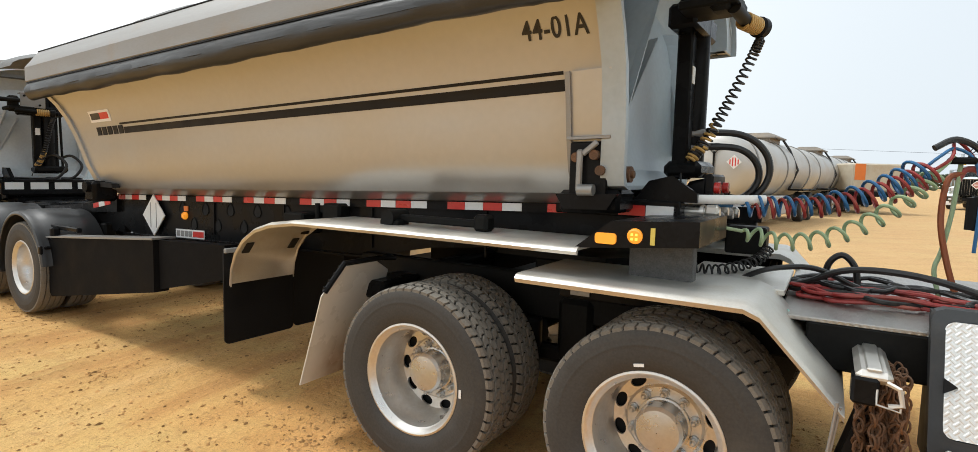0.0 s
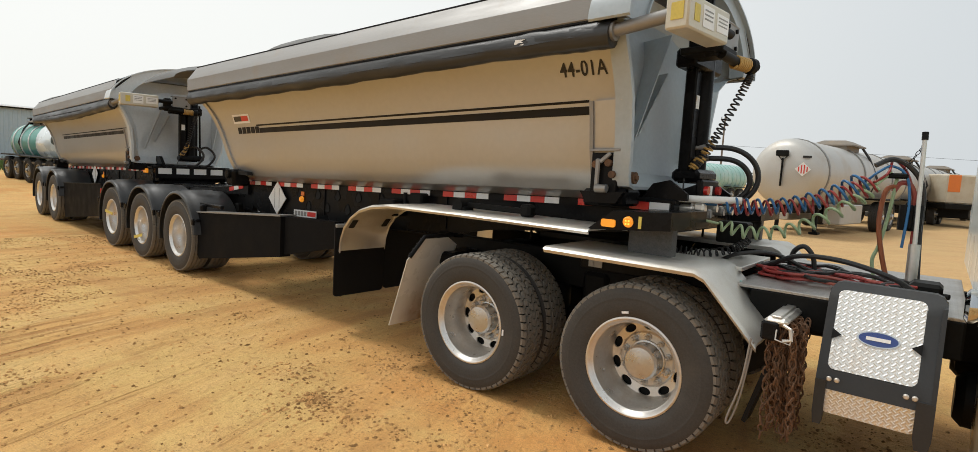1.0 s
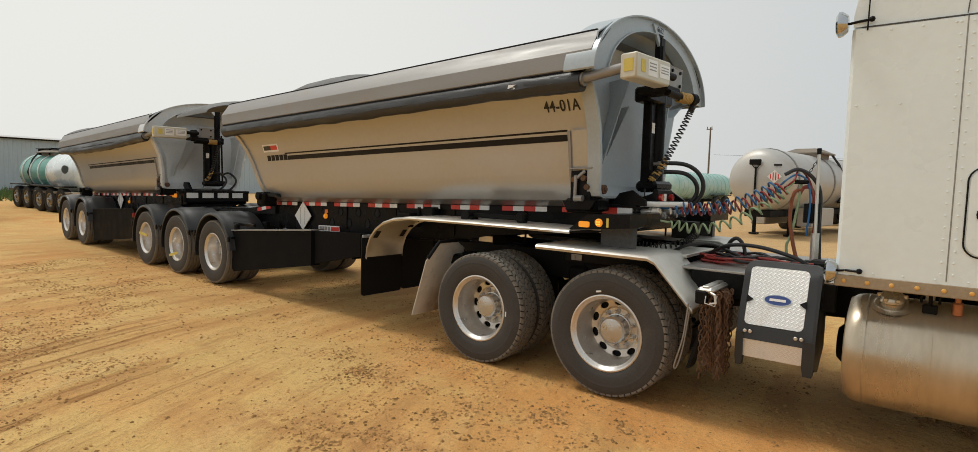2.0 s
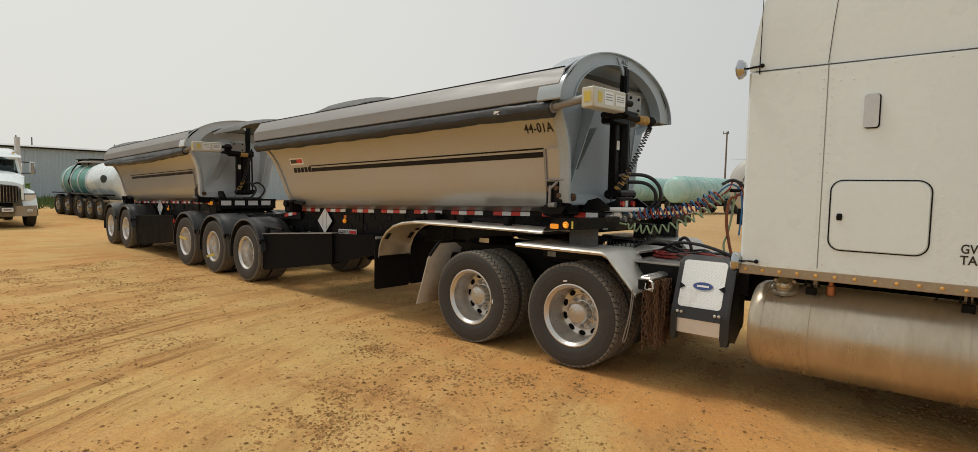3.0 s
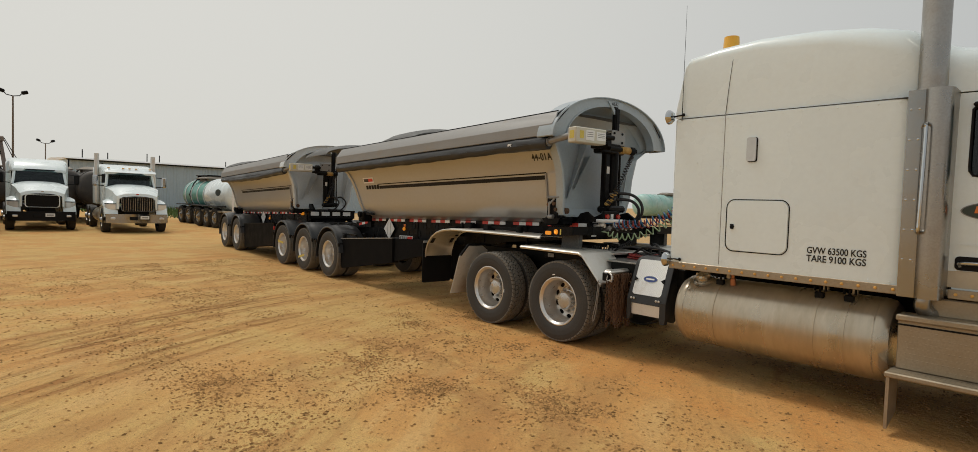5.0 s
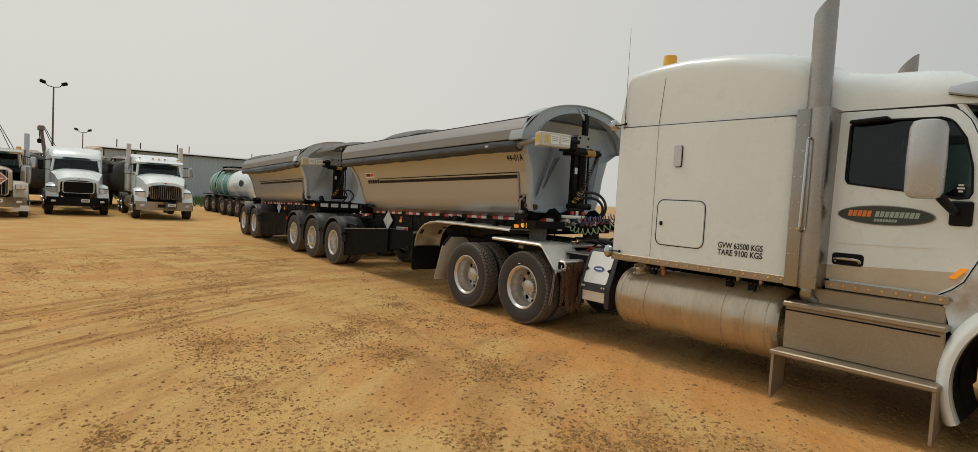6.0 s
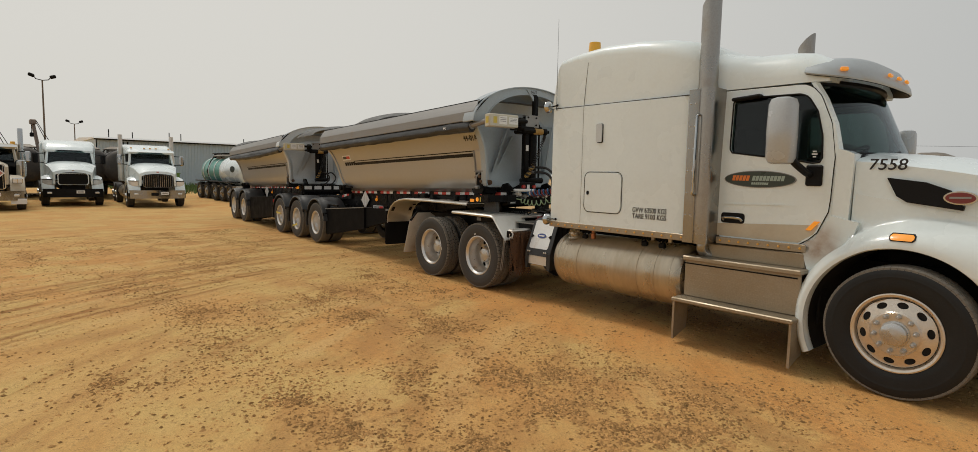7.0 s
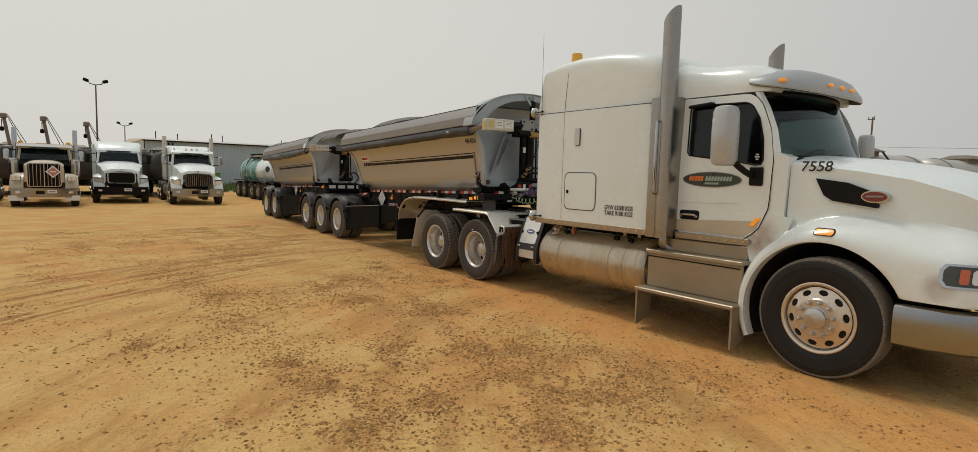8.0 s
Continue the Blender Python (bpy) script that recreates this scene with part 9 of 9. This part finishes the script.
    vo = nd.new("ShaderNodeTexVoronoi")
    vo.inputs["Scale"].default_value = 60
    ln.new(tc.outputs["Object"], vo.inputs["Vector"])
    stones = ramp(vo.outputs["Distance"], 0.12, 0.24, 1, 0)
    gate = nd.new("ShaderNodeMath")
    gate.operation = "MULTIPLY"
    ln.new(stones, gate.inputs[0])
    ln.new(ramp(tex(3.2, 6, 0.6), 0.50, 0.60), gate.inputs[1])
    c = mix(gate.outputs[0], c, (0.20, 0.125, 0.06))
    hs = nd.new("ShaderNodeHueSaturation")
    ln.new(c, hs.inputs["Color"])
    ln.new(ramp(grain, 0.3, 0.7, 1.22, 1.72), hs.inputs["Value"])
    ln.new(hs.outputs[0], b.inputs["Base Color"])
    b.inputs["Roughness"].default_value = 0.92
    b.inputs["Specular IOR Level"].default_value = 0.2
    prev = None
    for v, dist in ((rut_mask.outputs[0], -0.03), (groove, -0.035), (crest, 0.02), (tracks, 0.06), (tracks2, 0.04), (mid, 0.05), (fine, 0.022), (gate.outputs[0], 0.016), (grain, 0.005)):
        bp = nd.new("ShaderNodeBump")
        bp.inputs["Strength"].default_value, bp.inputs["Distance"].default_value = 0.75, dist
        ln.new(v, bp.inputs["Height"])
        if prev:
            ln.new(prev, bp.inputs["Normal"])
        prev = bp.outputs[0]
    ln.new(prev, b.inputs["Normal"])
    return m


dirt_mat = ground_material()


def steps(lo, hi, a, b, fine):
    """Even fine steps from a to b, growing steps out to lo and hi."""
    mid = list(np.arange(a, b + 1e-6, fine))
    out, x, s = [], b, fine
    while x < hi:
        s *= 1.35
        x += s
        out.append(min(x, hi))
    left, x, s = [], a, fine
    while x > lo:
        s *= 1.35
        x -= s
        left.append(max(x, lo))
    return left[::-1] + mid + out


def rise(x, y):
    """The yard climbs a little beyond the trailers."""
    u, v = max(0.0, min(1.0, (y - 9) / 8)), max(0.0, min(1.0, (x + 40) / 12))
    return 0.30 * u * u * (3 - 2 * u) * v


def ground_z(x, y):
    near = max(0.0, 1 - max(0, abs(x + 2) - 10) / 12) * max(0.0, 1 - max(0, abs(y) - 8) / 10)
    h = 0.012 * noise.noise(Vector((x * 0.9, y * 0.9, 1))) + 0.010 * noise.noise(Vector((x * 2.6, y * 2.6, 4))) + 0.006 * noise.noise(Vector((x * 7, y * 7, 7)))
    r = math.hypot(x - 7.5, y - 5.5)
    h += 0.020 * noise.noise(Vector((r * 3.0, y * 0.22, 2))) * max(0, 0.6 + noise.noise(Vector((x * 0.35, y * 0.35, 12))))
    # wheel ruts of a lorry that swung round here
    for rut in (12.15, 12.5, 13.0, 13.35, 15.2, 15.6):
        h -= 0.014 * math.exp(-((r - rut + 0.08 * noise.noise(Vector((x * 0.5, y * 0.5, 5)))) / 0.09) ** 2)
    return h * near - 0.004 + rise(x, y)


# tyre lines: bending rows of loose crumbs, each with its half width
LINES = [([(3.35, 2.15), (2.78, 1.30), (2.70, 0.12), (2.81, -0.93), (3.04, -1.60), (3.4, -2.3)], 0.13),
         ([(4.6, 2.30), (3.38, 2.06), (3.22, 1.27), (3.27, 0.33), (3.53, -0.45), (3.85, -1.1), (4.3, -1.9)], 0.17),
         ([(-2.6, 1.30), (-1.73, 1.52), (-0.33, 1.68), (1.03, 1.40), (2.0, 1.15)], 0.16),
         ([(-0.6, 1.05), (0.4, 1.1), (1.3, 0.85), (1.9, 0.55)], 0.13),
         ([(4.9, 1.9), (4.45, 1.2), (4.40, 0.5), (4.6, -0.2)], 0.20)]
LINES = [(smooth_path([(x, y, 0) for x, y in p], 40), w) for p, w in LINES]


# patches of coarse stones: place and radius
BEDS = [(-1.45, -0.57, 0.42), (3.55, 0.85, 0.75), (4.2, 0.9, 0.6), (4.4, 0.3, 0.55), (4.0, 1.8, 0.5), (2.8, 1.35, 0.5), (2.5, 0.95, 0.5), (2.0, -0.8, 0.45), (2.65, -0.65, 0.45), (3.5, -0.8, 0.5), (3.45, -0.1, 0.5), (2.4, -0.1, 0.35),
        (-1.45, 1.36, 0.5), (-1.5, 2.3, 0.4), (-1.3, 0.8, 0.45), (0.65, -1.85, 0.4), (0.2, -0.75, 0.35), (-2.7, 2.45, 0.4), (-0.2, 0.9, 0.5), (4.3, 1.2, 0.5), (2.05, 0.35, 0.4), (0.8, 1.5, 0.6), (-0.6, 2.7, 0.45)]


def soil_at(x, y):
    """How much loose soil lies at a place, 0 to 1."""
    best = 0.0
    for pts, w in LINES:
        for a, b in zip(pts, pts[1:]):
            if abs(a.x - x) > 1 or abs(a.y - y) > 1:
                continue
            ab = b - a
            t = max(0.0, min(1.0, ((x - a.x) * ab.x + (y - a.y) * ab.y) / max(ab.length_squared, 1e-9)))
            d = math.hypot(x - a.x - ab.x * t, y - a.y - ab.y * t)
            best = max(best, 1 - d / (1.7 * w))
    for bx, by, br in BEDS:
        best = max(best, 0.32 * (1 - math.hypot((x - bx) / 1.25, y - by) / br))
    return max(0.0, min(1.0, best * 1.6)) * (0.55 + 0.45 * max(0.0, min(1.0, 0.5 + 2 * noise.noise(Vector((x * 1.6, y * 1.6, 40))))))


xs, ys = steps(-2500, 2500, -14, 9.0, 0.09), steps(-2500, 2500, -4.0, 6.5, 0.09)
verts = [(x, y, ground_z(x, y)) for y in ys for x in xs]
nx = len(xs)
faces = [(j * nx + i, j * nx + i + 1, (j + 1) * nx + i + 1, (j + 1) * nx + i) for j in range(len(ys) - 1) for i in range(nx - 1)]
me = bpy.data.meshes.new("ground")
me.from_pydata(verts, [], faces)
me.materials.append(dirt_mat)
me.shade_smooth()
soil = me.attributes.new("loose_soil", "FLOAT", "POINT")
soil.data.foreach_set("value", [soil_at(x, y) if -9 < x < 8 and -4 < y < 4 else 0.0 for x, y, z in verts])
ground = new("ground", me)
tagged(ground, "packed ochre dirt and gravel yard with tyre marks", "ground", kind="structure")

# loose stones and crumbs of dirt, thick in some patches
rock_mat = material("loose_gravel", (0.52, 0.295, 0.114), 0.95, vary=0.3, scale=30, fine=200, spec=0.1)
rock_nt = rock_mat.node_tree
rock_isl, rock_map, rock_hsv = rock_nt.nodes.new("ShaderNodeNewGeometry"), rock_nt.nodes.new("ShaderNodeMapRange"), rock_nt.nodes.new("ShaderNodeHueSaturation")
rock_map.inputs["To Min"].default_value, rock_map.inputs["To Max"].default_value = 0.40, 1.25
rock_nt.links.new(rock_isl.outputs["Random Per Island"], rock_map.inputs["Value"])
rock_nt.links.new(rock_map.outputs[0], rock_hsv.inputs["Value"])
rock_in = rock_nt.nodes["Principled BSDF"].inputs["Base Color"]
rock_nt.links.new(rock_in.links[0].from_socket, rock_hsv.inputs["Color"])
rock_nt.links.new(rock_hsv.outputs[0], rock_in)
rnd = random.Random(21)
base = [(1, 0, 0), (0, 1, 0), (-1, 0, 0), (0, -1, 0), (0, 0, 0.8), (0.2, 0.1, -0.5)]
tri = [(0, 1, 4), (1, 2, 4), (2, 3, 4), (3, 0, 4), (1, 0, 5), (2, 1, 5), (3, 2, 5), (0, 3, 5)]
vs, fs = [], []


def stone(x, y, s):
    a = rnd.uniform(0, 6.28)
    ca, sa = math.cos(a) * s, math.sin(a) * s
    ex, ey = rnd.uniform(0.8, 1.5), rnd.uniform(0.7, 1.1)
    z, n = ground_z(x, y), len(vs)
    for p in base:
        j = rnd.uniform(0.8, 1.2)
        vs.append((x + (p[0] * ca * ex - p[1] * sa * ey) * j, y + (p[0] * sa * ex + p[1] * ca * ey) * j, z + s * 0.12 + p[2] * s * 0.75 * j))
    fs.extend((i + n, j2 + n, k2 + n) for i, j2, k2 in tri)


made = 0
while made < 80000:
    x, y = rnd.uniform(-12, 8), rnd.uniform(-3.0, 5.5)
    patch = noise.noise(Vector((x * 0.55, y * 0.75, 31))) + 0.7 * noise.noise(Vector((x * 1.7, y * 2.2, 8)))
    if rnd.random() > 0.12 + max(0, patch) * 1.6:
        continue
    stone(x, y, 0.0036 + 0.015 * rnd.random() ** 4.0)
    made += 1
for bx, by, br in BEDS:
    for k in range(int(2200 * br * br / 0.36)):
        r = br * abs(rnd.gauss(0, 0.56))
        a = rnd.uniform(0, 6.28)
        x, y = bx + 1.25 * r * math.cos(a), by + r * math.sin(a)
        if noise.noise(Vector((x * 2.6, y * 3.2, 17))) + 0.5 * noise.noise(Vector((x * 9, y * 9, 3))) < rnd.uniform(-0.3, 0.15):
            continue
        stone(x, y, 0.0062 + 0.0140 * rnd.random() ** 2)
for pts, w in LINES:
    for a, b in zip(pts, pts[1:]):
        for k in range(int((b - a).length * w * 1700)):
            p = a.lerp(b, rnd.random())
            q = Vector((-(b - a).y, (b - a).x, 0)).normalized() * rnd.gauss(0, 0.62 * w)
            x, y = p.x + q.x, p.y + q.y
            if noise.noise(Vector((x * 3.2, y * 3.2, 57))) < rnd.uniform(-0.35, 0.25):
                continue
            stone(x, y, 0.0052 + 0.0115 * rnd.random() ** 2.2)
me = bpy.data.meshes.new("loose_gravel")
me.from_pydata(vs, [], fs)
me.materials.append(rock_mat)
tagged(new("loose_gravel", me), "loose small stones and dirt crumbs scattered on the yard", "gravel", kind="stuff")
